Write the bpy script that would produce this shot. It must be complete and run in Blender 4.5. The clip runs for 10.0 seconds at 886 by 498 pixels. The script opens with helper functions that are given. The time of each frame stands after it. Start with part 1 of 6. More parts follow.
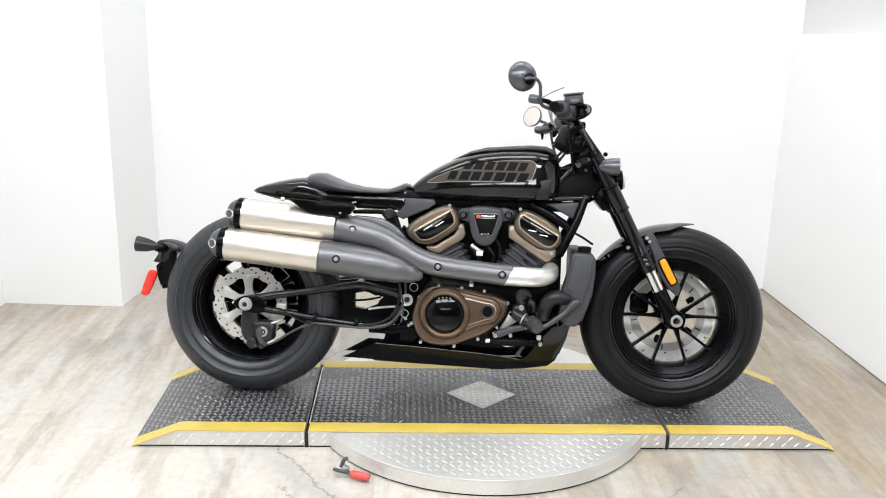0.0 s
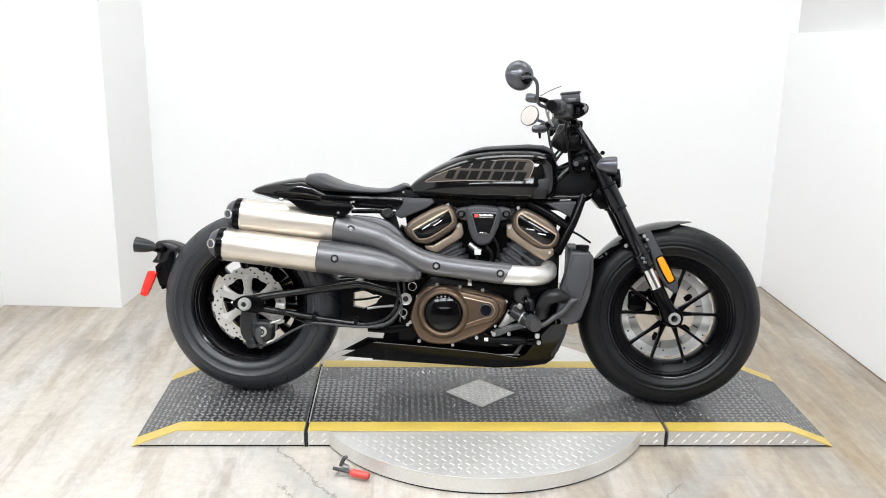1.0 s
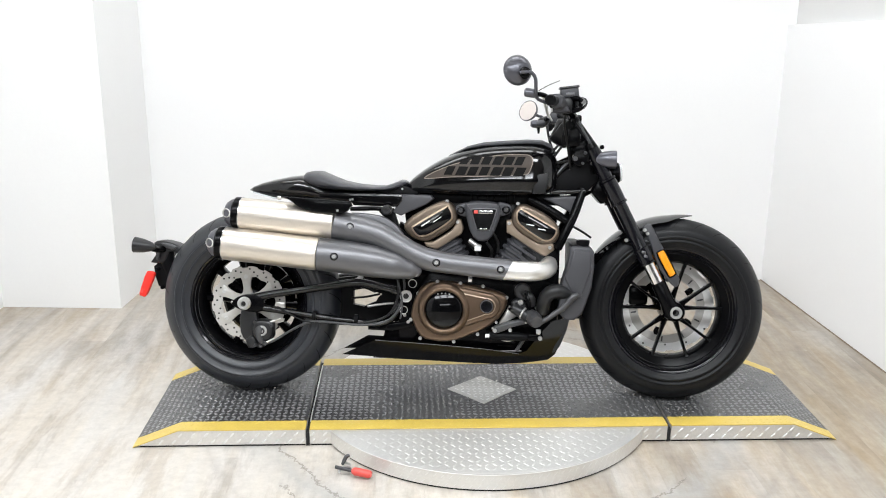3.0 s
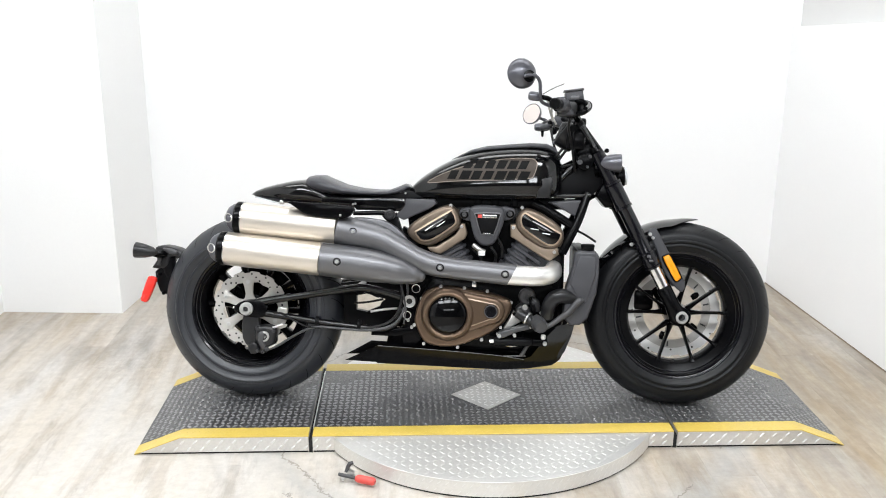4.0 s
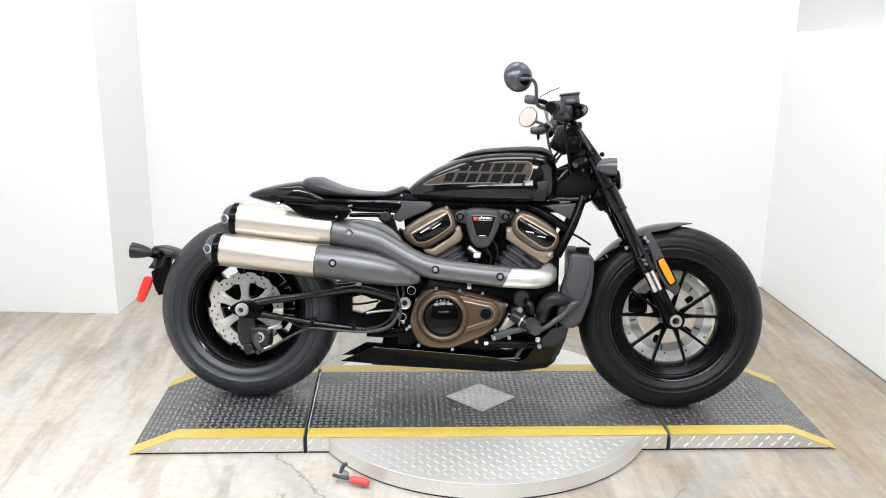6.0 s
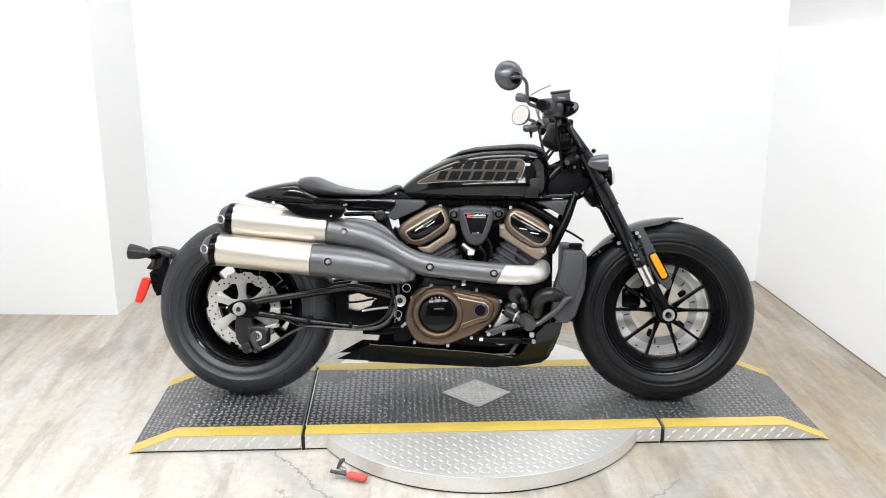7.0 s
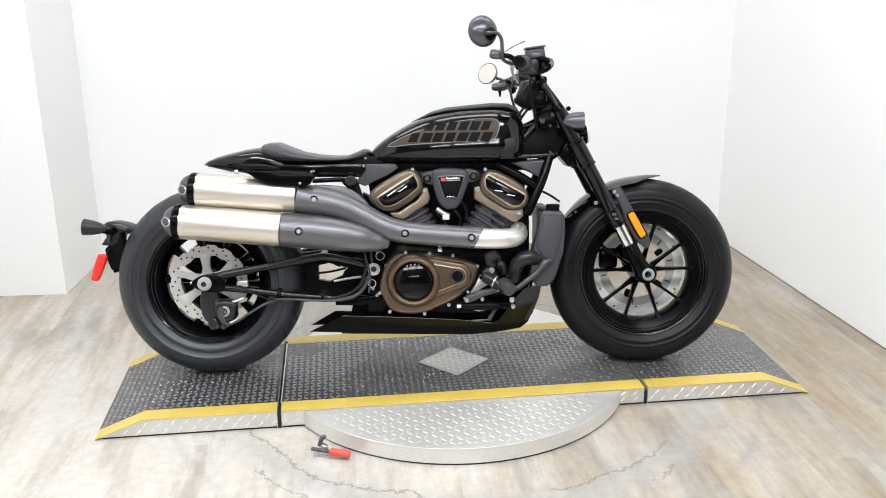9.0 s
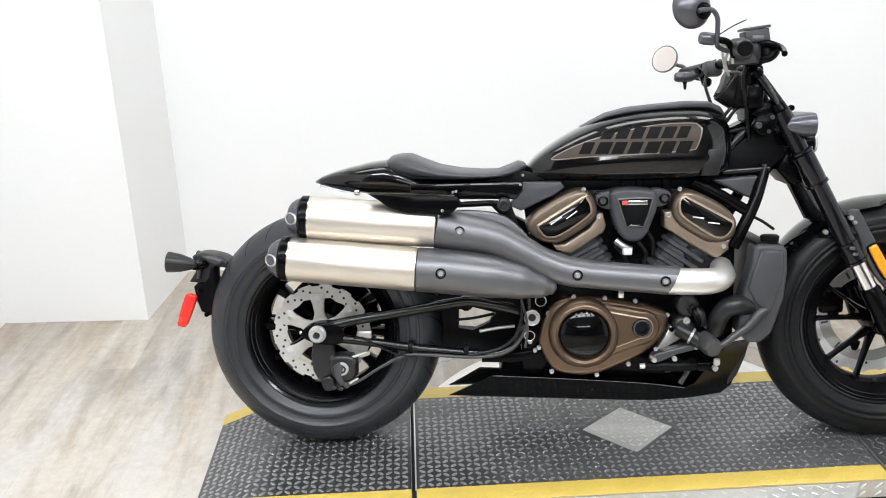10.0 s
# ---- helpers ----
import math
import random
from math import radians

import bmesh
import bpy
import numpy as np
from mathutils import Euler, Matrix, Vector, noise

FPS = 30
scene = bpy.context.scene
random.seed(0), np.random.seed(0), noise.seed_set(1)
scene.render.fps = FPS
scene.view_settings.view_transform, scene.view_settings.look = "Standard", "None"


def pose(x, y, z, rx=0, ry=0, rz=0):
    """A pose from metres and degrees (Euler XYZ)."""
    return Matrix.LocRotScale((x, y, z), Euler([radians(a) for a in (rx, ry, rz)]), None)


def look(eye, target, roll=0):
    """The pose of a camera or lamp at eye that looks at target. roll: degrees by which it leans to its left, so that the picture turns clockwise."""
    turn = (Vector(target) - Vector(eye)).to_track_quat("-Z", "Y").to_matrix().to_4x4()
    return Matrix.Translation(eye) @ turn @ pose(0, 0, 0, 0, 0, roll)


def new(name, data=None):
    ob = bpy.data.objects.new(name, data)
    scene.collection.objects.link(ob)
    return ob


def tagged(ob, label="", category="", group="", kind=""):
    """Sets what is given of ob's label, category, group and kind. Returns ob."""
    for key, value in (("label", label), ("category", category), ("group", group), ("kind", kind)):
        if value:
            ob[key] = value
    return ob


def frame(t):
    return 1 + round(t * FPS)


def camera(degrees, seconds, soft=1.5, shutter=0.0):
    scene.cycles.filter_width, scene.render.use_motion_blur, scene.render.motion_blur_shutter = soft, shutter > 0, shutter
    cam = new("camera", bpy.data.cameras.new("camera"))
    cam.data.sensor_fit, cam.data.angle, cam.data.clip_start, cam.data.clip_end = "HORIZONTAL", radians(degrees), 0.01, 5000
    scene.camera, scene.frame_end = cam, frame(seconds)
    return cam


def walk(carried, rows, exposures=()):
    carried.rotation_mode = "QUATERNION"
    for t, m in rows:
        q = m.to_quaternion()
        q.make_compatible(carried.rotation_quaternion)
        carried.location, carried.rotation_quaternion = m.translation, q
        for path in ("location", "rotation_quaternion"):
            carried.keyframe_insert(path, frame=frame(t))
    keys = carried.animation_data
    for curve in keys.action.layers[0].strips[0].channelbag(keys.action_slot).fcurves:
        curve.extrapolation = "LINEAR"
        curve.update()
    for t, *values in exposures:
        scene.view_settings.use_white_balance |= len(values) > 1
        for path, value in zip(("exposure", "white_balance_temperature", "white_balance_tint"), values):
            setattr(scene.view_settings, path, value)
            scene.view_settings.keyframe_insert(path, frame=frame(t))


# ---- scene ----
cam = camera(51.2, 10.0, 1.0)
PATH = [
    (0, (-0.277, 0.023, 1.521), (-0.205, 1.945, 0.972), 1.4),
    (0.5, (-0.269, 0.02, 1.523), (-0.201, 1.942, 0.974), 1.2),
    (1, (-0.276, 0.013, 1.519), (-0.201, 1.935, 0.971), 1.1),
    (1.5, (-0.273, 0.003, 1.519), (-0.198, 1.927, 0.977), 1.0),
    (2, (-0.265, 0.003, 1.521), (-0.193, 1.924, 0.97), 0.7),
    (2.5, (-0.263, 0.011, 1.521), (-0.191, 1.928, 0.957), 0.7),
    (2.7, (-0.268, 0.016, 1.516), (-0.195, 1.935, 0.956), 0.6),
    (3.8, (-0.285, 0.052, 1.513), (-0.205, 1.973, 0.962), 0.2),
    (4, (-0.285, 0.055, 1.517), (-0.211, 1.976, 0.966), 0.3),
    (4.5, (-0.289, 0.061, 1.52), (-0.208, 1.982, 0.967), 0.8),
    (5, (-0.292, 0.058, 1.517), (-0.208, 1.978, 0.964), 0.9),
    (5.5, (-0.287, 0.051, 1.52), (-0.203, 1.972, 0.97), 0.8),
    (5.7, (-0.286, 0.049, 1.518), (-0.204, 1.971, 0.973), 0.8),
    (6.8, (-0.265, 0.016, 1.520), (-0.181, 1.938, 0.974), 0.2),
    (7, (-0.259, 0.007, 1.522), (-0.18, 1.93, 0.975), 0.0),
    (7.5, (-0.261, -0.005, 1.521), (-0.189, 1.919, 0.981), 0.2),
    (8, (-0.255, 0.0, 1.528), (-0.18, 1.922, 0.983), 0.1),
    (8.3, (-0.266, 0.015, 1.524), (-0.170, 1.937, 0.979), -0.1),
    (8.5, (-0.281, 0.032, 1.52), (-0.156, 1.949, 0.962), 0.7),
    (8.8, (-0.358, 0.072, 1.509), (-0.167, 1.983, 0.953), 0.9),
    (9, (-0.389, 0.125, 1.494), (-0.172, 2.013, 0.873), -0.6),
    (9.2, (-0.433, 0.227, 1.478), (-0.214, 2.100, 0.812), -1.4),
    (9.3, (-0.455, 0.290, 1.439), (-0.255, 2.174, 0.799), -1.8),
    (9.4, (-0.450, 0.379, 1.440), (-0.288, 2.279, 0.838), -2.0),
    (9.5, (-0.454, 0.463, 1.459), (-0.368, 2.36, 0.832), -1.7),
    (9.6, (-0.482, 0.545, 1.449), (-0.433, 2.445, 0.827), -1.8),
    (9.7, (-0.510, 0.621, 1.465), (-0.481, 2.531, 0.872), -2.4),
    (9.8, (-0.538, 0.699, 1.463), (-0.521, 2.605, 0.858), -2.6),
    (9.9, (-0.554, 0.783, 1.437), (-0.513, 2.688, 0.829), -2.3),
    (10, (-0.584, 0.883, 1.464), (-0.526, 2.763, 0.783), -2.0),
]
walk(cam, [(t, look(eye, target, roll)) for t, eye, target, roll in PATH], [(0.0, 0.0), (0.7, -0.03), (1.5, -0.07), (2.5, -0.08), (2.7, -0.08), (3.8, 0.0), (8.3, 0.0), (9.0, -0.07), (10.0, -0.05)])

# ---- world and large lights ----
world = bpy.data.worlds.new("world")
scene.world = world
world.use_nodes = True
world.node_tree.nodes["Background"].inputs[0].default_value = (0.8, 0.86, 1.0, 1)
world.node_tree.nodes["Background"].inputs[1].default_value = 0.02

ROOM_TOP = 3.0
LAMP_WATTS = 45.0
LAMPS = [(x, y, w) for y, w in ((-2.5, 1.15), (1.1, 1.2), (3.7, 0.24)) for x in ((-1.45, 0.0, 1.45) if y > 3 else (-2.0, -0.6, 0.8))]


# ---- materials ----
def material(name, colour, rough=0.5, metal=0.0, coat=0.0, vary=0.12, scale=8.0, bump=0.0, bump_scale=60.0, stretch=(1, 1, 1), rough_vary=0.1, emit=0.0, spec=0.5):
    m = bpy.data.materials.new(name)
    m.use_nodes = True
    nt = m.node_tree
    b = nt.nodes["Principled BSDF"]
    b.inputs["Metallic"].default_value = metal
    b.inputs["Specular IOR Level"].default_value = spec
    if coat:
        b.inputs["Coat Weight"].default_value = coat
        b.inputs["Coat Roughness"].default_value = 0.05
    tc = nt.nodes.new("ShaderNodeTexCoord")
    mp = nt.nodes.new("ShaderNodeMapping")
    mp.inputs["Scale"].default_value = stretch
    nt.links.new(tc.outputs["Object"], mp.inputs["Vector"])
    n1 = nt.nodes.new("ShaderNodeTexNoise")
    n1.inputs["Scale"].default_value = scale
    n1.inputs["Detail"].default_value = 6
    nt.links.new(mp.outputs[0], n1.inputs["Vector"])
    n2 = nt.nodes.new("ShaderNodeTexNoise")
    n2.inputs["Scale"].default_value = bump_scale
    n2.inputs["Detail"].default_value = 4
    nt.links.new(mp.outputs[0], n2.inputs["Vector"])
    mix = nt.nodes.new("ShaderNodeMix")
    mix.data_type = "RGBA"
    c = colour
    mix.inputs[6].default_value = (c[0] * (1 - vary), c[1] * (1 - vary), c[2] * (1 - vary), 1)
    mix.inputs[7].default_value = (min(1, c[0] * (1 + vary)), min(1, c[1] * (1 + vary)), min(1, c[2] * (1 + vary)), 1)
    add = nt.nodes.new("ShaderNodeMath")
    add.operation = "ADD"
    sc = nt.nodes.new("ShaderNodeMath")
    sc.operation = "MULTIPLY"
    sc.inputs[1].default_value = 0.5
    nt.links.new(n1.outputs[0], add.inputs[0])
    nt.links.new(n2.outputs[0], add.inputs[1])
    nt.links.new(add.outputs[0], sc.inputs[0])
    nt.links.new(sc.outputs[0], mix.inputs[0])
    nt.links.new(mix.outputs[2], b.inputs["Base Color"])
    mr = nt.nodes.new("ShaderNodeMapRange")
    mr.inputs["To Min"].default_value = max(0.02, rough - rough_vary)
    mr.inputs["To Max"].default_value = min(1, rough + rough_vary)
    nt.links.new(n1.outputs[0], mr.inputs["Value"])
    nt.links.new(mr.outputs[0], b.inputs["Roughness"])
    if bump:
        bp = nt.nodes.new("ShaderNodeBump")
        bp.inputs["Strength"].default_value = bump
        bp.inputs["Distance"].default_value = 0.002
        nt.links.new(n2.outputs[0], bp.inputs["Height"])
        nt.links.new(bp.outputs[0], b.inputs["Normal"])
    if emit:
        b.inputs["Emission Color"].default_value = (*colour, 1)
        b.inputs["Emission Strength"].default_value = emit
    return m


M_WALL = material("white_wall_paint", (0.87, 0.87, 0.87), 0.75, vary=0.02, scale=1.2, bump=0.08, bump_scale=90)
M_COLUMN = material("off_white_wall_paint", (0.83, 0.83, 0.825), 0.75, vary=0.03, scale=1.0, bump=0.08, bump_scale=90)
M_HALL = material("dull_hall_paint", (0.16, 0.16, 0.165), 0.8, vary=0.1, scale=1.5)
M_CEIL = material("ceiling_paint", (0.7, 0.7, 0.69), 0.85, vary=0.02, scale=2)
# rear rubber paler, front darker: light from the left is put into the colours
M_TYRE = material("lit_tyre_rubber", (0.014, 0.0158, 0.0202), 0.4, vary=0.35, scale=14, bump=0.15, bump_scale=120, spec=0.58)
M_TYRE_FRONT = material("shaded_tyre_rubber", (0.0058, 0.0062, 0.0072), 0.42, vary=0.35, scale=14, bump=0.15, bump_scale=120, spec=0.24)
M_GLOSS = material("gloss_black_paint", (0.0022, 0.0022, 0.0026), 0.1, coat=0.75, vary=0.05, scale=5, rough_vary=0.03, spec=0.1)
M_DOME = material("polished_black_cap", (0.0016, 0.0016, 0.002), 0.06, vary=0.05, scale=5, rough_vary=0.02, spec=0.2)
M_BLACK = material("satin_black_metal", (0.0024, 0.0024, 0.0028), 0.2, vary=0.3, scale=20, rough_vary=0.07, bump=0.03, bump_scale=200, spec=0.1)
M_MATTE = material("matte_black_plastic", (0.004, 0.004, 0.0046), 0.4, vary=0.25, scale=18, bump=0.12, bump_scale=260, spec=0.1)
M_HOSE = material("black_rubber_hose", (0.014, 0.014, 0.015), 0.36, vary=0.2, scale=20, spec=0.35)
M_GREY = material("textured_dark_grey_plastic", (0.05, 0.0505, 0.056), 0.44, vary=0.14, scale=16, bump=0.14, bump_scale=320, spec=0.35)
M_PANEL = material("textured_mid_grey_plastic", (0.062, 0.062, 0.068), 0.44, vary=0.12, scale=16, bump=0.14, bump_scale=320, spec=0.35)
M_SHIELD = material("satin_graphite_heat_shield", (0.14, 0.14, 0.147), 0.4, metal=0.65, vary=0.14, scale=9, rough_vary=0.07, bump=0.1, bump_scale=300)
M_RIM = material("black_powder_coat", (0.002, 0.002, 0.0024), 0.22, vary=0.2, scale=20, rough_vary=0.05, spec=0.06)
M_SEAT = material("black_vinyl", (0.032, 0.032, 0.038), 0.34, vary=0.15, scale=14, bump=0.25, bump_scale=240, rough_vary=0.08)
M_SHELL = material("blue_black_satin_paint", (0.086, 0.086, 0.100), 0.3, metal=0.5, vary=0.08, scale=9, rough_vary=0.04, spec=0.7)
M_ARM = material("gloss_black_arm_paint", (0.003, 0.003, 0.0036), 0.2, vary=0.1, scale=12, rough_vary=0.04, spec=0.5)
M_CALIPER = material("worn_black_caliper_casting", (0.011, 0.011, 0.012), 0.34, vary=0.5, scale=26, bump=0.25, bump_scale=160, rough_vary=0.1, spec=0.5)
M_BELLY = material("gloss_black_plastic", (0.002, 0.002, 0.0022), 0.09, vary=0.3, scale=16, rough_vary=0.04, bump=0.02, bump_scale=200, spec=0.22)
M_CAST = material("grey_cast_bracket", (0.07, 0.07, 0.073), 0.36, metal=0.4, vary=0.16, scale=18, bump=0.1, bump_scale=220, rough_vary=0.08)
M_FORK = material("gloss_black_anodised", (0.0045, 0.0045, 0.0065), 0.15, vary=0.1, scale=12, rough_vary=0.04, spec=0.38)
M_STEEL = material("brushed_champagne_steel", (0.70, 0.645, 0.575), 0.38, metal=0.88, vary=0.08, scale=3, stretch=(1, 8, 8), bump=0.04, bump_scale=30, rough_vary=0.08)
M_BRONZE = material("bronze_anodised_cast_cover", (0.155, 0.107, 0.074), 0.33, metal=0.85, vary=0.16, scale=12, bump=0.07, bump_scale=240, rough_vary=0.07)
M_BRONZE_PALE = material("pale_bronze_cast_cover", (0.27, 0.212, 0.16), 0.38, metal=0.6, vary=0.12, scale=12, bump=0.06, bump_scale=240, rough_vary=0.07)
M_BRONZE_DARK = material("dark_bronze_cast_cover", (0.15, 0.116, 0.088), 0.36, metal=0.65, vary=0.2, scale=10, bump=0.06, bump_scale=240, rough_vary=0.07)
M_PIPE = material("bare_grey_steel", (0.74, 0.73, 0.71), 0.44, metal=0.85, vary=0.1, scale=8, rough_vary=0.08)
M_BRONZE_EDGE = material("machined_bronze_edge", (0.44, 0.34, 0.255), 0.32, metal=0.7, vary=0.08, scale=20)
M_CHROME = material("bright_steel", (0.72, 0.72, 0.72), 0.18, metal=1.0, vary=0.06, scale=30, rough_vary=0.06)
M_BOLT = material("zinc_plated_steel", (0.56, 0.56, 0.55), 0.3, metal=0.6, vary=0.1, scale=40, rough_vary=0.06)
M_WALL_GREY = material("pale_grey_upper_wall", (0.66, 0.66, 0.65), 0.75, vary=0.03, scale=1.2)
M_ALU = material("cast_aluminium", (0.55, 0.54, 0.52), 0.36, metal=0.9, vary=0.15, scale=25, bump=0.1, bump_scale=180)
M_DISC = material("brake_disc_steel", (0.5, 0.485, 0.46), 0.4, metal=0.3, vary=0.16, scale=22, rough_vary=0.08)
M_DISC_BRIGHT = material("bright_brake_disc_steel", (0.88, 0.87, 0.85), 0.36, metal=0.3, vary=0.12, scale=22, rough_vary=0.08)
M_AMBER = material("amber_reflector", (0.9, 0.32, 0.01), 0.25, vary=0.06, scale=40, bump=0.3, bump_scale=300)
M_RED = material("red_reflector", (0.75, 0.03, 0.02), 0.25, vary=0.06, scale=40, bump=0.2, bump_scale=300)
M_GRIP_RED = material("red_vinyl_grip", (0.62, 0.075, 0.06), 0.4, vary=0.1, scale=30)
M_GLASS = material("mirror_glass", (0.60, 0.55, 0.525), 0.03, metal=1.0, vary=0.01, rough_vary=0.01)
M_LENS = material("headlamp_lens", (0.7, 0.72, 0.74), 0.06, metal=0.4, vary=0.1, scale=60, rough_vary=0.03)
M_BADGE = material("badge_bronze_line", (0.2, 0.165, 0.14), 0.35, metal=0.3, vary=0.1, scale=40)
M_BADGE_DARK = material("badge_dark_bar", (0.005, 0.0048, 0.0046), 0.5, vary=0.2, scale=40, spec=0.08)
M_BADGE_FILL = material("badge_bronze_tint", (0.062, 0.050, 0.042), 0.35, vary=0.15, scale=30, spec=0.12)
M_WHITE = material("white_plastic", (0.75, 0.75, 0.74), 0.4, vary=0.05)
M_CABLE = material("black_cable_sheath", (0.005, 0.005, 0.005), 0.34, vary=0.2, scale=30, spec=0.25)
M_LUG = material("worn_black_tread_lug", (0.30, 0.30, 0.304), 0.28, metal=0.55, vary=0.45, scale=2.6, rough_vary=0.12)
M_PLATE = material("aluminium_tread_plate", (0.70, 0.685, 0.66), 0.36, metal=0.7, vary=0.24, scale=3.2, bump=0.1, bump_scale=140, rough_vary=0.14)
M_TABLE = material("bright_aluminium_tread_plate", (0.74, 0.73, 0.705), 0.38, metal=0.6, vary=0.16, scale=3.0, bump=0.12, bump_scale=140, rough_vary=0.12)
M_INLAY = material("scratched_aluminium_plate", (0.52, 0.51, 0.49), 0.4, metal=0.6, vary=0.35, scale=22, bump=0.25, bump_scale=150, rough_vary=0.14)
M_PLATE_LUG = material("polished_tread_lug", (0.80, 0.795, 0.78), 0.34, metal=0.65, vary=0.08, scale=12)
M_YELLOW = material("yellow_safety_paint", (0.60, 0.44, 0.085), 0.34, vary=0.22, scale=9, bump=0.2, bump_scale=140, spec=1.0)
# near-black for the shade in gaps, sockets and holes; also the valve's rubber
M_SHADE_RUBBER = material("gap_shade_rubber", (0.012, 0.012, 0.012), 0.8, vary=0.1)
M_SKIRT = material("brown_edge_shade", (0.2, 0.15, 0.105), 0.7, vary=0.3, scale=10)
M_SUB = material("dusty_joint_filler", (0.30, 0.26, 0.205), 0.8, vary=0.2, scale=12)
M_LAMP = material("lamp_diffuser", (1.0, 0.98, 0.95), 0.6, emit=3.0)


def wood_material():
    """Weathered oak vinyl boards: streaks along y, per-board tone, grey scuffs, a painted pale sheen towards the left
    and an arc worn round the turntable.
    """
    m = bpy.data.materials.new("weathered_oak_boards")
    m.use_nodes = True
    nt = m.node_tree
    L = nt.links.new
    b = nt.nodes["Principled BSDF"]
    geo = nt.nodes.new("ShaderNodeNewGeometry")
    info = nt.nodes.new("ShaderNodeObjectInfo")

    def node(kind, **inputs):
        n = nt.nodes.new(kind)
        for k, v in inputs.items():
            n.inputs[k].default_value = v
        return n

    def maths(op, a, c=None):
        n = nt.nodes.new("ShaderNodeMath")
        n.operation = op
        for i, v in enumerate((a, c)):
            if v is None:
                continue
            if isinstance(v, (int, float)):
                n.inputs[i].default_value = v
            else:
                L(v, n.inputs[i])
        return n.outputs[0]

    comb = node("ShaderNodeCombineXYZ")
    for i in range(3):
        L(maths("MULTIPLY", info.outputs["Random"], (1.5, 3.7, 0.9)[i]), comb.inputs[i])
    off = nt.nodes.new("ShaderNodeVectorMath")
    off.operation = "ADD"
    L(geo.outputs["Position"], off.inputs[0])
    L(comb.outputs[0], off.inputs[1])
    mp = nt.nodes.new("ShaderNodeMapping")
    mp.inputs["Scale"].default_value = (5.2, 0.8, 1.0)
    L(off.outputs[0], mp.inputs["Vector"])
    big = node("ShaderNodeTexNoise", Scale=1.8, Detail=8.0, Roughness=0.6, Distortion=0.35)
    L(mp.outputs[0], big.inputs["Vector"])
    fine = node("ShaderNodeTexNoise", Scale=9.0, Detail=6.0, Roughness=0.65)
    L(mp.outputs[0], fine.inputs["Vector"])
    ramp = nt.nodes.new("ShaderNodeValToRGB")
    e = ramp.color_ramp.elements
    e[0].position, e[0].color = 0.33, (0.195, 0.150, 0.103, 1)
    e[1].position, e[1].color = 0.67, (0.42, 0.365, 0.29, 1)
    mid = ramp.color_ramp.elements.new(0.5)
    mid.color = (0.305, 0.245, 0.175, 1)
    L(maths("ADD", maths("MULTIPLY", big.outputs[0], 0.7), maths("MULTIPLY", fine.outputs[0], 0.3)), ramp.inputs[0])
    tone = nt.nodes.new("ShaderNodeHueSaturation")
    L(maths("ADD", maths("MULTIPLY", info.outputs["Random"], 0.24), 0.90), tone.inputs["Value"])
    tone.inputs["Saturation"].default_value = 0.95
    L(ramp.outputs[0], tone.inputs["Color"])
    scuff = node("ShaderNodeTexNoise", Scale=2.0, Detail=7.0, Roughness=0.66, Distortion=0.25)
    smp = nt.nodes.new("ShaderNodeMapping")
    smp.inputs["Scale"].default_value = (4.4, 0.75, 1.0)
    L(geo.outputs["Position"], smp.inputs["Vector"])
    L(smp.outputs[0], scuff.inputs["Vector"])
    sm = node("ShaderNodeMapRange")
    sm.inputs["From Min"].default_value, sm.inputs["From Max"].default_value = 0.40, 0.74
    L(scuff.outputs[0], sm.inputs["Value"])
    mix = nt.nodes.new("ShaderNodeMix")
    mix.data_type = "RGBA"
    mix.inputs[7].default_value = (0.585, 0.553, 0.505, 1)
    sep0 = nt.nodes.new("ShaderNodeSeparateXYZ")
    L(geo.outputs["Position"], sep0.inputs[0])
    # glossy reflection on the left and front boards, mixed in as a paler colour
    left_sheen = node("ShaderNodeMapRange")
    left_sheen.inputs["From Min"].default_value, left_sheen.inputs["From Max"].default_value = 1.3, -0.9
    left_sheen.inputs["To Min"].default_value, left_sheen.inputs["To Max"].default_value = 0.0, 0.46
    L(sep0.outputs[0], left_sheen.inputs["Value"])
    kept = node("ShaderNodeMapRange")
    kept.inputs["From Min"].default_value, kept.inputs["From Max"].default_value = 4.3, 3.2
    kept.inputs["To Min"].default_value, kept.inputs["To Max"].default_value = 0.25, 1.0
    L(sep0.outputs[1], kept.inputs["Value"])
    pale = maths("MULTIPLY", left_sheen.outputs[0], kept.outputs[0])
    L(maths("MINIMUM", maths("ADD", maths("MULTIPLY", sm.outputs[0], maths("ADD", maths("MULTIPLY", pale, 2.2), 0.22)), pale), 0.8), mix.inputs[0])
    L(tone.outputs["Color"], mix.inputs[6])
    # the worn arc, about 0.8 to 1.0 m from the turntable's middle
    sep = nt.nodes.new("ShaderNodeSeparateXYZ")
    L(geo.outputs["Position"], sep.inputs[0])
    dx = maths("ADD", sep.outputs[0], -0.03)
    dy = maths("ADD", sep.outputs[1], -3.17)
    dist = maths("SQRT", maths("ADD", maths("MULTIPLY", dx, dx), maths("MULTIPLY", dy, dy)))
    wob = maths("ADD", dist, maths("MULTIPLY", maths("ADD", scuff.outputs[0], -0.5), 0.22))
    ring = maths("SUBTRACT", 1.0, maths("MULTIPLY", maths("ABSOLUTE", maths("ADD", wob, -0.835)), 11.0))
    ring = maths("MAXIMUM", ring, 0.0)
    mix2 = nt.nodes.new("ShaderNodeMix")
    mix2.data_type = "RGBA"
    mix2.inputs[7].default_value = (0.375, 0.365, 0.345, 1)
    L(maths("MULTIPLY", ring, 0.75), mix2.inputs[0])
    L(mix.outputs[2], mix2.inputs[6])
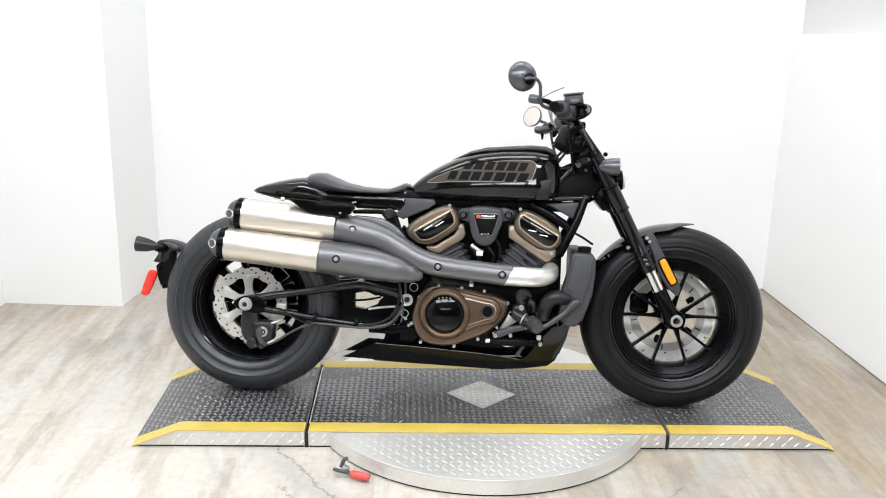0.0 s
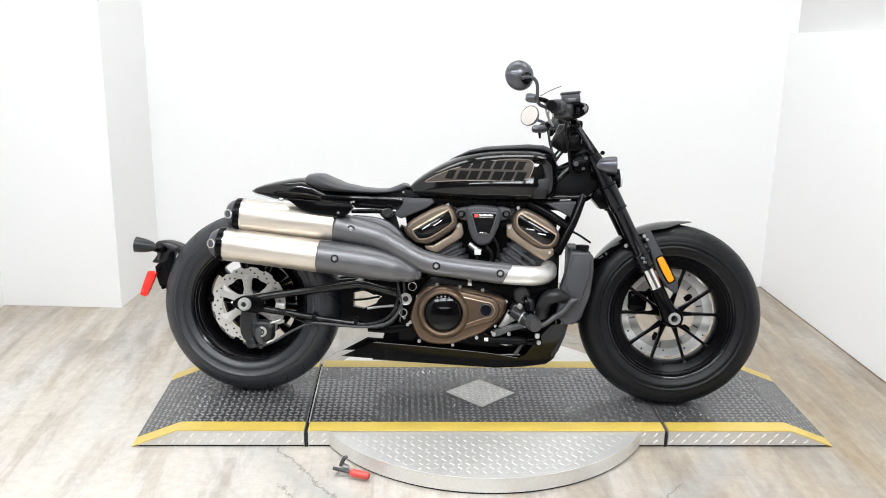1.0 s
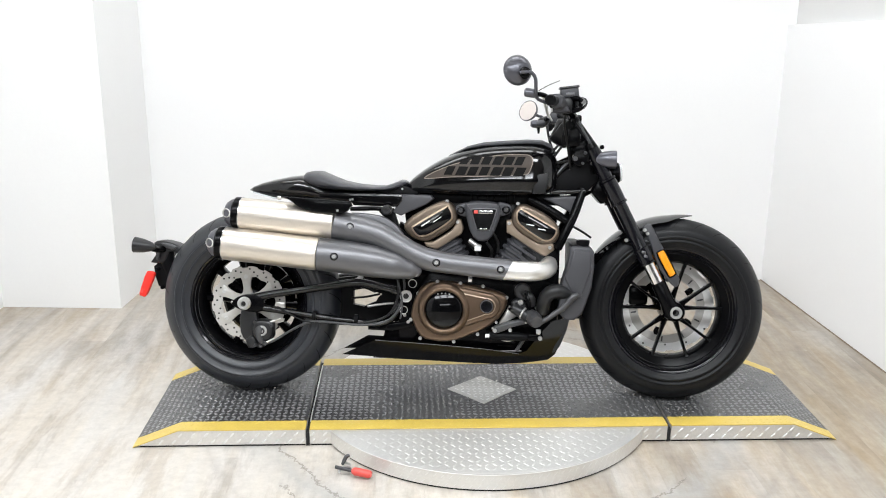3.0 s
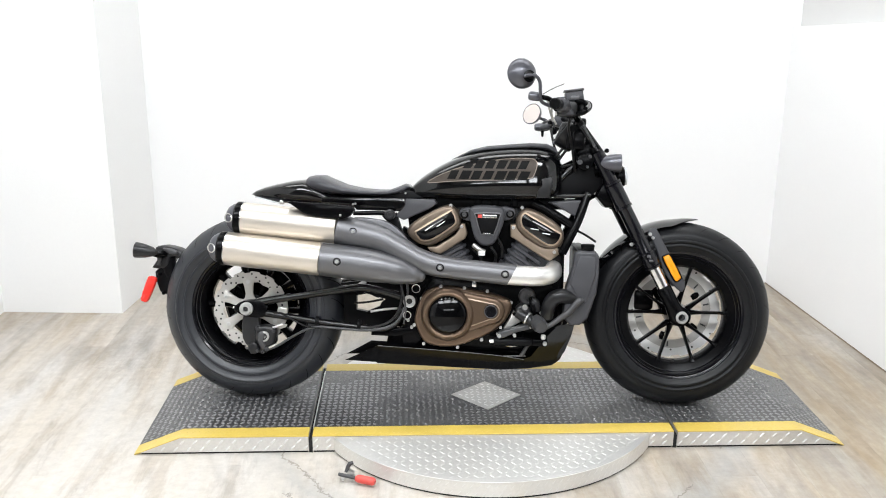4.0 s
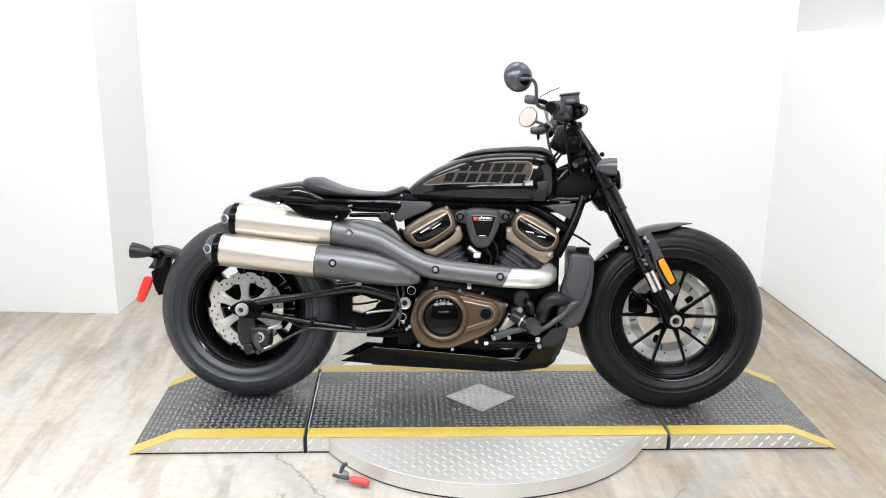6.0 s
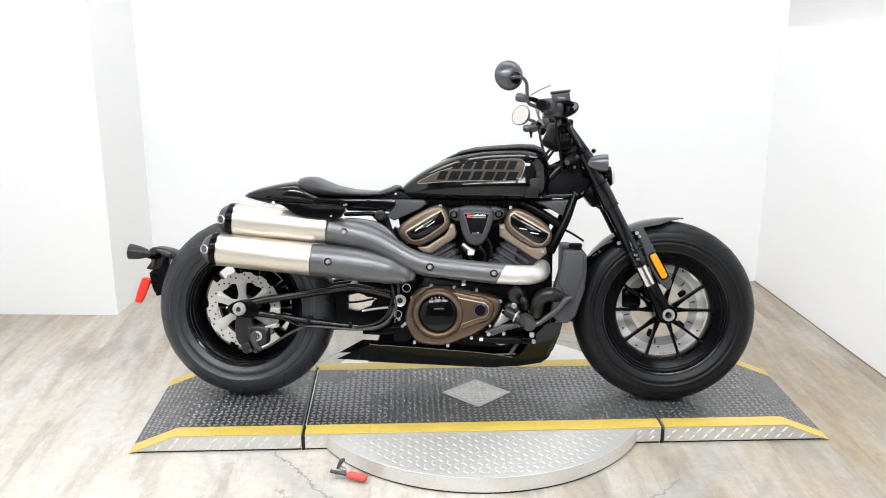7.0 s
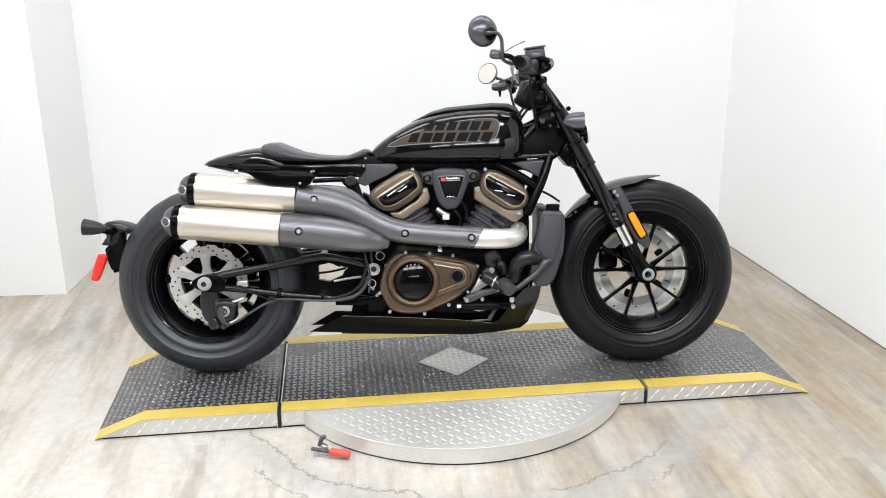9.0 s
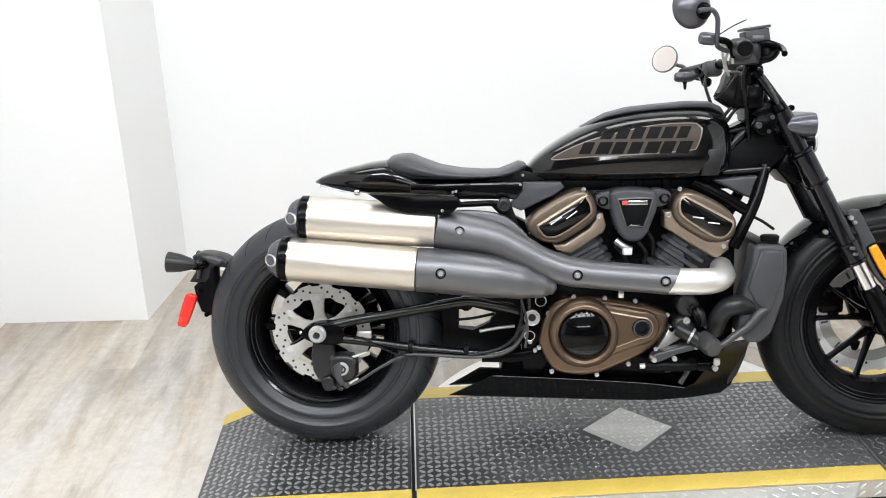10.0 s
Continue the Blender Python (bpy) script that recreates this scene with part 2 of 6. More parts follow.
    slow = node("ShaderNodeTexNoise", Scale=5.0, Detail=10.0, Roughness=0.72)
    L(geo.outputs["Position"], slow.inputs["Vector"])
    bent = maths("ADD", dist, maths("MULTIPLY", maths("ADD", slow.outputs[0], -0.5), 0.20))
    gate = node("ShaderNodeTexNoise", Scale=2.2, Detail=3.0)
    L(geo.outputs["Position"], gate.inputs["Vector"])
    crack = maths("MULTIPLY", maths("LESS_THAN", maths("ABSOLUTE", maths("ADD", bent, -0.795)), 0.0045), maths("GREATER_THAN", gate.outputs[0], 0.44))
    crack2 = maths("MULTIPLY", maths("LESS_THAN", maths("ABSOLUTE", maths("ADD", bent, -0.90)), 0.0025), maths("GREATER_THAN", gate.outputs[0], 0.56))
    crack = maths("MAXIMUM", crack, crack2)
    # a faint polished track further out
    track = maths("MAXIMUM", maths("SUBTRACT", 1.0, maths("MULTIPLY", maths("ABSOLUTE", maths("ADD", dist, -1.03)), 40.0)), 0.0)
    crack = maths("MAXIMUM", crack, maths("MULTIPLY", track, maths("MULTIPLY", gate.outputs[0], 0.6)))
    mix3 = nt.nodes.new("ShaderNodeMix")
    mix3.data_type = "RGBA"
    mix3.inputs[7].default_value = (0.17, 0.145, 0.12, 1)
    L(maths("MULTIPLY", crack, 0.62), mix3.inputs[0])
    L(mix2.outputs[2], mix3.inputs[6])
    mott = node("ShaderNodeTexNoise", Scale=26.0, Detail=9.0, Roughness=0.75)
    L(geo.outputs["Position"], mott.inputs["Vector"])
    mr2 = node("ShaderNodeMapRange")
    mr2.inputs["From Min"].default_value, mr2.inputs["From Max"].default_value = 0.3, 0.7
    mr2.inputs["To Min"].default_value, mr2.inputs["To Max"].default_value = 0.86, 1.12
    L(mott.outputs[0], mr2.inputs["Value"])
    grime = nt.nodes.new("ShaderNodeHueSaturation")
    L(mr2.outputs[0], grime.inputs["Value"])
    L(mix3.outputs[2], grime.inputs["Color"])
    ochre = node("ShaderNodeTexNoise", Scale=1.5, Detail=5.0, Roughness=0.6)
    L(smp.outputs[0], ochre.inputs["Vector"])
    mr3 = node("ShaderNodeMapRange")
    mr3.inputs["From Min"].default_value, mr3.inputs["From Max"].default_value = 0.36, 0.66
    mr3.inputs["To Min"].default_value, mr3.inputs["To Max"].default_value = 0.62, 1.25
    L(ochre.outputs[0], mr3.inputs["Value"])
    L(mr3.outputs[0], grime.inputs["Saturation"])
    L(grime.outputs["Color"], b.inputs["Base Color"])
    rg = node("ShaderNodeMapRange")
    rg.inputs["To Min"].default_value, rg.inputs["To Max"].default_value = 0.36, 0.6
    L(fine.outputs[0], rg.inputs["Value"])
    L(rg.outputs[0], b.inputs["Roughness"])
    bp = nt.nodes.new("ShaderNodeBump")
    bp.inputs["Strength"].default_value, bp.inputs["Distance"].default_value = 0.2, 0.002
    L(fine.outputs[0], bp.inputs["Height"])
    L(bp.outputs[0], b.inputs["Normal"])
    return m


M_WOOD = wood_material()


def tread_material():
    """Black coated tread plate: scuffed, and rubbed grey where bikes are rolled on and off."""
    m = bpy.data.materials.new("worn_black_tread_plate")
    m.use_nodes = True
    nt = m.node_tree
    link = nt.links.new
    b = nt.nodes["Principled BSDF"]
    geo = nt.nodes.new("ShaderNodeNewGeometry")
    rub = nt.nodes.new("ShaderNodeMapping")
    rub.inputs["Location"].default_value = (-0.25, -3.02, 0.0)
    link(geo.outputs["Position"], rub.inputs["Vector"])
    flat = nt.nodes.new("ShaderNodeMapping")
    flat.inputs["Scale"].default_value = (1.5, 5.2, 0.0)
    link(rub.outputs[0], flat.inputs["Vector"])
    dist = nt.nodes.new("ShaderNodeVectorMath")
    dist.operation = "LENGTH"
    link(flat.outputs[0], dist.inputs[0])
    broad = nt.nodes.new("ShaderNodeTexNoise")
    broad.inputs["Scale"].default_value, broad.inputs["Detail"].default_value, broad.inputs["Roughness"].default_value = 4.5, 8.0, 0.65
    link(geo.outputs["Position"], broad.inputs["Vector"])
    fine = nt.nodes.new("ShaderNodeTexNoise")
    fine.inputs["Scale"].default_value, fine.inputs["Detail"].default_value = 95.0, 5.0
    link(geo.outputs["Position"], fine.inputs["Vector"])
    near = nt.nodes.new("ShaderNodeMapRange")
    near.inputs["From Min"].default_value, near.inputs["From Max"].default_value = 1.1, 0.15
    link(dist.outputs["Value"], near.inputs["Value"])
    spot = nt.nodes.new("ShaderNodeMapRange")
    spot.inputs["From Min"].default_value, spot.inputs["From Max"].default_value = 0.36, 0.66
    link(broad.outputs[0], spot.inputs["Value"])
    both = nt.nodes.new("ShaderNodeMath")
    both.operation = "MULTIPLY_ADD"
    both.inputs[1].default_value = 0.4
    link(spot.outputs[0], both.inputs[0])
    link(near.outputs[0], both.inputs[2])
    speck = nt.nodes.new("ShaderNodeMath")
    speck.operation = "MULTIPLY"
    link(both.outputs[0], speck.inputs[0])
    link(fine.outputs[0], speck.inputs[1])
    tone = nt.nodes.new("ShaderNodeMix")
    tone.data_type = "RGBA"
    tone.inputs[6].default_value, tone.inputs[7].default_value = (0.027, 0.027, 0.029, 1), (0.13, 0.128, 0.124, 1)
    link(speck.outputs[0], tone.inputs[0])
    link(tone.outputs[2], b.inputs["Base Color"])
    b.inputs["Specular IOR Level"].default_value = 0.9
    rough = nt.nodes.new("ShaderNodeMapRange")
    rough.inputs["To Min"].default_value, rough.inputs["To Max"].default_value = 0.22, 0.38
    link(fine.outputs[0], rough.inputs["Value"])
    link(rough.outputs[0], b.inputs["Roughness"])
    bump = nt.nodes.new("ShaderNodeBump")
    bump.inputs["Strength"].default_value, bump.inputs["Distance"].default_value = 0.12, 0.002
    link(fine.outputs[0], bump.inputs["Height"])
    link(bump.outputs[0], b.inputs["Normal"])
    return m


M_TREAD = tread_material()


# ---- building helpers ----
def mesh_object(name, bm, mat, angle=38):
    bmesh.ops.recalc_face_normals(bm, faces=bm.faces)
    me = bpy.data.meshes.new(name)
    bm.to_mesh(me)
    bm.free()
    me.shade_smooth()
    me.set_sharp_from_angle(angle=radians(angle))
    me.materials.append(mat)
    return new(name, me)


def offset(x=0.0, y=0.0, z=0.0):
    """Sets how far the parts that follow sit from the place they are drawn at."""
    OFFSET[:] = x, y, z


OFFSET = [0.0, 0.0, 0.0]


def part(name, bm, mat, parent, label="", angle=38):
    ob = mesh_object(name, bm, mat, angle)
    ob.parent = parent
    if parent.name == "motorcycle":
        ob.location = OFFSET
    if label:
        tagged(ob, label)
    return ob


def thing(name, label, category, m=None, group=""):
    ob = new(name)
    ob.empty_display_size = 0.05
    if m is not None:
        ob.matrix_basis = m
    return tagged(ob, label, category, group)


def curve(points, steps=8, closed=False):
    """Points smoothed by a Catmull-Rom spline."""
    p = [Vector(q) for q in points]
    n = len(p)
    out = []
    for i in range(n if closed else n - 1):
        if closed:
            a, b, c, d = p[(i - 1) % n], p[i], p[(i + 1) % n], p[(i + 2) % n]
        else:
            a, b, c, d = p[max(i - 1, 0)], p[i], p[i + 1], p[min(i + 2, n - 1)]
        for k in range(steps):
            u = k / steps
            out.append(0.5 * ((2 * b) + (c - a) * u + (2 * a - 5 * b + 4 * c - d) * u * u + (3 * b - a - 3 * c + d) * u ** 3))
    if not closed:
        out.append(p[-1])
    return out


def skin(bm, rings, closed=False, cap=True):
    """Bridges rings of equal length."""
    rows = [[bm.verts.new(v) for v in r] for r in rings]
    pairs = list(zip(rows, rows[1:])) + ([(rows[-1], rows[0])] if closed else [])
    for a, b in pairs:
        n = len(a)
        for i in range(n):
            bm.faces.new((a[i], a[(i + 1) % n], b[(i + 1) % n], b[i]))
    if cap and not closed:
        bm.faces.new(rows[0][::-1])
        bm.faces.new(rows[-1])
    return bm


def tube(points, radius, segs=14, steps=6, bm=None, squash=1.0, straight=False):
    """A round bar along a smoothed path; radius may be a list, one for each point."""
    bm = bm or bmesh.new()
    radii = list(radius) if isinstance(radius, (list, tuple)) else [radius] * len(points)
    if straight:
        path, rr = [Vector(p) for p in points], radii
    else:
        path = curve(points, steps)
        rr = []
        for i in range(len(points) - 1):
            for k in range(steps):
                u = k / steps
                u = u * u * (3 - 2 * u)
                rr.append(radii[i] * (1 - u) + radii[i + 1] * u)
        rr.append(radii[-1])
    rings = []
    up = None
    for i, p in enumerate(path):
        t = (path[min(i + 1, len(path) - 1)] - path[max(i - 1, 0)]).normalized()
        if up is None:
            up = Vector((0, 1, 0)) if abs(t.y) < 0.8 else Vector((0, 0, 1))
        side = t.cross(up).normalized()
        up = side.cross(t).normalized()
        rings.append([p + (side * math.cos(a) + up * squash * math.sin(a)) * rr[i] for a in [2 * math.pi * k / segs for k in range(segs)]])
    return skin(bm, rings)


def spin(profile, centre, axis="y", segs=48, bm=None, closed=False, cap=True):
    """Turns a profile of (radius, along) round an axis through centre."""
    bm = bm or bmesh.new()
    c = Vector(centre)
    rings = []
    for r, s in profile:
        ring = []
        for k in range(segs):
            a = 2 * math.pi * k / segs
            u, v = r * math.cos(a), r * math.sin(a)
            ring.append(c + Vector({"y": (u, s, v), "x": (s, u, v), "z": (u, v, s)}[axis]))
        rings.append(ring)
    return skin(bm, rings, closed, cap)


def spin_to(profile, a, b, segs=40, squash=1.0, bm=None):
    """Turns a profile of (radius, share of the way from a to b) round the line a-b."""
    bm = bm or bmesh.new()
    a, b = Vector(a), Vector(b)
    t = (b - a).normalized()
    side = t.cross(Vector((0, 1, 0)) if abs(t.y) < 0.9 else Vector((0, 0, 1))).normalized()
    up = side.cross(t)
    rings = [[a + (b - a) * s + (side * math.cos(q) + up * squash * math.sin(q)) * r for q in [2 * math.pi * k / segs for k in range(segs)]] for r, s in profile]
    return skin(bm, rings)


def inset(outline, d):
    """The closed xz outline drawn in by d."""
    n = len(outline)
    area = sum(outline[i][0] * outline[(i + 1) % n][1] - outline[(i + 1) % n][0] * outline[i][1] for i in range(n))
    sgn = 1 if area > 0 else -1
    out = []
    for i in range(n):
        p, q, r = Vector(outline[i - 1]), Vector(outline[i]), Vector(outline[(i + 1) % n])
        e = (q - p).normalized() + (r - q).normalized()
        if e.length < 1e-6:
            e = r - p
        e.normalize()
        out.append(q + Vector((-e.y, e.x)) * d * sgn)
    return out


def plate(outline, back, front, bevel=0.004, smooth=0, bm=None, rounds=3, both=False):
    """A plate cut to an xz outline, from y = back to y = front, its front edge rounded."""
    bm = bm or bmesh.new()
    o = [Vector(p) for p in outline]
    if smooth:
        o = curve(o, smooth, True)
    s = 1 if front > back else -1
    rings = []
    if both:
        for k in range(rounds):
            a = math.pi / 2 * k / rounds
            rings.append([(p.x, back + s * bevel * (1 - math.sin(a)), p.y) for p in inset(o, bevel * (1 - math.cos(math.pi / 2 - a)) if k else bevel)])
    else:
        rings.append([(p.x, back, p.y) for p in o])
    rings.append([(p.x, front - s * bevel, p.y) for p in o])
    for k in range(1, rounds + 1):
        a = math.pi / 2 * k / rounds
        rings.append([(p.x, front - s * bevel * (1 - math.sin(a)), p.y) for p in inset(o, bevel * (1 - math.cos(a)))])
    return skin(bm, rings)


def block(x0, x1, y0, y1, z0, z1, bevel=0.004, bm=None):
    """A box with rounded edges."""
    bm = bm or bmesh.new()
    made = bmesh.ops.create_cube(bm, size=1.0, matrix=Matrix.Translation(((x0 + x1) / 2, (y0 + y1) / 2, (z0 + z1) / 2)) @ Matrix.Diagonal((x1 - x0, y1 - y0, z1 - z0, 1)))
    if bevel:
        edges = list({e for v in made["verts"] for e in v.link_edges})
        bmesh.ops.bevel(bm, geom=edges, offset=bevel, segments=2, profile=0.5, affect="EDGES")
    return bm


def prism(corners, z0, z1, bm=None):
    """An upright block over a ground plan."""
    bm = bm or bmesh.new()
    return skin(bm, [[(x, y, z0) for x, y in corners], [(x, y, z1) for x, y in corners]])


BOLTS = {}


def bolt(x, y, z, r, parent, mat=None, proud=0.006):
    """A socket-head bolt whose head looks towards -y."""
    mat = mat or M_BOLT
    if mat is M_BOLT:
        r *= 0.82
    key = (round(r, 4), mat.name)
    if key not in BOLTS:
        bm = spin([(r, 0.004), (r, -proud * 0.7), (r * 0.85, -proud), (r * 0.5, -proud), (r * 0.45, -proud * 0.45)], (0, 0, 0), segs=14)
        ob = mesh_object("bolt", bm, mat)
        BOLTS[key] = ob.data
    else:
        ob = new("bolt", BOLTS[key])
    ob.parent = parent
    ob.location = Vector((x, y, z)) + (Vector(OFFSET) if parent.name == "motorcycle" else Vector())
    return ob


def structure(name, bm, mat, label):
    ob = mesh_object(name, bm, mat, 30)
    return tagged(ob, label, name.split("_")[0], kind="structure")


# ---- the room ----
structure("wall_back", prism([(-1.80, 4.79), (1.80, 4.65), (1.80, 4.83), (-1.80, 4.97)], 0, ROOM_TOP), M_WALL, "plain white painted back wall of the photo bay")
low = [(1.605, 4.70), (1.76, 1.5), (2.15, 1.5), (2.0, 4.70)]
low_top = [1.322 + (4.70 - y) * 0.066 for x, y in low]
structure("wall_right_lower", skin(bmesh.new(), [[(x, y, 0) for x, y in low], [(x, y, z) for (x, y), z in zip(low, low_top)]]), M_WALL, "white painted lower half of the side wall")
# upper half is greyer than the lower one, so that the ledge line shows
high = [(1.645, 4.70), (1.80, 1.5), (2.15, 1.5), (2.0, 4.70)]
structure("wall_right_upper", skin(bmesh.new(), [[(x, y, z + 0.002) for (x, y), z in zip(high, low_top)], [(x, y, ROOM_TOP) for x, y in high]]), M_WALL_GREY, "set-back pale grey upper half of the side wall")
structure("wall_column", prism([(-2.40, 4.305), (-1.65, 4.262), (-1.60, 4.80), (-2.40, 4.80)], 0, ROOM_TOP), M_COLUMN, "off-white painted column that juts into the bay")
structure("wall_left", prism([(-2.40, 1.5), (-2.22, 1.5), (-2.22, 4.40), (-2.40, 4.40)], 0, ROOM_TOP), M_COLUMN, "off-white painted side wall beside the column")
# brownish shadow line between floor and side wall, built as a thin strip
structure("trim", prism([(1.600, 4.690), (1.755, 1.5), (1.7595, 1.5), (1.6045, 4.690)], 0.0, 0.0035), M_SKIRT, "thin brown strip standing for the shade at the side wall's foot")
HALL = "dull wall of the hall behind the camera"
structure("wall_hall_left", prism([(-4.2, -6.0), (-4.0, -6.0), (-4.0, 1.7), (-4.2, 1.7)], 0, ROOM_TOP), M_HALL, HALL)
structure("wall_hall_right", prism([(4.0, -6.0), (4.2, -6.0), (4.2, 1.7), (4.0, 1.7)], 0, ROOM_TOP), M_HALL, HALL)
structure("wall_hall_front", prism([(-4.2, -6.2), (4.2, -6.2), (4.2, -6.0), (-4.2, -6.0)], 0, ROOM_TOP), M_HALL, HALL)
structure("wall_hall_return_left", prism([(-4.0, 1.5), (-2.402, 1.5), (-2.402, 1.7), (-4.0, 1.7)], 0, ROOM_TOP), M_HALL, HALL)
structure("wall_hall_return_right", prism([(2.152, 1.5), (4.0, 1.5), (4.0, 1.7), (2.152, 1.7)], 0, ROOM_TOP), M_HALL, HALL)
structure("ceiling", prism([(-4.2, -6.2), (4.2, -6.2), (4.2, 5.0), (-4.2, 5.0)], ROOM_TOP, ROOM_TOP + 0.12), M_CEIL, "plain grey ceiling of the bay")
floor = structure("floor", prism([(-4.2, -6.2), (4.2, -6.2), (4.2, 5.0), (-4.2, 5.0)], -0.12, -0.006), M_SUB, "worn wood-look board floor with pale scuffs")


# ---- ceiling lights ----
def ceiling_light(x, y, share):
    lamp = thing("ceiling_light", "white ceiling light panel with a pale diffuser", "ceiling light", pose(x, y, ROOM_TOP), "ceiling lights")
    bm = bmesh.new()
    for a, b, c, d in ((-0.62, 0.62, -0.32, -0.3), (-0.62, 0.62, 0.3, 0.32), (-0.62, -0.6, -0.3, 0.3), (0.6, 0.62, -0.3, 0.3)):
        block(a, b, c, d, -0.05, 0.0, 0, bm)
    part("frame", bm, M_WHITE, lamp)
    part("diffuser", block(-0.6, 0.6, -0.3, 0.3, -0.03, -0.012, 0), M_LAMP, lamp)
    data = bpy.data.lights.new("panel_lamp", "AREA")
    data.shape, data.size, data.size_y, data.energy, data.color = "RECTANGLE", 1.18, 0.58, LAMP_WATTS * share, (0.905, 0.95, 1.0)
    ob = new("panel_lamp", data)
    ob.matrix_basis = pose(x, y, ROOM_TOP - 0.035)


for x, y, share in LAMPS:
    ceiling_light(x, y, share)


# ---- tread lugs ----
def lugs(name, places, length, width, height, mat, parent):
    """Raised bars on a plate, in one mesh: places are (origin, along, across, normal)."""
    verts, faces = [], []
    for o, u, v, n in places:
        o, u, v, n = Vector(o), Vector(u) * length / 2, Vector(v) * width / 2, Vector(n) * height
        k = len(verts)
        verts += [o - u, o - u * 0.5 + v, o + u * 0.5 + v, o + u, o + u * 0.5 - v, o - u * 0.5 - v, o - u * 0.55 + n, o + u * 0.55 + n]
        faces += [(k + 1, k + 2, k + 7, k + 6), (k + 4, k + 5, k + 6, k + 7), (k, k + 1, k + 6), (k + 5, k, k + 6), (k + 2, k + 3, k + 7), (k + 3, k + 4, k + 7)]
    me = bpy.data.meshes.new(name)
    me.from_pydata(verts, [], faces)
    me.materials.append(mat)
    ob = new(name, me)
    ob.parent = parent
    return tagged(ob, kind="stuff")


def grid(x0, x1, y0, y1, pitch):
    ny, nx = int((y1 - y0) / pitch), int((x1 - x0) / pitch)
    for j in range(ny):
        for i in range(nx):
            s = 1 if (i + j) % 2 else -1
            yield x0 + (i + 0.5) * (x1 - x0) / nx, y0 + (j + 0.5) * (y1 - y0) / ny, s


H = 0.060
Y0, Y1 = 2.868, 3.472
MID = 3.17
R2 = math.sqrt(0.5)


def top_at(x):
    """Height of the platform's top: flat, with a ramp at either end."""
    a = abs(x)
    return H if a < 1.05 else H * max(0.0, (1.205 - a) / 0.155)


def sheet(x0, x1, y0, y1, lift, thick):
    """A thin sheet that follows the platform's top."""
    cuts = sorted({x0, x1, *[c for c in (-1.05, 1.05) if x0 < c < x1]})
    o = [(x, top_at(x) + lift) for x in cuts] + [(x, top_at(x) + lift - thick) for x in reversed(cuts)]
    return plate(o, y1, y0, 0.0004, rounds=1)


def skirt_lugs(x0, x1, y, parent, face=-1):
    places = []
    for x, z, s in grid(x0, x1, 0.008, H - 0.004, 0.021):
        s = 1
        if z + 0.01 < top_at(x):
            places.append(((x, y + face * 0.0003, z), (R2, 0, s * R2), (-s * R2, 0, R2), (0, face, 0)))
    lugs("raised_tread", places[::2], 0.025, 0.007, 0.0022, M_PLATE_LUG, parent)


def section(x0, x1, label, name):
    """One section of the display platform: steel body, black tread sheet, yellow edges."""
    ob = thing(name, label, "display platform", None, "platform sections")
    inner = x0 if abs(x0) < abs(x1) else x1
    outer = x1 if inner == x0 else x0
    if abs(outer) > 1.06:
        s = 1 if outer > 0 else -1
        o = [(inner, 0.0075), (inner, H), (s * 1.05, H), (s * 1.190, 0.0075)]
    else:
        o = [(x0, 0.0075), (x0, H), (x1, H), (x1, 0.0075)]
    part("body", plate(o, Y1, Y0, 0.0015, rounds=1), M_PLATE, ob, "bare aluminium tread-plate side")
    lo, hi = min(x0, x1), max(x0, x1)
    # dark slab that draws the shade under the section's lower edge
    part("base_shade", block(max(lo, -1.185) + 0.004, min(hi, 1.185) - 0.004, Y0 + 0.006, Y1 - 0.006, 0.0, 0.009, 0), M_SHADE_RUBBER, ob)
    part("tread_sheet", sheet(lo + 0.001, hi - 0.001, Y0 + 0.064, Y1 - 0.064, 0.003, 0.003), M_TREAD, ob, "worn black tread-plate top")
    for a, b in ((Y0 - 0.001, Y0 + 0.063), (Y1 - 0.063, Y1 + 0.001)):
        part("yellow_edge", sheet(lo + 0.0005, hi - 0.0005, a, b, 0.0035, 0.0035), M_YELLOW, ob, "scuffed yellow safety edge")
    places, yellow, smooth = [], [], []
    wear = random.Random(11)
    for x, y, s in grid(lo + 0.006, hi - 0.006, Y0 + 0.004, Y1 - 0.004, 0.0212):
        z = top_at(x) + 0.003
        on_paint = y < Y0 + 0.06 or y > Y1 - 0.06
        if abs(x) / 0.13 + abs(y - MID) / 0.122 < 1.08:
            continue
        worn = min(1, max(0, (x + 0.58) / 0.35)) * min(1, max(0, (3.13 - y) / 0.06)) * min(1, max(0, (1.0 - x) / 0.3))
        if abs(x) > 1.05:
            t = -math.copysign(H / 0.155, x)
            u = Vector((R2, s * R2, R2 * t)).normalized()
            v = Vector((-s * R2, R2, -s * R2 * t)).normalized()
        else:
            u, v = (R2, s * R2, 0), (-s * R2, R2, 0)
        (yellow if on_paint else smooth if wear.random() < 0.8 * worn else places).append(((x, y, z), u, v, (0, 0, 1)))
    lugs("raised_tread", places, 0.0215, 0.0104, 0.0019, M_LUG, ob)
    if smooth:
        lugs("worn_tread", smooth, 0.018, 0.0075, 0.0008, M_LUG, ob)
    lugs("painted_tread", yellow, 0.0245, 0.0078, 0.0012, M_YELLOW, ob)
    skirt_lugs(lo, hi, Y0, ob)
    return ob


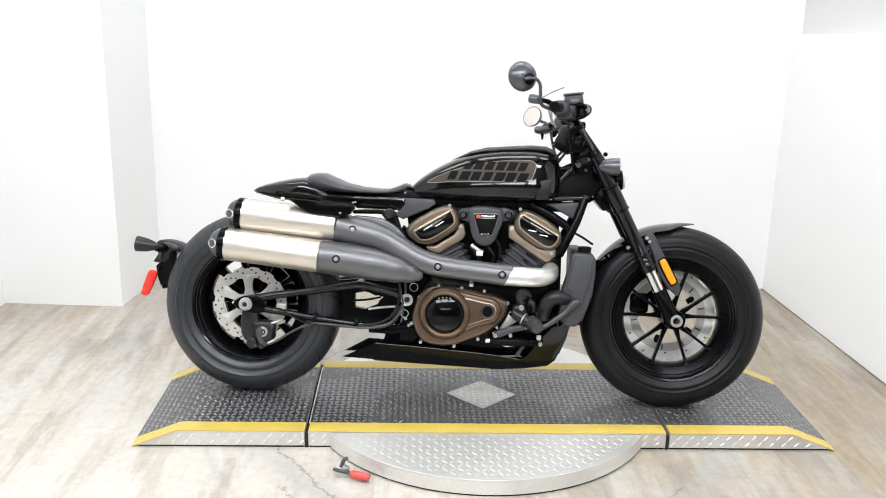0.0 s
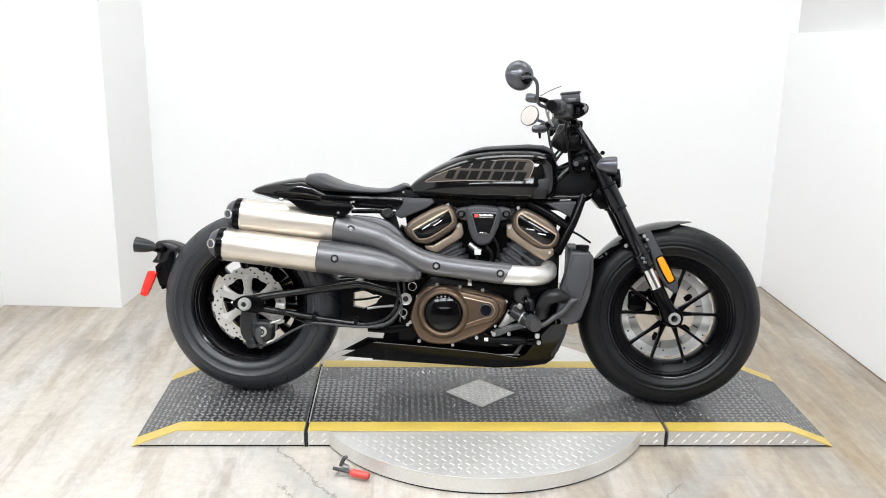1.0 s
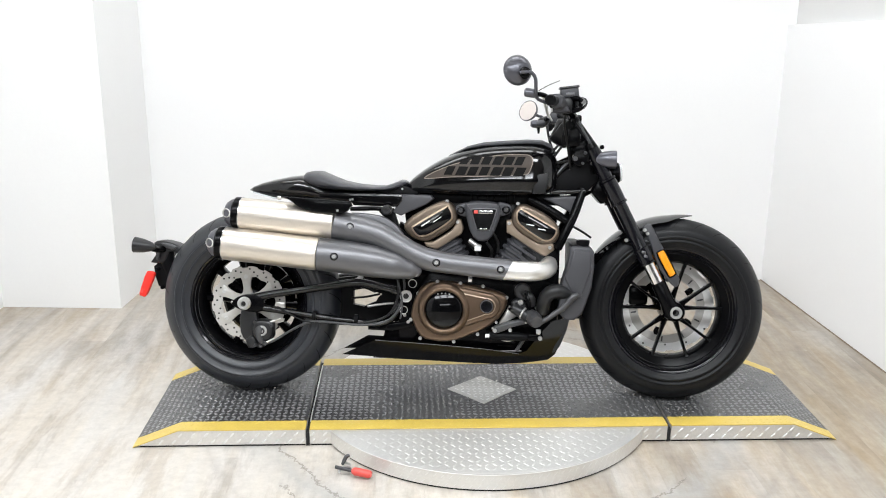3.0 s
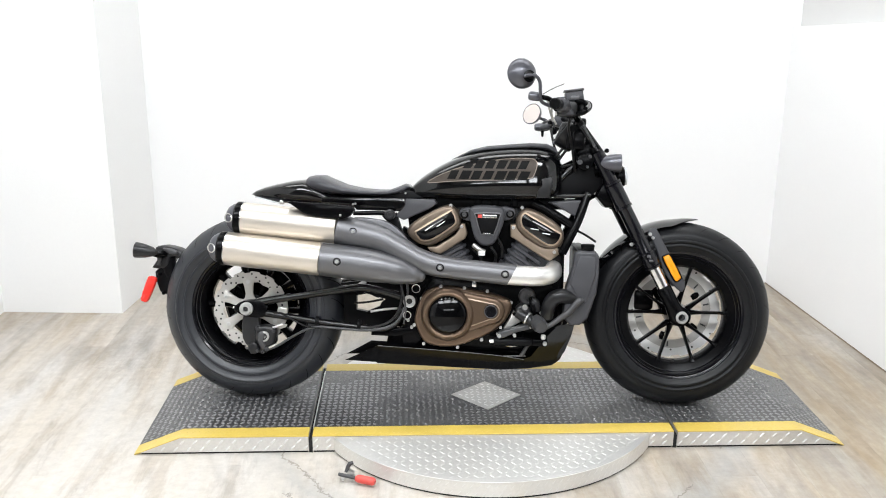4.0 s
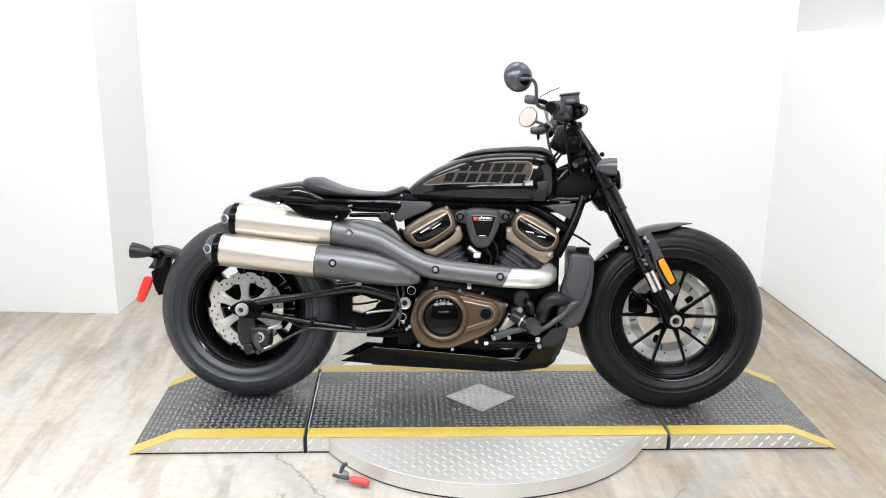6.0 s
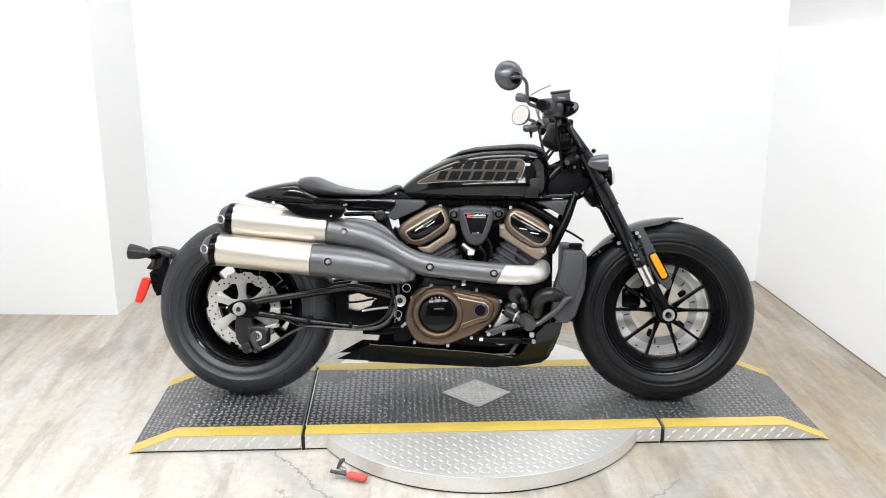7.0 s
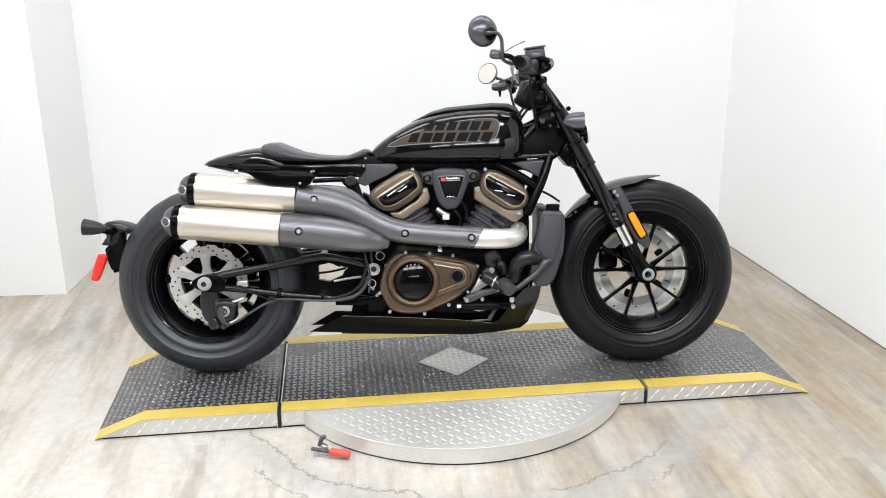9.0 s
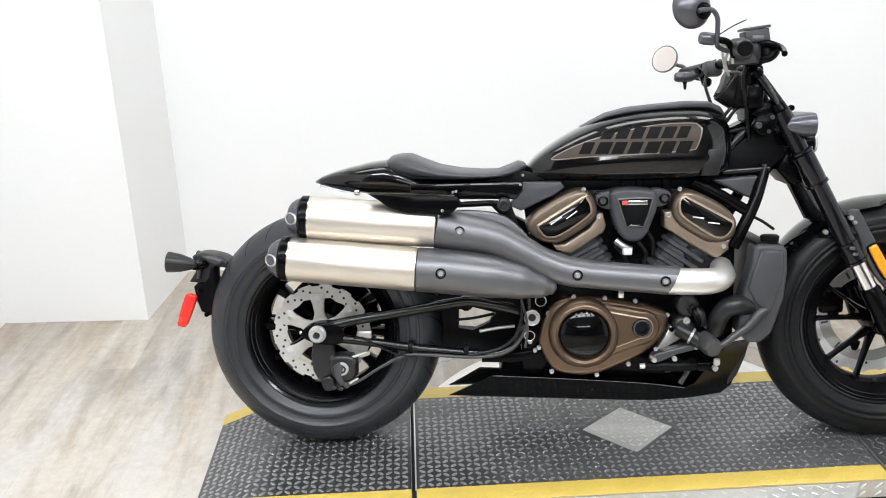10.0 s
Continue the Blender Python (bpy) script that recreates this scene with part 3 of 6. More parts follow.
deck = section(-0.611, 0.611, "black tread-plate display platform with yellow edges", "display_platform")
section(-1.205, -0.6235, "low black tread-plate ramp section with yellow edges", "platform_ramp")
section(0.6235, 1.205, "low black tread-plate ramp section with yellow edges", "platform_ramp")
for s in (-1, 1):
    # dark blocks put into the open joints as their shade
    part("joint_shade", block(s * 0.6173 - 0.0058, s * 0.6173 + 0.0058, Y0 + 0.003, Y1 - 0.003, 0.0, 0.048, 0), M_SHADE_RUBBER, deck, "dark block standing for the shade in the gap between the sections")
for s in (-1, 1):
    part("joint_strip", block(s * 0.6125 - 0.0018, s * 0.6125 + 0.0018, Y0 + 0.066, Y1 - 0.066, H - 0.004, H + 0.0042, 0.0005), M_PLATE_LUG if s < 0 else M_TREAD, deck, "bare metal edge along the joint")
rhomb = [(-0.131, 3.176), (-0.006, 3.048), (0.123, 3.167), (0.0, 3.288)]
part("diamond_inlay", prism(rhomb, H, H + 0.006), M_INLAY, deck, "bare aluminium diamond inlay")
places = []
for x, y, s in grid(-0.13, 0.13, 3.05, 3.29, 0.0215):
    if abs(x + 0.002) / 0.129 + abs(y - 3.168) / 0.12 < 0.87:
        places.append(((x, y, H + 0.006), (R2, s * R2, 0), (-s * R2, R2, 0), (0, 0, 1)))
lugs("raised_tread", places, 0.02, 0.006, 0.0013, M_PLATE_LUG, deck)


# ---- the round turntable under the platform ----
def turntable():
    ob = thing("turntable", "round aluminium tread-plate turntable under the platform", "turntable")
    R, c = 0.612, Vector((-0.006, MID, 0))
    for side in (-1, 1):
        edge = Y0 - 0.002 if side < 0 else Y1 + 0.002
        half = math.acos(abs(edge - MID) / R)
        mid = -math.pi / 2 if side < 0 else math.pi / 2
        arc = [(c.x + R * math.cos(mid + half * k / 40), c.y + R * math.sin(mid + half * k / 40)) for k in range(-40, 41)]
        part("rim", prism(arc, 0.0075, H - 0.002), M_TABLE, ob, "bare aluminium tread-plate rim")
        inner = [(c.x + (x - c.x) * 0.985, edge + (y - edge) * 0.985) for x, y in arc]
        # dark slab as the shade under the turntable's rim
        part("base_shade", prism(inner, 0.0, 0.009), M_SHADE_RUBBER, ob)
        places, dull = [], []
        for x, y, s in grid(c.x - R, c.x + R, min(edge, c.y + side * R), max(edge, c.y + side * R), 0.0245):
            if (x - c.x) ** 2 + (y - c.y) ** 2 < (R - 0.016) ** 2 and abs(y - edge) > 0.012:
                (places if s < 0 else dull).append(((x, y, H - 0.002), (R2, s * R2, 0), (-s * R2, R2, 0), (0, 0, 1)))
        for k in range(-24, 25):
            for row in (0, 1):
                a = mid + half * (k + 0.5 * row) / 25
                out = Vector((math.cos(a), math.sin(a), 0))
                tan = Vector((-math.sin(a), math.cos(a), 0))
                s = 1
                places.append((c + out * (R - 0.0005) + Vector((0, 0, 0.018 + 0.026 * row)), (tan * R2 + Vector((0, 0, s * R2))), (tan * -s * R2 + Vector((0, 0, R2))), out))
        lugs("raised_tread", places, 0.022, 0.0052, 0.0011, M_PLATE_LUG, ob)
        lugs("dull_tread", dull, 0.022, 0.0064, 0.0009, M_TABLE, ob)
        lip = [(c.x + (R + 0.0008) * math.cos(mid + half * k / 40), c.y + (R + 0.0008) * math.sin(mid + half * k / 40), H - 0.0022) for k in range(-40, 41)]
        part("rim_bead", tube(lip, 0.0014, 8, straight=True), M_PLATE_LUG, ob)
    return ob


turntable()


# ---- the red-handled locking lever beside the turntable ----
def locking_lever():
    ob = thing("locking_lever", "small locking lever with a red grip beside the turntable", "lever", pose(-0.475, 2.672, 0))
    part("bracket", plate([(-0.018, 0.0), (0.012, 0.0), (0.016, 0.03), (-0.002, 0.040), (-0.012, 0.028)], 0.018, 0.0, 0.002), M_ALU, ob)
    part("grip", tube([(0.020, -0.014, 0.02), (0.032, -0.018, 0.022), (0.07, -0.03, 0.02), (0.081, -0.034, 0.019)], [0.008, 0.0132, 0.0132, 0.009], 14), M_GRIP_RED, ob, "red vinyl grip")
    part("pin", tube([(-0.035, 0.01, 0.024), (0.02, -0.012, 0.022)], 0.006, 10), M_CAST, ob)
    part("latch", tube([(-0.012, 0.012, 0.03), (-0.002, 0.02, 0.052), (0.01, 0.022, 0.058)], [0.006, 0.007, 0.005], 10), M_CAST, ob)
    bolt(-0.022, -0.001, 0.014, 0.006, ob)


locking_lever()


# ---- the motorcycle; x runs forward from the rear axle, y to its left, z up from the tyres ----
bike = thing("motorcycle", "gloss black motorcycle with bronze engine covers, leaning slightly on the platform", "motorcycle", pose(-0.8546, 3.2469, 0.0645, -11, 0, -5.7))
FX, FZ, FR = 1.527, 0.3245, 0.328
RX, RZ, RR, RY = 0.008, 0.318, 0.328, -0.034


def tyre_profile(radius, rim, width):
    """A closed tyre section of (radius, across)."""
    h = width / 2
    outer = []
    for k in range(-9, 10):
        a = k / 9 * 1.13
        outer.append((radius - h * 0.98 * (1 - math.cos(a)) * 1.02, h * 0.98 * math.sin(a) / math.sin(1.13)))
    side = [(radius - 0.058, h * 0.985), (radius - 0.060, h * 1.02), (radius - 0.066, h * 1.025), (radius - 0.069, h * 0.99), (rim + 0.034, h * 0.955), (rim + 0.032, h * 0.985), (rim + 0.026, h * 0.985), (rim + 0.023, h * 0.93), (rim + 0.012, h * 0.90), (rim + 0.004, h * 0.83), (rim - 0.004, h * 0.7)]
    return [(r, -y) for r, y in reversed(side)] + outer + side


def wheel(name, x, z, radius, rim, width, label, rubber, y=0.0, deep=0.043):
    h = width / 2
    prof = [(rim + 0.007, -h * 0.80), (rim + 0.007, -h * 0.72), (rim - 0.006, -h * 0.68), (rim - 0.014, -h * 0.5), (rim - deep + 0.013, -h * 0.42), (rim - deep + 0.013, h * 0.42), (rim - 0.014, h * 0.5), (rim - 0.006, h * 0.68), (rim + 0.007, h * 0.72),
            (rim + 0.007, h * 0.80), (rim - 0.004, h * 0.78), (rim - 0.018, h * 0.66), (rim - deep + 0.007, h * 0.5), (rim - deep, h * 0.3), (rim - deep, -h * 0.3), (rim - deep + 0.007, -h * 0.5), (rim - 0.018, -h * 0.66), (rim - 0.004, -h * 0.78)]
    w = part(name, spin(prof, (x, y, z), segs=72, closed=True), M_RIM, bike, label)
    for s in (-1, 1):
        part("rim_lip", spin([(rim + 0.004, s * h * 0.74), (rim + 0.0095, s * h * 0.79), (rim + 0.0085, s * h * 0.84), (rim + 0.002, s * h * 0.845), (rim - 0.003, s * h * 0.80)], (x, y, z), segs=96, closed=True), M_FORK, w)
        for r0, y0 in ((rim - 0.0085, 0.755), (rim - 0.0185, 0.665)):
            part("rim_step", spin([(r0 - 0.0022, s * h * y0), (r0, s * (h * y0 + 0.0022)), (r0 + 0.0022, s * h * y0), (r0, s * (h * y0 - 0.0022))], (x, y, z), segs=96, closed=True), M_FORK, w)
    tyre = part("tyre", spin(tyre_profile(radius, rim, width), (x, y, z), segs=96, closed=False, cap=False), rubber, w, "black road tyre with shallow grooves", 50)
    return w, tyre


def grooves(tyre, x, z, radius, width, y=0.0):
    """Shallow slanted tread cuts on both shoulders, laid as thin dark strips."""
    bm = bmesh.new()
    h = width / 2

    def on(a, across):
        t = across / (h * 0.98) * math.sin(1.13)
        t = math.asin(max(-1, min(1, t)))
        r = radius - h * 0.98 * (1 - math.cos(t)) * 1.02 + 0.0006
        return (x + r * math.cos(a), y + across, z + r * math.sin(a))
    for k in range(26):
        a0 = 2 * math.pi * k / 26
        for s in (-1, 1):
            ring = []
            for q in range(7):
                u = q / 6
                ring.append((on(a0 + 0.15 * u + (0.1 if s > 0 else 0), s * h * (0.2 + 0.66 * u)), on(a0 + 0.15 * u + 0.016 * (1 - u * 0.6) + (0.1 if s > 0 else 0), s * h * (0.2 + 0.66 * u))))
            v = [(bm.verts.new(p), bm.verts.new(q)) for p, q in ring]
            for (a, b), (c, d) in zip(v, v[1:]):
                bm.faces.new((a, b, d, c))
    return tagged(part("tread_pattern", bm, M_BADGE_DARK, tyre), kind="stuff")


def sidewall_marks(tyre, x, y, z, radius, half, starts):
    """Worn raised marks on the near sidewall: plain short bars along arcs."""
    for start, count, step in starts:
        for k in range(count):
            a0 = math.radians(start + k * step)
            rows = []
            for r in (radius - 0.062, radius - 0.050):
                drop = 0.996 if r < radius - 0.06 else 0.955
                rows.append([(x + r * math.cos(a0 + q), y - half * drop - 0.0008, z + r * math.sin(a0 + q)) for q in [math.radians(step * 0.62) * i / 3 for i in range(4)]])
            bm = bmesh.new()
            v = [[bm.verts.new(c) for c in row] for row in rows]
            for i in range(3):
                bm.faces.new((v[0][i], v[0][i + 1], v[1][i + 1], v[1][i]))
            part("sidewall_mark", bm, M_GREY, tyre)


def front_wheel():
    w, tyre = wheel("front_wheel", FX, FZ, FR, 0.222, 0.152, "black cast front wheel with paired spokes", M_TYRE_FRONT, 0.0, 0.052)
    grooves(tyre, FX, FZ, FR, 0.152)
    sidewall_marks(tyre, FX, 0, FZ, FR, 0.076, ((112, 5, 2.4),))
    part("hub", spin([(0.02, -0.075), (0.036, -0.07), (0.042, -0.03), (0.042, 0.03), (0.036, 0.06), (0.02, 0.065)], (FX, 0, FZ), segs=32), M_BLACK, w)
    for k in range(5):
        for s in (-1, 1):
            a0, a1 = math.radians(18.5 + 72 * k + s * 7.5), math.radians(18.5 + 72 * k + s * 16)
            p0 = Vector((FX + 0.034 * math.cos(a0), -0.012, FZ + 0.034 * math.sin(a0)))
            p1 = Vector((FX + 0.179 * math.cos(a1), -0.022, FZ + 0.179 * math.sin(a1)))
            t = (p1 - p0).normalized()
            n = Vector((-t.z, 0, t.x))
            bm = bmesh.new()
            rings = []
            for u, hw, hd in ((0, 0.0105, 0.02), (0.35, 0.0055, 0.017), (0.8, 0.0048, 0.014), (0.95, 0.006, 0.016), (1, 0.013, 0.02)):
                c = p0.lerp(p1, u)
                rings.append([c + n * hw * a + Vector((0, 1, 0)) * hd * b for a, b in ((-1, -0.6), (-0.5, -1), (0.5, -1), (1, -0.6), (1, 0.6), (0.5, 1), (-0.5, 1), (-1, 0.6))])
            part("spoke", skin(bm, rings), M_BLACK, w)
    # the single front disc, on the far side
    d = brake_disc(w, FX, FZ, 0.058, 0.169, 0.137, 0.104, 12, 5)
    part("disc_band", spin([(0.1378, 0.055), (0.1378, 0.0605), (0.108, 0.0605), (0.107, 0.056)], (FX, 0, FZ), segs=72, closed=True), M_DISC, d, "dull grey inner band of the disc")
    for k in range(10):
        a = math.radians(12 + 36 * k)
        u, v = Vector((math.cos(a), 0, math.sin(a))), Vector((-math.sin(a), 0, math.cos(a)))
        c = Vector((FX, 0.0545, FZ)) + u * 0.123
        slot = [[c + u * p * 0.010 + v * q * 0.0028 + Vector((0, t, 0)) for p, q in ((-1, -1), (1, -1), (1, 1), (-1, 1))] for t in (0.0, 0.0015)]
        part("band_slot", skin(bmesh.new(), slot), M_CAST, d)
    bm = block(FX - 0.14, FX - 0.07, 0.045, 0.10, FZ + 0.0, FZ + 0.075, 0.012)
    part("brake_caliper", bm, M_BLACK, bike, "black front brake caliper")
    part("valve", tube([(FX - 0.01, -0.02, FZ - 0.19), (FX - 0.008, -0.03, FZ - 0.165)], 0.006, 8), M_SHADE_RUBBER, w)
    return w


def brake_disc(parent, x, z, y, outer, inner, carrier, waves, arms):
    """A drilled, wave-edged brake disc with a carrier of arms."""
    bm = bmesh.new()
    n = 240
    rings = [[], [], [], []]
    for k in range(n):
        a = 2 * math.pi * k / n
        ro = outer + (0.002 if math.sin(a * 14) > -0.35 else -0.0035)
        ri = inner + 0.002 * math.sin(a * 16)
        for ring, r, yy in zip(rings, (ri, ro, ro, ri), (y - 0.0025, y - 0.0025, y + 0.0025, y + 0.0025)):
            ring.append((x + r * math.cos(a), yy, z + r * math.sin(a)))
    d = part("brake_disc", skin(bm, rings, closed=True), M_DISC if arms == 6 else M_DISC_BRIGHT, parent, "drilled bare steel brake disc", 30)
    holes = bmesh.new()
    for k in range(waves):
        a = 2 * math.pi * k / waves
        r = inner + (outer - inner) * (0.22, 0.5, 0.78)[k % 3]
        spin([(0.0036, -0.0032), (0.0036, -0.0029)], (x + r * math.cos(a), y, z + r * math.sin(a)), segs=8, bm=holes)
    tagged(part("drilled_face", holes, M_SHADE_RUBBER, d), kind="stuff")
    for k in range(arms):
        a = math.radians(35) + 2 * math.pi * k / arms
        u, v = Vector((math.cos(a), 0, math.sin(a))), Vector((-math.sin(a), 0, math.cos(a)))
        c = Vector((x, y, z))
        wide = 0.9 if arms == 5 else 1.55
        rr = []
        for r, q in ((0.8 * carrier, 0.010), (0.9 * carrier, 0.012), (carrier, 0.012), (carrier + 0.009, 0.007)) if arms == 5 else ((0.034, 0.013), (0.34 * carrier + 0.02, 0.0085), (0.8 * carrier, 0.0105), (carrier, 0.015), (carrier + 0.006, 0.012)):
            rr.append([c + u * r + v * q * wide * m + Vector((0, s, 0)) for m, s in ((-1, -0.003), (-0.8, -0.0055), (0.8, -0.0055), (1, -0.003), (1, 0.004), (-1, 0.004))])
        part("carrier_arm", skin(bmesh.new(), rr), M_DISC if arms == 6 else M_BLACK, d)
        p = c + u * (carrier - 0.006)
        part("rivet", spin([(0.0075, 0.0), (0.0075, -0.0075), (0.005, -0.0085), (0.0035, -0.0085), (0.003, -0.006)], p, segs=14), M_BOLT if arms == 6 else M_BLACK, d)
    if arms == 6:
        part("carrier_hub", spin([(0.043, -0.004), (0.041, -0.007), (0.03, -0.007), (0.03, 0.0)], (x, y, z), segs=36), M_DISC, d)
    return d


def rear_wheel():
    w, tyre = wheel("rear_wheel", RX, RZ, RR, 0.209, 0.178, "black cast rear wheel", M_TYRE, RY)
    grooves(tyre, RX, RZ, RR, 0.178, RY)
    sidewall_marks(tyre, RX, RY, RZ, RR, 0.089, ((262, 8, 2.6), (296, 5, 2.2)))
    part("hub", spin([(0.03, -0.06), (0.05, -0.055), (0.05, 0.06), (0.09, 0.07), (0.09, 0.09), (0.03, 0.095)], (RX, RY, RZ), segs=36), M_BLACK, w)
    for k in range(5):
        for s in (-1, 1):
            a0, a1 = math.radians(50 + 72 * k + s * 11), math.radians(50 + 72 * k + s * 17)
            p0 = Vector((RX + 0.04 * math.cos(a0), RY, RZ + 0.04 * math.sin(a0)))
            p1 = Vector((RX + 0.172 * math.cos(a1), RY, RZ + 0.172 * math.sin(a1)))
            t = (p1 - p0).normalized()
            n = Vector((-t.z, 0, t.x))
            rings = []
            for u, hw, hd in ((0, 0.014, 0.03), (0.5, 0.009, 0.024), (1, 0.016, 0.03)):
                c = p0.lerp(p1, u)
                rings.append([c + n * hw * a + Vector((0, 1, 0)) * hd * b for a, b in ((-1, -0.6), (-0.5, -1), (0.5, -1), (1, -0.6), (1, 0.6), (0.5, 1), (-0.5, 1), (-1, 0.6))])
            part("spoke", skin(bmesh.new(), rings), M_BLACK, w)
    part("belt_pulley", spin([(0.03, 0.055), (0.125, 0.06), (0.138, 0.075), (0.138, 0.105), (0.03, 0.105)], (RX, RY, RZ), segs=60), M_BLACK, w, "black belt pulley")
    brake_disc(w, 0.004, 0.315, -0.092, 0.133, 0.098, 0.104, 45, 6)
    return w


front_wheel()
rear_wheel()


# ---- swingarm, rear brake, rear lights ----
def swingarm():
    for s in (-1, 1):
        y = s * 0.125
        arm = part("swingarm", tube([(0.02, y, 0.338), (0.10, y, 0.356), (0.22, y, 0.376), (0.36, y, 0.400), (0.41, y, 0.405), (0.46, y, 0.398), (0.535, y * 0.9, 0.378), (0.58, y * 0.8, 0.355)], [0.015, 0.014, 0.014, 0.014, 0.014, 0.013, 0.015, 0.02], 16), M_ARM, bike, "glossy black tubular swingarm")
        part("lower_tube", tube([(0.03, y, 0.309), (0.14, y, 0.295), (0.28, y, 0.276), (0.42, y, 0.263), (0.485, y, 0.262), (0.53, y * 0.95, 0.285), (0.555, y * 0.9, 0.335), (0.58, y * 0.8, 0.36)], [0.013, 0.0125, 0.0125, 0.0125, 0.013, 0.013, 0.013, 0.018], 16), M_ARM, arm)
        o = [(-0.05, 0.318), (-0.03, 0.342), (0.015, 0.352), (0.06, 0.345), (0.065, 0.30), (0.03, 0.29), (-0.02, 0.298)]
        part("axle_block", plate(o, y * 0.8, y * 1.12, 0.005, smooth=3), M_BLACK, arm)
        part("axle_nut", spin([(0.0235, 0), (0.0235, s * 0.010), (0.019, s * 0.014), (0.018, s * 0.020), (0.0095, s * 0.020), (0.009, s * 0.008)], (-0.002, y * 1.12, 0.322), segs=24), M_BOLT, arm, "bright steel axle nut")
        part("nut_socket", spin([(0.0088, s * 0.012), (0.0062, s * 0.0195)], (-0.002, y * 1.12, 0.322), segs=18), M_SHADE_RUBBER, arm)
        part("adjuster", tube([(-0.055, y, 0.322), (-0.02, y, 0.323)], 0.005, 10), M_CHROME, arm)
        part("pivot_brace", plate([(0.44, 0.235), (0.53, 0.232), (0.60, 0.25), (0.60, 0.27), (0.53, 0.262), (0.44, 0.25)], y * 0.7, y * 0.95, 0.004), M_BLACK, arm)
    outer = [(0.318, 0.410), (0.438, 0.425), (0.600, 0.420), (0.600, 0.300), (0.545, 0.285), (0.485, 0.236), (0.315, 0.236)]
    hole = [(0.376, 0.366), (0.413, 0.374), (0.481, 0.356), (0.466, 0.342), (0.461, 0.329), (0.415, 0.308), (0.376, 0.315)]
    rings = [[(x, y, z) for x, z in o] for o, y in ((outer, -0.02), (outer, -0.045), (hole, -0.05), (hole, -0.02))]
    part("inner_guard", skin(bmesh.new(), rings, closed=True), M_MATTE, bike, "matte black inner guard with an opening")
    part("guard_cable", tube([(0.37, -0.06, 0.340), (0.42, -0.06, 0.345), (0.475, -0.06, 0.357)], 0.004, 8), M_CABLE, bike)
    part("link_rod", tube([(0.435, -0.10, 0.317), (0.486, -0.10, 0.326), (0.53, -0.10, 0.331)], 0.0045, 10), M_BOLT, bike, "bright link rod")
    part("swingarm_bridge", tube([(0.40, -0.13, 0.40), (0.41, 0.13, 0.405)], 0.02, 14), M_BLACK, bike)
    part("shock_absorber", tube([(0.42, 0.05, 0.36), (0.56, 0.05, 0.60)], [0.028, 0.03], 16), M_MATTE, bike)


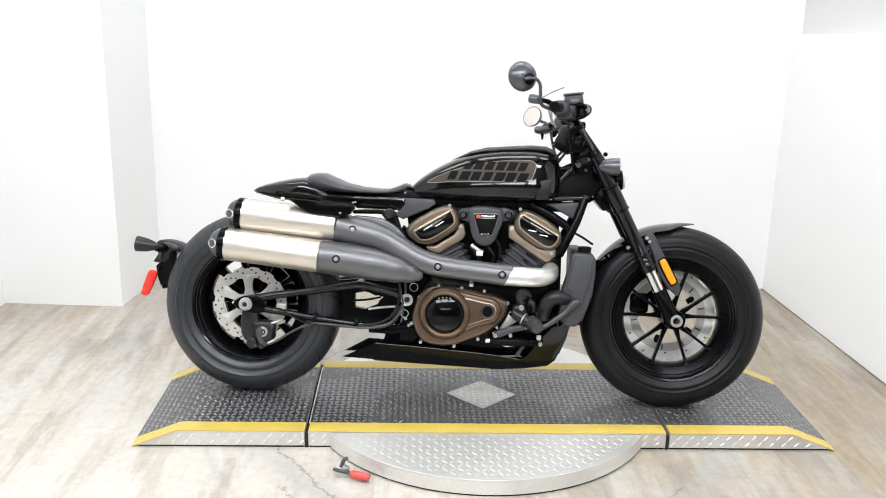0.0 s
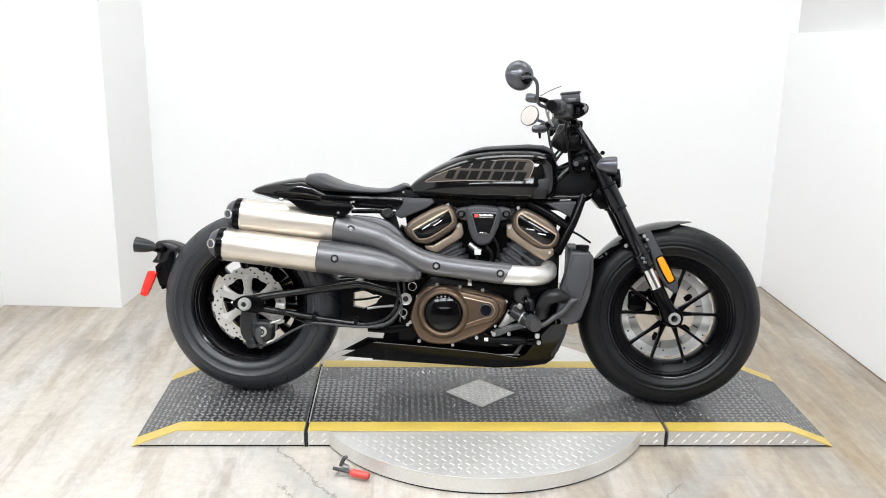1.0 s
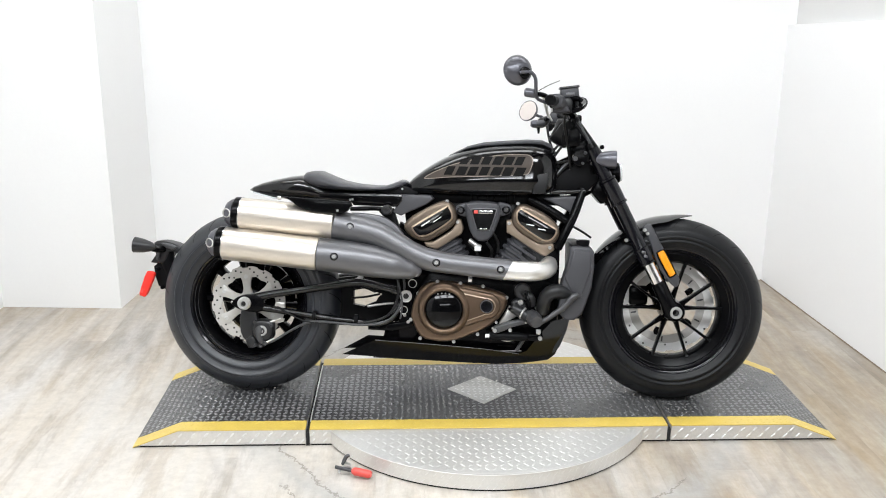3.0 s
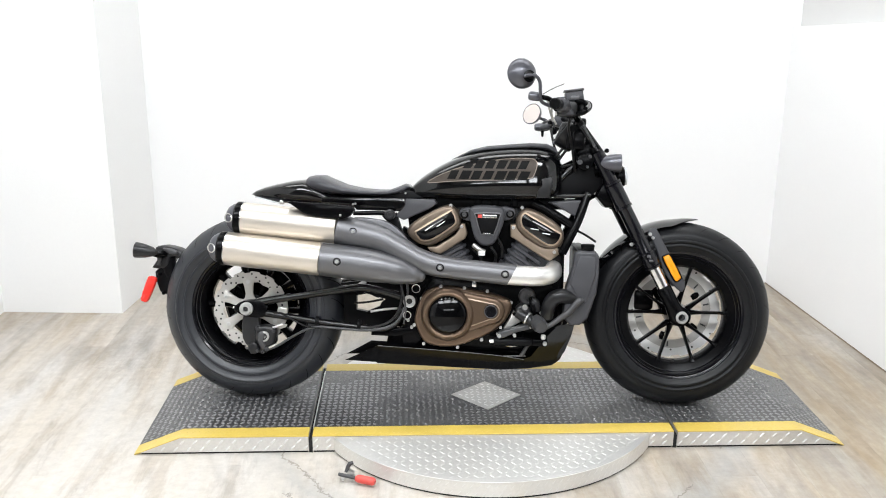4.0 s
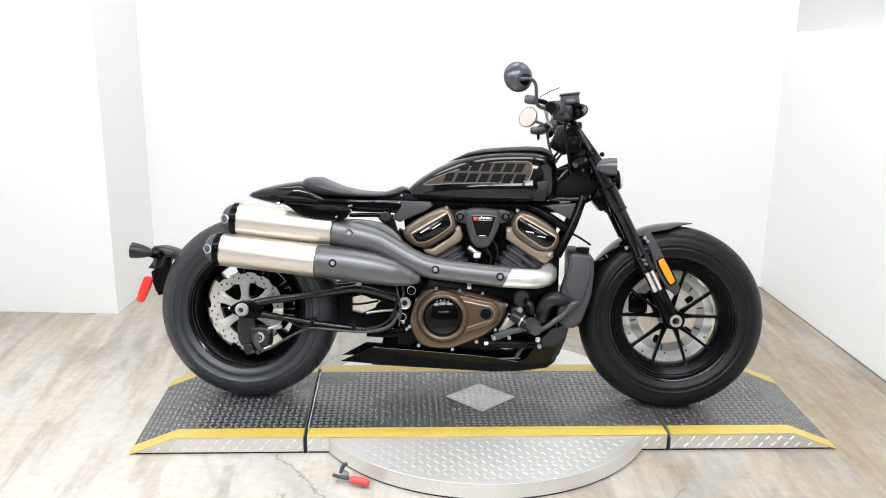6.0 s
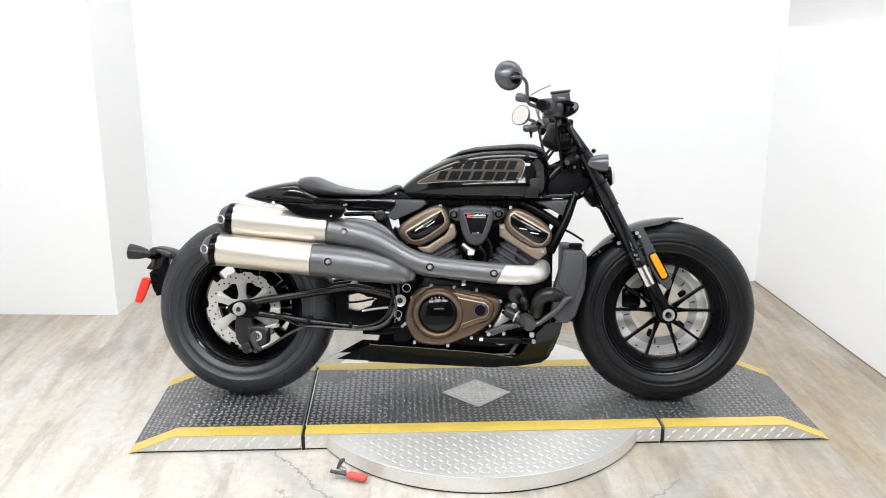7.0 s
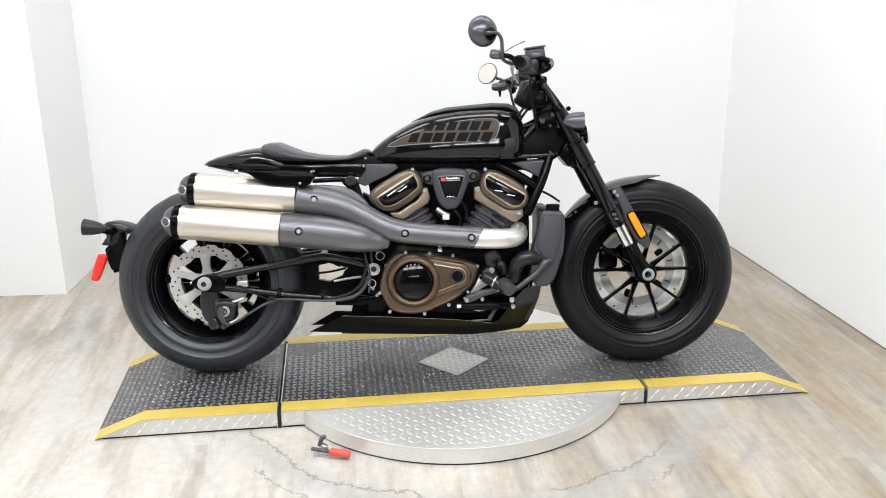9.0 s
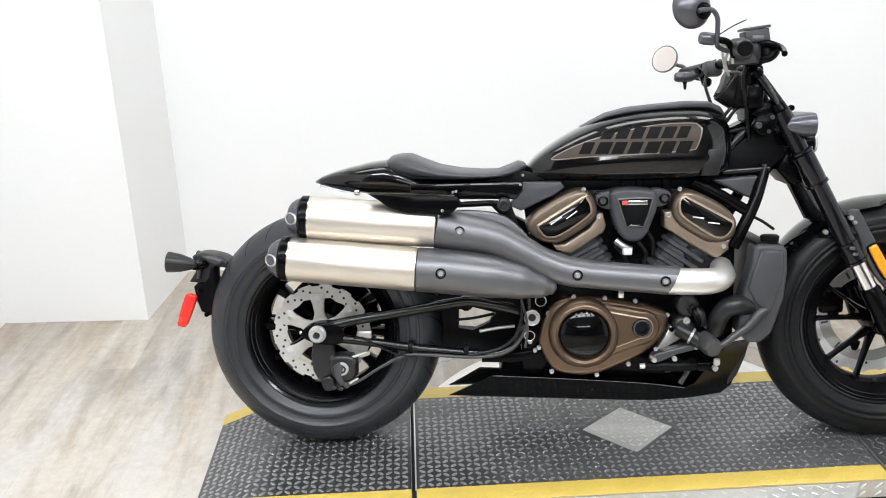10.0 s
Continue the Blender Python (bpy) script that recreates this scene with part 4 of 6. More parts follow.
def rear_brake():
    o = [(-0.025, 0.285), (0.03, 0.28), (0.035, 0.245), (0.085, 0.238), (0.095, 0.19), (0.065, 0.16), (0.045, 0.143), (0.0, 0.165), (-0.028, 0.20)]
    c = part("rear_brake_caliper", plate(o, -0.092, -0.118, 0.006, smooth=2), M_CALIPER, bike, "black rear brake caliper")
    part("piston_cap", spin([(0.019, 0.006), (0.019, -0.012), (0.016, -0.015), (0.012, -0.015), (0.012, -0.012), (0.007, -0.012), (0.006, -0.014)], (0.056, -0.131, 0.213), segs=24), M_BOLT, c, "round bright piston cap")
    part("cap_groove", spin([(0.0115, -0.012), (0.0115, -0.0156), (0.0075, -0.0156), (0.0075, -0.012)], (0.056, -0.131, 0.213), segs=24, closed=True), M_SHADE_RUBBER, c)
    body = [(0.022, 0.240), (0.05, 0.252), (0.088, 0.246), (0.096, 0.22), (0.088, 0.185), (0.066, 0.172), (0.040, 0.178), (0.022, 0.20)]
    part("caliper_body", plate(body, -0.10, -0.140, 0.012, smooth=3, rounds=4), M_CALIPER, c)
    part("brake_pad", plate([(-0.005, 0.178), (0.02, 0.190), (0.034, 0.172), (0.03, 0.150), (0.005, 0.148)], -0.10, -0.134, 0.006, smooth=2), M_CALIPER, c)
    part("caliper_bridge", plate([(0.034, 0.222), (0.052, 0.232), (0.062, 0.218), (0.056, 0.196), (0.066, 0.172), (0.052, 0.166), (0.038, 0.186)], -0.125, -0.147, 0.005, smooth=2), M_CAST, c)
    part("banjo_bolt", spin([(0.0085, 0.01), (0.0085, -0.006), (0.006, -0.009), (0.003, -0.009)], (0.068, -0.140, 0.168), segs=16), M_CAST, c)
    part("pad_spring", plate([(0.088, 0.250), (0.132, 0.254), (0.128, 0.243), (0.108, 0.236), (0.09, 0.240)], -0.104, -0.112, 0.002), M_ALU, c, "bright pad spring")
    part("bleed_nipple", tube([(0.085, -0.13, 0.243), (0.125, -0.132, 0.258)], [0.005, 0.0035], 8), M_ALU, c)
    part("pad_pin", tube([(0.06, -0.14, 0.165), (0.10, -0.138, 0.185)], 0.004, 8), M_ALU, c)
    for x, z in ((0.032, 0.16), (0.052, 0.157), (0.03, 0.243), (0.09, 0.232)):
        bolt(x, -0.135, z, 0.0062, c, M_CAST)
    hose = tube([(0.06, -0.135, 0.162), (0.10, -0.14, 0.178), (0.15, -0.142, 0.21), (0.20, -0.14, 0.238), (0.245, -0.14, 0.252), (0.32, -0.142, 0.25), (0.42, -0.142, 0.245), (0.50, -0.14, 0.258), (0.545, -0.135, 0.30), (0.565, -0.13, 0.37), (0.56, -0.125, 0.43)], 0.0045, 10, 5)
    part("brake_hose", hose, M_CAST, bike, "grey braided brake hose")
    second = tube([(0.40, -0.138, 0.250), (0.48, -0.138, 0.266), (0.525, -0.14, 0.30), (0.545, -0.138, 0.36), (0.54, -0.13, 0.44)], 0.004, 10, 5)
    part("brake_hose", second, M_HOSE, bike)
    third = tube([(0.535, -0.13, 0.43), (0.552, -0.14, 0.37), (0.560, -0.14, 0.32), (0.553, -0.135, 0.27)], 0.0032, 8, 5)
    part("wiring", third, M_CAST, bike)
    wire = tube([(0.075, -0.128, 0.29), (0.115, -0.14, 0.30), (0.16, -0.142, 0.275), (0.215, -0.142, 0.252), (0.26, -0.142, 0.25)], 0.003, 8, 5)
    part("sensor_wire", wire, M_CABLE, bike)
    part("sensor_bracket", block(0.105, 0.14, -0.14, -0.125, 0.297, 0.318, 0.003), M_ALU, bike)
    for x in (0.245, 0.395):
        part("hose_clip", spin_to([(0.018, 0), (0.018, 1)], (x - 0.006, -0.128, 0.272 if x < 0.3 else 0.262), (x + 0.006, -0.128, 0.271 if x < 0.3 else 0.262), 16), M_MATTE, bike)


def rear_lights():
    """The bracket behind the tyre, with turn signals, number plate holder and a red side reflector."""
    arm = part("tail_bracket", tube([(-0.20, 0.04, 0.26), (-0.29, 0.02, 0.35), (-0.335, 0.0, 0.42), (-0.345, 0.0, 0.48), (-0.34, 0.0, 0.50)], [0.02, 0.024, 0.026, 0.028, 0.02], 14), M_MATTE, bike, "black tail bracket behind the tyre")
    o = [(-0.385, 0.514), (-0.358, 0.523), (-0.325, 0.518), (-0.297, 0.509), (-0.282, 0.494), (-0.290, 0.480), (-0.315, 0.484), (-0.330, 0.478), (-0.335, 0.455), (-0.352, 0.44), (-0.398, 0.441), (-0.378, 0.47)]
    part("lamp_housing", plate(o, 0.045, -0.03, 0.008, smooth=2, both=True), M_HOSE, arm)
    part("housing_rib", plate([(-0.352, 0.515), (-0.318, 0.512), (-0.298, 0.502), (-0.306, 0.492), (-0.335, 0.498)], -0.028, -0.042, 0.004, smooth=2), M_CAST, arm)
    part("housing_rib", tube([(-0.366, -0.036, 0.505), (-0.362, -0.038, 0.48), (-0.368, -0.036, 0.452)], 0.006, 10), M_CAST, arm)
    part("plate_holder", plate([(-0.390, 0.425), (-0.372, 0.442), (-0.348, 0.436), (-0.325, 0.395), (-0.318, 0.352), (-0.345, 0.340), (-0.372, 0.352), (-0.384, 0.385)], 0.08, -0.02, 0.008), M_MATTE, arm)
    part("plate_lamp", spin_to([(0.006, 0), (0.014, 0.3), (0.016, 0.7), (0.012, 1)], (-0.31, -0.03, 0.362), (-0.285, -0.03, 0.352), 16), M_MATTE, arm)
    for s in (-1, 1):
        y = s * 0.12
        z = 0.0 if s < 0 else -0.035
        lamp = part("turn_signal", spin_to([(0.008, 0), (0.017, 0.2), (0.0245, 0.55), (0.027, 0.8), (0.0285, 1.0), (0.0255, 1.0), (0.0245, 0.93)], (-0.344, y, 0.507 + z), (-0.420, y, 0.5145 + z), 28), M_HOSE, arm, "black bullet turn signal")
        part("lens", spin_to([(0.0265, 0), (0.0255, 0.6), (0.016, 1.0)], (-0.414, y, 0.514 + z), (-0.4195, y, 0.5145 + z), 24), M_BADGE_DARK, lamp, "smoked lens")
        part("stalk", tube([(-0.36, y, 0.505 + z), (-0.355, y * 0.6, 0.495 + z), (-0.345, 0, 0.49)], 0.012, 12), M_BLACK, lamp)
    for s in (-1,):
        o = [(-0.394, 0.412), (-0.376, 0.408), (-0.372, 0.394), (-0.402, 0.324), (-0.418, 0.319), (-0.428, 0.331), (-0.404, 0.402)]
        part("reflector", plate(o, s * 0.045, s * 0.062, 0.004, smooth=3), M_RED, arm, "red side reflector")
    for x, z in ((-0.345, 0.352), (-0.325, 0.36), (-0.36, 0.42)):
        bolt(x, -0.05, z, 0.007, arm, M_BLACK)
    part("fender_stay", tube([(-0.30, 0.06, 0.36), (-0.19, 0.115, 0.30), (-0.06, 0.135, 0.32)], 0.012, 10), M_BLACK, arm)


offset(0.004)
swingarm()
offset(0.008, 0.0, 0.011)
rear_brake()
offset(0.015, 0.0, 0.006)
rear_lights()
offset()


# ---- exhaust ----
def muffler(x0, z0, x1, z1, y, r, label):
    """A round can with a dark end cap; (x0, z0) is the rear end of the can's steel skin."""
    a, b = Vector((x0, y, z0)), Vector((x1, y, z1))
    n = (b - a).normalized()
    can = part("muffler", spin_to([(r - 0.006, 0), (r - 0.001, 0.004), (r, 0.02), (r, 0.97), (r - 0.002, 0.992), (r - 0.008, 1.0)], a, b, 56), M_STEEL, bike, label)
    part("end_band", spin_to([(r - 0.008, 0), (r - 0.0005, 0.06), (r + 0.0015, 0.2), (r + 0.0005, 0.8), (r - 0.004, 1)], a - n * 0.001, a - n * 0.026, 48), M_BLACK, can, "black band at the muffler's end")
    cap = part("end_cap", spin_to([(r - 0.0045, 0), (r - 0.010, 0.45), (r - 0.02, 0.85), (r - 0.027, 1.0), (r - 0.033, 1.0), (r - 0.036, 0.5), (r - 0.05, 0.4)], a - n * 0.024, a - n * 0.055, 40), M_SHELL, can, "dark tapered end cap")
    part("skin_edge", spin_to([(r - 0.002, 0), (r + 0.0018, 0.2), (r + 0.0018, 0.8), (r - 0.002, 1)], a + n * 0.002, a - n * 0.0015, 48), M_CHROME, can)
    c = a - n * 0.042 + Vector((0, -(r - 0.012) * 0.84, 0.0))
    out = Vector((-0.58, -0.81, 0.05)).normalized()
    part("outlet_ring", spin_to([(0.0125, 0), (0.0165, 0.3), (0.0165, 0.8), (0.0145, 1.0), (0.0125, 0.9), (0.012, 0.2)], c - out * 0.008, c + out * 0.005, 24, 1.3), M_ALU, cap, "bright outlet ring")
    part("outlet", spin_to([(0.0125, 0), (0.012, 1)], c - out * 0.004, c + out * 0.0005, 20, 1.3), M_SHADE_RUBBER, cap)
    return can


muffler(0.008, 0.645, 0.336, 0.620, -0.197, 0.0562, "round brushed steel upper muffler")
muffler(-0.041, 0.543, 0.286, 0.513, -0.23, 0.0568, "round brushed steel lower muffler")


def exhaust():
    up = [(0.337, 0.615, 0.0525), (0.39, 0.604, 0.050), (0.475, 0.586, 0.046), (0.545, 0.553, 0.0425), (0.605, 0.521, 0.040), (0.665, 0.500, 0.0385), (0.735, 0.4895, 0.0362), (0.835, 0.480, 0.0362), (0.935, 0.4715, 0.0362)]
    bm = tube([(x, -0.2, z) for x, z, r in up], [r for x, z, r in up], 30, 7)
    for v in bm.verts:
        if v.co.x > 0.87:
            v.co.x += (v.co.z - 0.4715) * 0.42 * (v.co.x - 0.87) / 0.065
    s = part("heat_shield", bm, M_SHIELD, bike, "satin graphite heat shield over the upper pipe")
    lo = [(0.287, 0.513, 0.0565), (0.37, 0.506, 0.0575), (0.46, 0.495, 0.0555), (0.535, 0.481, 0.0475), (0.595, 0.467, 0.034), (0.628, 0.459, 0.019), (0.639, 0.456, 0.007)]
    t = part("heat_shield", tube([(x, -0.232 + max(0, x - 0.5) * 0.15, z) for x, z, r in lo], [r for x, z, r in lo], 30, 7), M_SHIELD, bike, "satin graphite heat shield over the lower pipe")
    for x, z, y, parent in ((0.396, 0.611, -0.2465, s), (0.349, 0.512, -0.288, t), (0.692, 0.4945, -0.2365, s), (0.912, 0.4765, -0.2355, s)):
        b = part("bolt_recess", spin([(0.0135, 0.004), (0.0135, -0.0015), (0.0115, -0.003), (0.0095, -0.001), (0.0095, 0.002)], (x, y, z), segs=24), M_BLACK, parent)
        bolt(x, y - 0.0005, z, 0.0075, parent)
    pipe = tube([(0.92, -0.2, 0.471), (0.97, -0.2, 0.469), (1.02, -0.197, 0.468), (1.052, -0.18, 0.469), (1.075, -0.145, 0.473), (1.082, -0.09, 0.482), (1.078, -0.04, 0.50)], [0.034, 0.034, 0.0335, 0.032, 0.031, 0.03, 0.03], 28, 7)
    part("exhaust_pipe", pipe, M_PIPE, bike, "bare steel exhaust header bend")
    part("clamp_tab", block(0.80, 0.815, -0.19, -0.17, 0.425, 0.452, 0.002), M_CHROME, bike)


exhaust()


# ---- tail, seat, side covers ----
def oval_rings(stations, flat=2.4, n=28):
    """Rings across x: stations are (x, half width, bottom, top)."""
    rings = []
    for x, w, zb, zt in stations:
        ring = []
        for k in range(n):
            a = 2 * math.pi * k / n
            c, s = math.cos(a), math.sin(a)
            ring.append((x, w * math.copysign(abs(c) ** (2 / flat), c), (zb + zt) / 2 + (zt - zb) / 2 * math.copysign(abs(s) ** (2 / flat), s)))
        rings.append(ring)
    return rings


def tail_and_seat():
    st = [(-0.016, 0.012, 0.722, 0.728), (0.005, 0.04, 0.716, 0.741), (0.04, 0.062, 0.708, 0.754), (0.085, 0.08, 0.70, 0.766), (0.14, 0.094, 0.69, 0.778), (0.185, 0.10, 0.688, 0.783), (0.23, 0.104, 0.686, 0.772), (0.28, 0.106, 0.684, 0.74), (0.36, 0.106, 0.682, 0.729), (0.46, 0.10, 0.682, 0.728), (0.545, 0.09, 0.684, 0.728)]
    cowl = part("tail_cowl", skin(bmesh.new(), oval_rings(st, 2.8)), M_GLOSS, bike, "gloss black tail cowl")
    part("tail_light", skin(bmesh.new(), [[(x, y, z + d) for y in (-w, w) for d in ((0.0, 0.006) if y < 0 else (0.006, 0.0))] for x, w, z in ((0.0, 0.034, 0.714), (0.03, 0.052, 0.708), (0.07, 0.066, 0.6995), (0.10, 0.07, 0.694))]), M_LENS, cowl, "pale tail light strip")
    part("cowl_clip", block(0.103, 0.118, -0.0925, -0.075, 0.694, 0.708, 0.003), M_CHROME, cowl)
    seat = [(0.187, 0.05, 0.755, 0.783), (0.20, 0.085, 0.748, 0.794), (0.222, 0.105, 0.738, 0.799), (0.25, 0.115, 0.730, 0.799), (0.285, 0.120, 0.7285, 0.784), (0.33, 0.122, 0.728, 0.766), (0.39, 0.12, 0.728, 0.7545), (0.45, 0.112, 0.7285, 0.7505), (0.49, 0.10, 0.729, 0.7515), (0.52, 0.09, 0.731, 0.763), (0.545, 0.08, 0.737, 0.7735), (0.56, 0.066, 0.752, 0.770), (0.566, 0.04, 0.757, 0.765)]
    pad = part("seat", skin(bmesh.new(), oval_rings(seat, 2.6, 36)), M_SEAT, bike, "black stitched vinyl solo seat", 60)
    part("seat_piping", tube([(0.228, -0.1085, 0.752), (0.262, -0.119, 0.741), (0.33, -0.1225, 0.7375), (0.42, -0.117, 0.7365), (0.50, -0.0965, 0.7385), (0.545, -0.0815, 0.748)], 0.0016, 8, 6), M_MATTE, pad)
    o = [(0.165, 0.711), (0.190, 0.696), (0.214, 0.678), (0.236, 0.669), (0.264, 0.663), (0.357, 0.656), (0.379, 0.664), (0.396, 0.685), (0.386, 0.699), (0.299, 0.705)]
    c = part("side_cover", plate(o, -0.215, -0.255, 0.003), M_BLACK, bike, "satin black cover over the muffler")
    bolt(0.35, -0.255, 0.668, 0.005, c)
    o = [(0.255, 0.724), (0.555, 0.724), (0.555, 0.70), (0.538, 0.678), (0.382, 0.68), (0.368, 0.694), (0.255, 0.699)]
    r = part("seat_rail_cover", plate(o, 0.10, -0.108, 0.006, both=True), M_GLOSS, bike)
    for x, z in ((0.37, 0.70), (0.378, 0.702), (0.555, 0.742), (0.548, 0.717)):
        bolt(x, -0.11, z, 0.0045, r)
    part("rail", tube([(0.376, -0.14, 0.669), (0.42, -0.14, 0.671), (0.47, -0.135, 0.672), (0.51, -0.13, 0.668)], [0.007, 0.008, 0.008, 0.008], 12), M_BLACK, bike)
    o = [(0.372, 0.650), (0.400, 0.656), (0.455, 0.652), (0.505, 0.640), (0.552, 0.602), (0.565, 0.575), (0.52, 0.560), (0.44, 0.585), (0.38, 0.605)]
    part("inner_shield", plate(o, -0.135, -0.150, 0.006, smooth=2), M_SHIELD, bike, "graphite inner shield behind the pipe")
    part("seat_support", plate([(0.47, 0.735), (0.55, 0.752), (0.600, 0.738), (0.612, 0.724), (0.56, 0.715), (0.46, 0.720)], 0.06, -0.075, 0.006, smooth=2, both=True), M_MATTE, bike)
    m = part("muffler_mount", spin([(0.018, 0.03), (0.018, -0.008), (0.014, -0.012), (0.008, -0.012), (0.007, -0.008)], (0.505, -0.155, 0.668), segs=24), M_CALIPER, bike)
    part("mount_arm", plate([(0.47, 0.66), (0.52, 0.672), (0.545, 0.60), (0.60, 0.56), (0.55, 0.57), (0.51, 0.62)], -0.06, -0.10, 0.006), M_MATTE, bike)
    o = [(0.535, 0.722), (0.655, 0.722), (0.665, 0.708), (0.64, 0.688), (0.55, 0.647), (0.52, 0.66), (0.545, 0.70)]
    part("frame_cover", plate(o, -0.04, -0.105, 0.006), M_PANEL, bike, "textured grey frame cover")


offset(0.004, 0.0, -0.002)
tail_and_seat()
offset()


# ---- fuel tank ----
TANK = [(0.566, 0.055, 0.727, 0.752), (0.595, 0.078, 0.726, 0.784), (0.646, 0.100, 0.725, 0.822), (0.715, 0.121, 0.724, 0.860), (0.785, 0.135, 0.723, 0.886), (0.87, 0.143, 0.723, 0.902), (0.97, 0.145, 0.724, 0.908), (1.03, 0.140, 0.727, 0.906), (1.075, 0.122, 0.735, 0.892), (1.098, 0.096, 0.748, 0.868), (1.106, 0.06, 0.77, 0.835)]
SHAPE = [(0.0, 0.0), (0.60, 0.0), (0.80, 0.02), (0.905, 0.08), (0.955, 0.15), (0.985, 0.22), (0.998, 0.27), (1.0, 0.31), (0.9935, 0.37), (0.977, 0.50), (0.958, 0.60), (0.925, 0.70), (0.88, 0.78), (0.78, 0.87), (0.60, 0.945), (0.34, 0.99), (0.0, 1.0)]
SHAPE = [(p.x, p.y) for p in curve([Vector(q) for q in SHAPE[1:-1]], 3)]
SHAPE = [(0.0, 0.0)] + SHAPE + [(0.0, 1.0)]
TANK = [(p.x, p.y, p.z, q.y) for p, q in zip(curve([Vector(s[:3]) for s in TANK], 5), curve([Vector((s[0], s[3], 0)) for s in TANK], 5))]


def tank_at(x):
    for a, b in zip(TANK, TANK[1:]):
        if a[0] <= x <= b[0]:
            u = (x - a[0]) / (b[0] - a[0])
            return tuple(p + (q - p) * u for p, q in zip(a, b))
    return TANK[-1]


def tank_side(x, z, lift=0.0):
    """A point on the right side of the tank."""
    _, w, zb, zt = tank_at(x)
    s = (z - zb) / (zt - zb)
    for (a, p), (b, q) in zip(SHAPE[1:], SHAPE[2:]):
        if p <= s <= q:
            y = a + (b - a) * (s - p) / max(q - p, 1e-6)
            return Vector((x, -y * w - lift, z + lift * 0.35))
    return Vector((x, -SHAPE[1][0] * w - lift, z))


def tank():
    rings = []
    for x, w, zb, zt in TANK:
        right = [(x, -y * w, zb + z * (zt - zb)) for y, z in SHAPE]
        left = [(x, y * w, zb + z * (zt - zb)) for y, z in reversed(SHAPE[1:-1])]
        rings.append(right + left)
    body = part("fuel_tank", skin(bmesh.new(), rings), M_GLOSS, bike, "gloss black fuel tank with an outlined badge", 50)
    ridge = [(0.715, 0.03, 0.845, 0.862), (0.745, 0.05, 0.868, 0.877), (0.785, 0.062, 0.882, 0.897), (0.84, 0.068, 0.892, 0.911), (0.915, 0.07, 0.898, 0.918), (0.995, 0.07, 0.902, 0.924), (1.05, 0.066, 0.90, 0.922), (1.08, 0.058, 0.885, 0.910), (1.10, 0.04, 0.86, 0.882)]
    part("tank_console", skin(bmesh.new(), oval_rings(ridge, 3.0)), M_PANEL, body, "grey tank-top console")
    # badge: an outline and slanted bars
    out = curve([Vector(p) for p in ((0.636, 0.777), (0.664, 0.800), (0.733, 0.829), (0.817, 0.851), (0.905, 0.866), (0.985, 0.869), (1.008, 0.863), (1.016, 0.846), (1.004, 0.808), (0.988, 0.798), (0.903, 0.792), (0.733, 0.784))], 6, True)
    inn = inset(out, 0.0028)
    bm = bmesh.new()
    rows = [[bm.verts.new(tank_side(p.x, p.y, 0.0012)) for p in row] for row in (out, inn)]
    n = len(out)
    for i in range(n):
        bm.faces.new((rows[0][i], rows[0][(i + 1) % n], rows[1][(i + 1) % n], rows[1][i]))
    badge = part("badge_outline", bm, M_BADGE, body, "thin bronze outline of the tank badge")

    fill = bmesh.new()
    cols = []
    for k in range(41):
        x = 0.6365 + (1.0155 - 0.6365) * k / 40
        zs = [a.y + (b.y - a.y) * (x - a.x) / (b.x - a.x) for a, b in zip(out, out[1:] + out[:1]) if (a.x - x) * (b.x - x) <= 0 and a.x != b.x]
        if len(zs) >= 2:
            cols.append([fill.verts.new(tank_side(x, min(zs) + (max(zs) - min(zs)) * q / 8, 0.0005)) for q in range(9)])
    for a, b in zip(cols, cols[1:]):
        for q in range(8):
            fill.faces.new((a[q], a[q + 1], b[q + 1], b[q]))
    part("badge_field", fill, M_BADGE_FILL, badge)

    def bar(x0, x1, z0, z1, lean, lift, mat, name):
        b = bmesh.new()
        cols = []
        for i in range(7):
            u = i / 6
            z = z0 + (z1 - z0) * u
            cols.append([b.verts.new(tank_side(x0 + lean * u + (x1 - x0) * k / 4, z, lift)) for k in range(5)])
        for r, s in zip(cols, cols[1:]):
            for k in range(4):
                b.faces.new((r[k], r[k + 1], s[k + 1], s[k]))
        part(name, b, mat, badge)

    rng = random.Random(3)
    for row, (x0, x1, z0, z1, count) in enumerate(((0.755, 0.985, 0.829, 0.861, 6), (0.662, 0.985, 0.791, 0.824, 8))):
        step = (x1 - x0) / count
        for k in range(count):
            a = x0 + step * k
            top = min(z1, 0.777 + 0.30 * (a - 0.636) ** 0.62 - 0.006)
            if top - z0 < 0.012:
                continue
            wide = step * (0.80 + 0.14 * rng.random())
            bar(a + 0.0018, a + wide - 0.0018, z0 + 0.0014, top - 0.0014, 0.0138, 0.0016, M_BADGE_DARK, "badge_bar")
    o = [(1.016, 0.732), (1.020, 0.778), (1.030, 0.800), (1.070, 0.806), (1.068, 0.770), (1.060, 0.733)]
    part("tank_side_panel", plate(o, -0.07, -0.139, 0.005, smooth=0), M_HOSE, bike, "textured grey panel below the tank's nose")
    for x in (0.80, 0.86, 0.93):
        part("tank_mount", block(x, x + 0.025, -0.06, 0.06, 0.695, 0.728, 0.004), M_MATTE, bike)


tank()


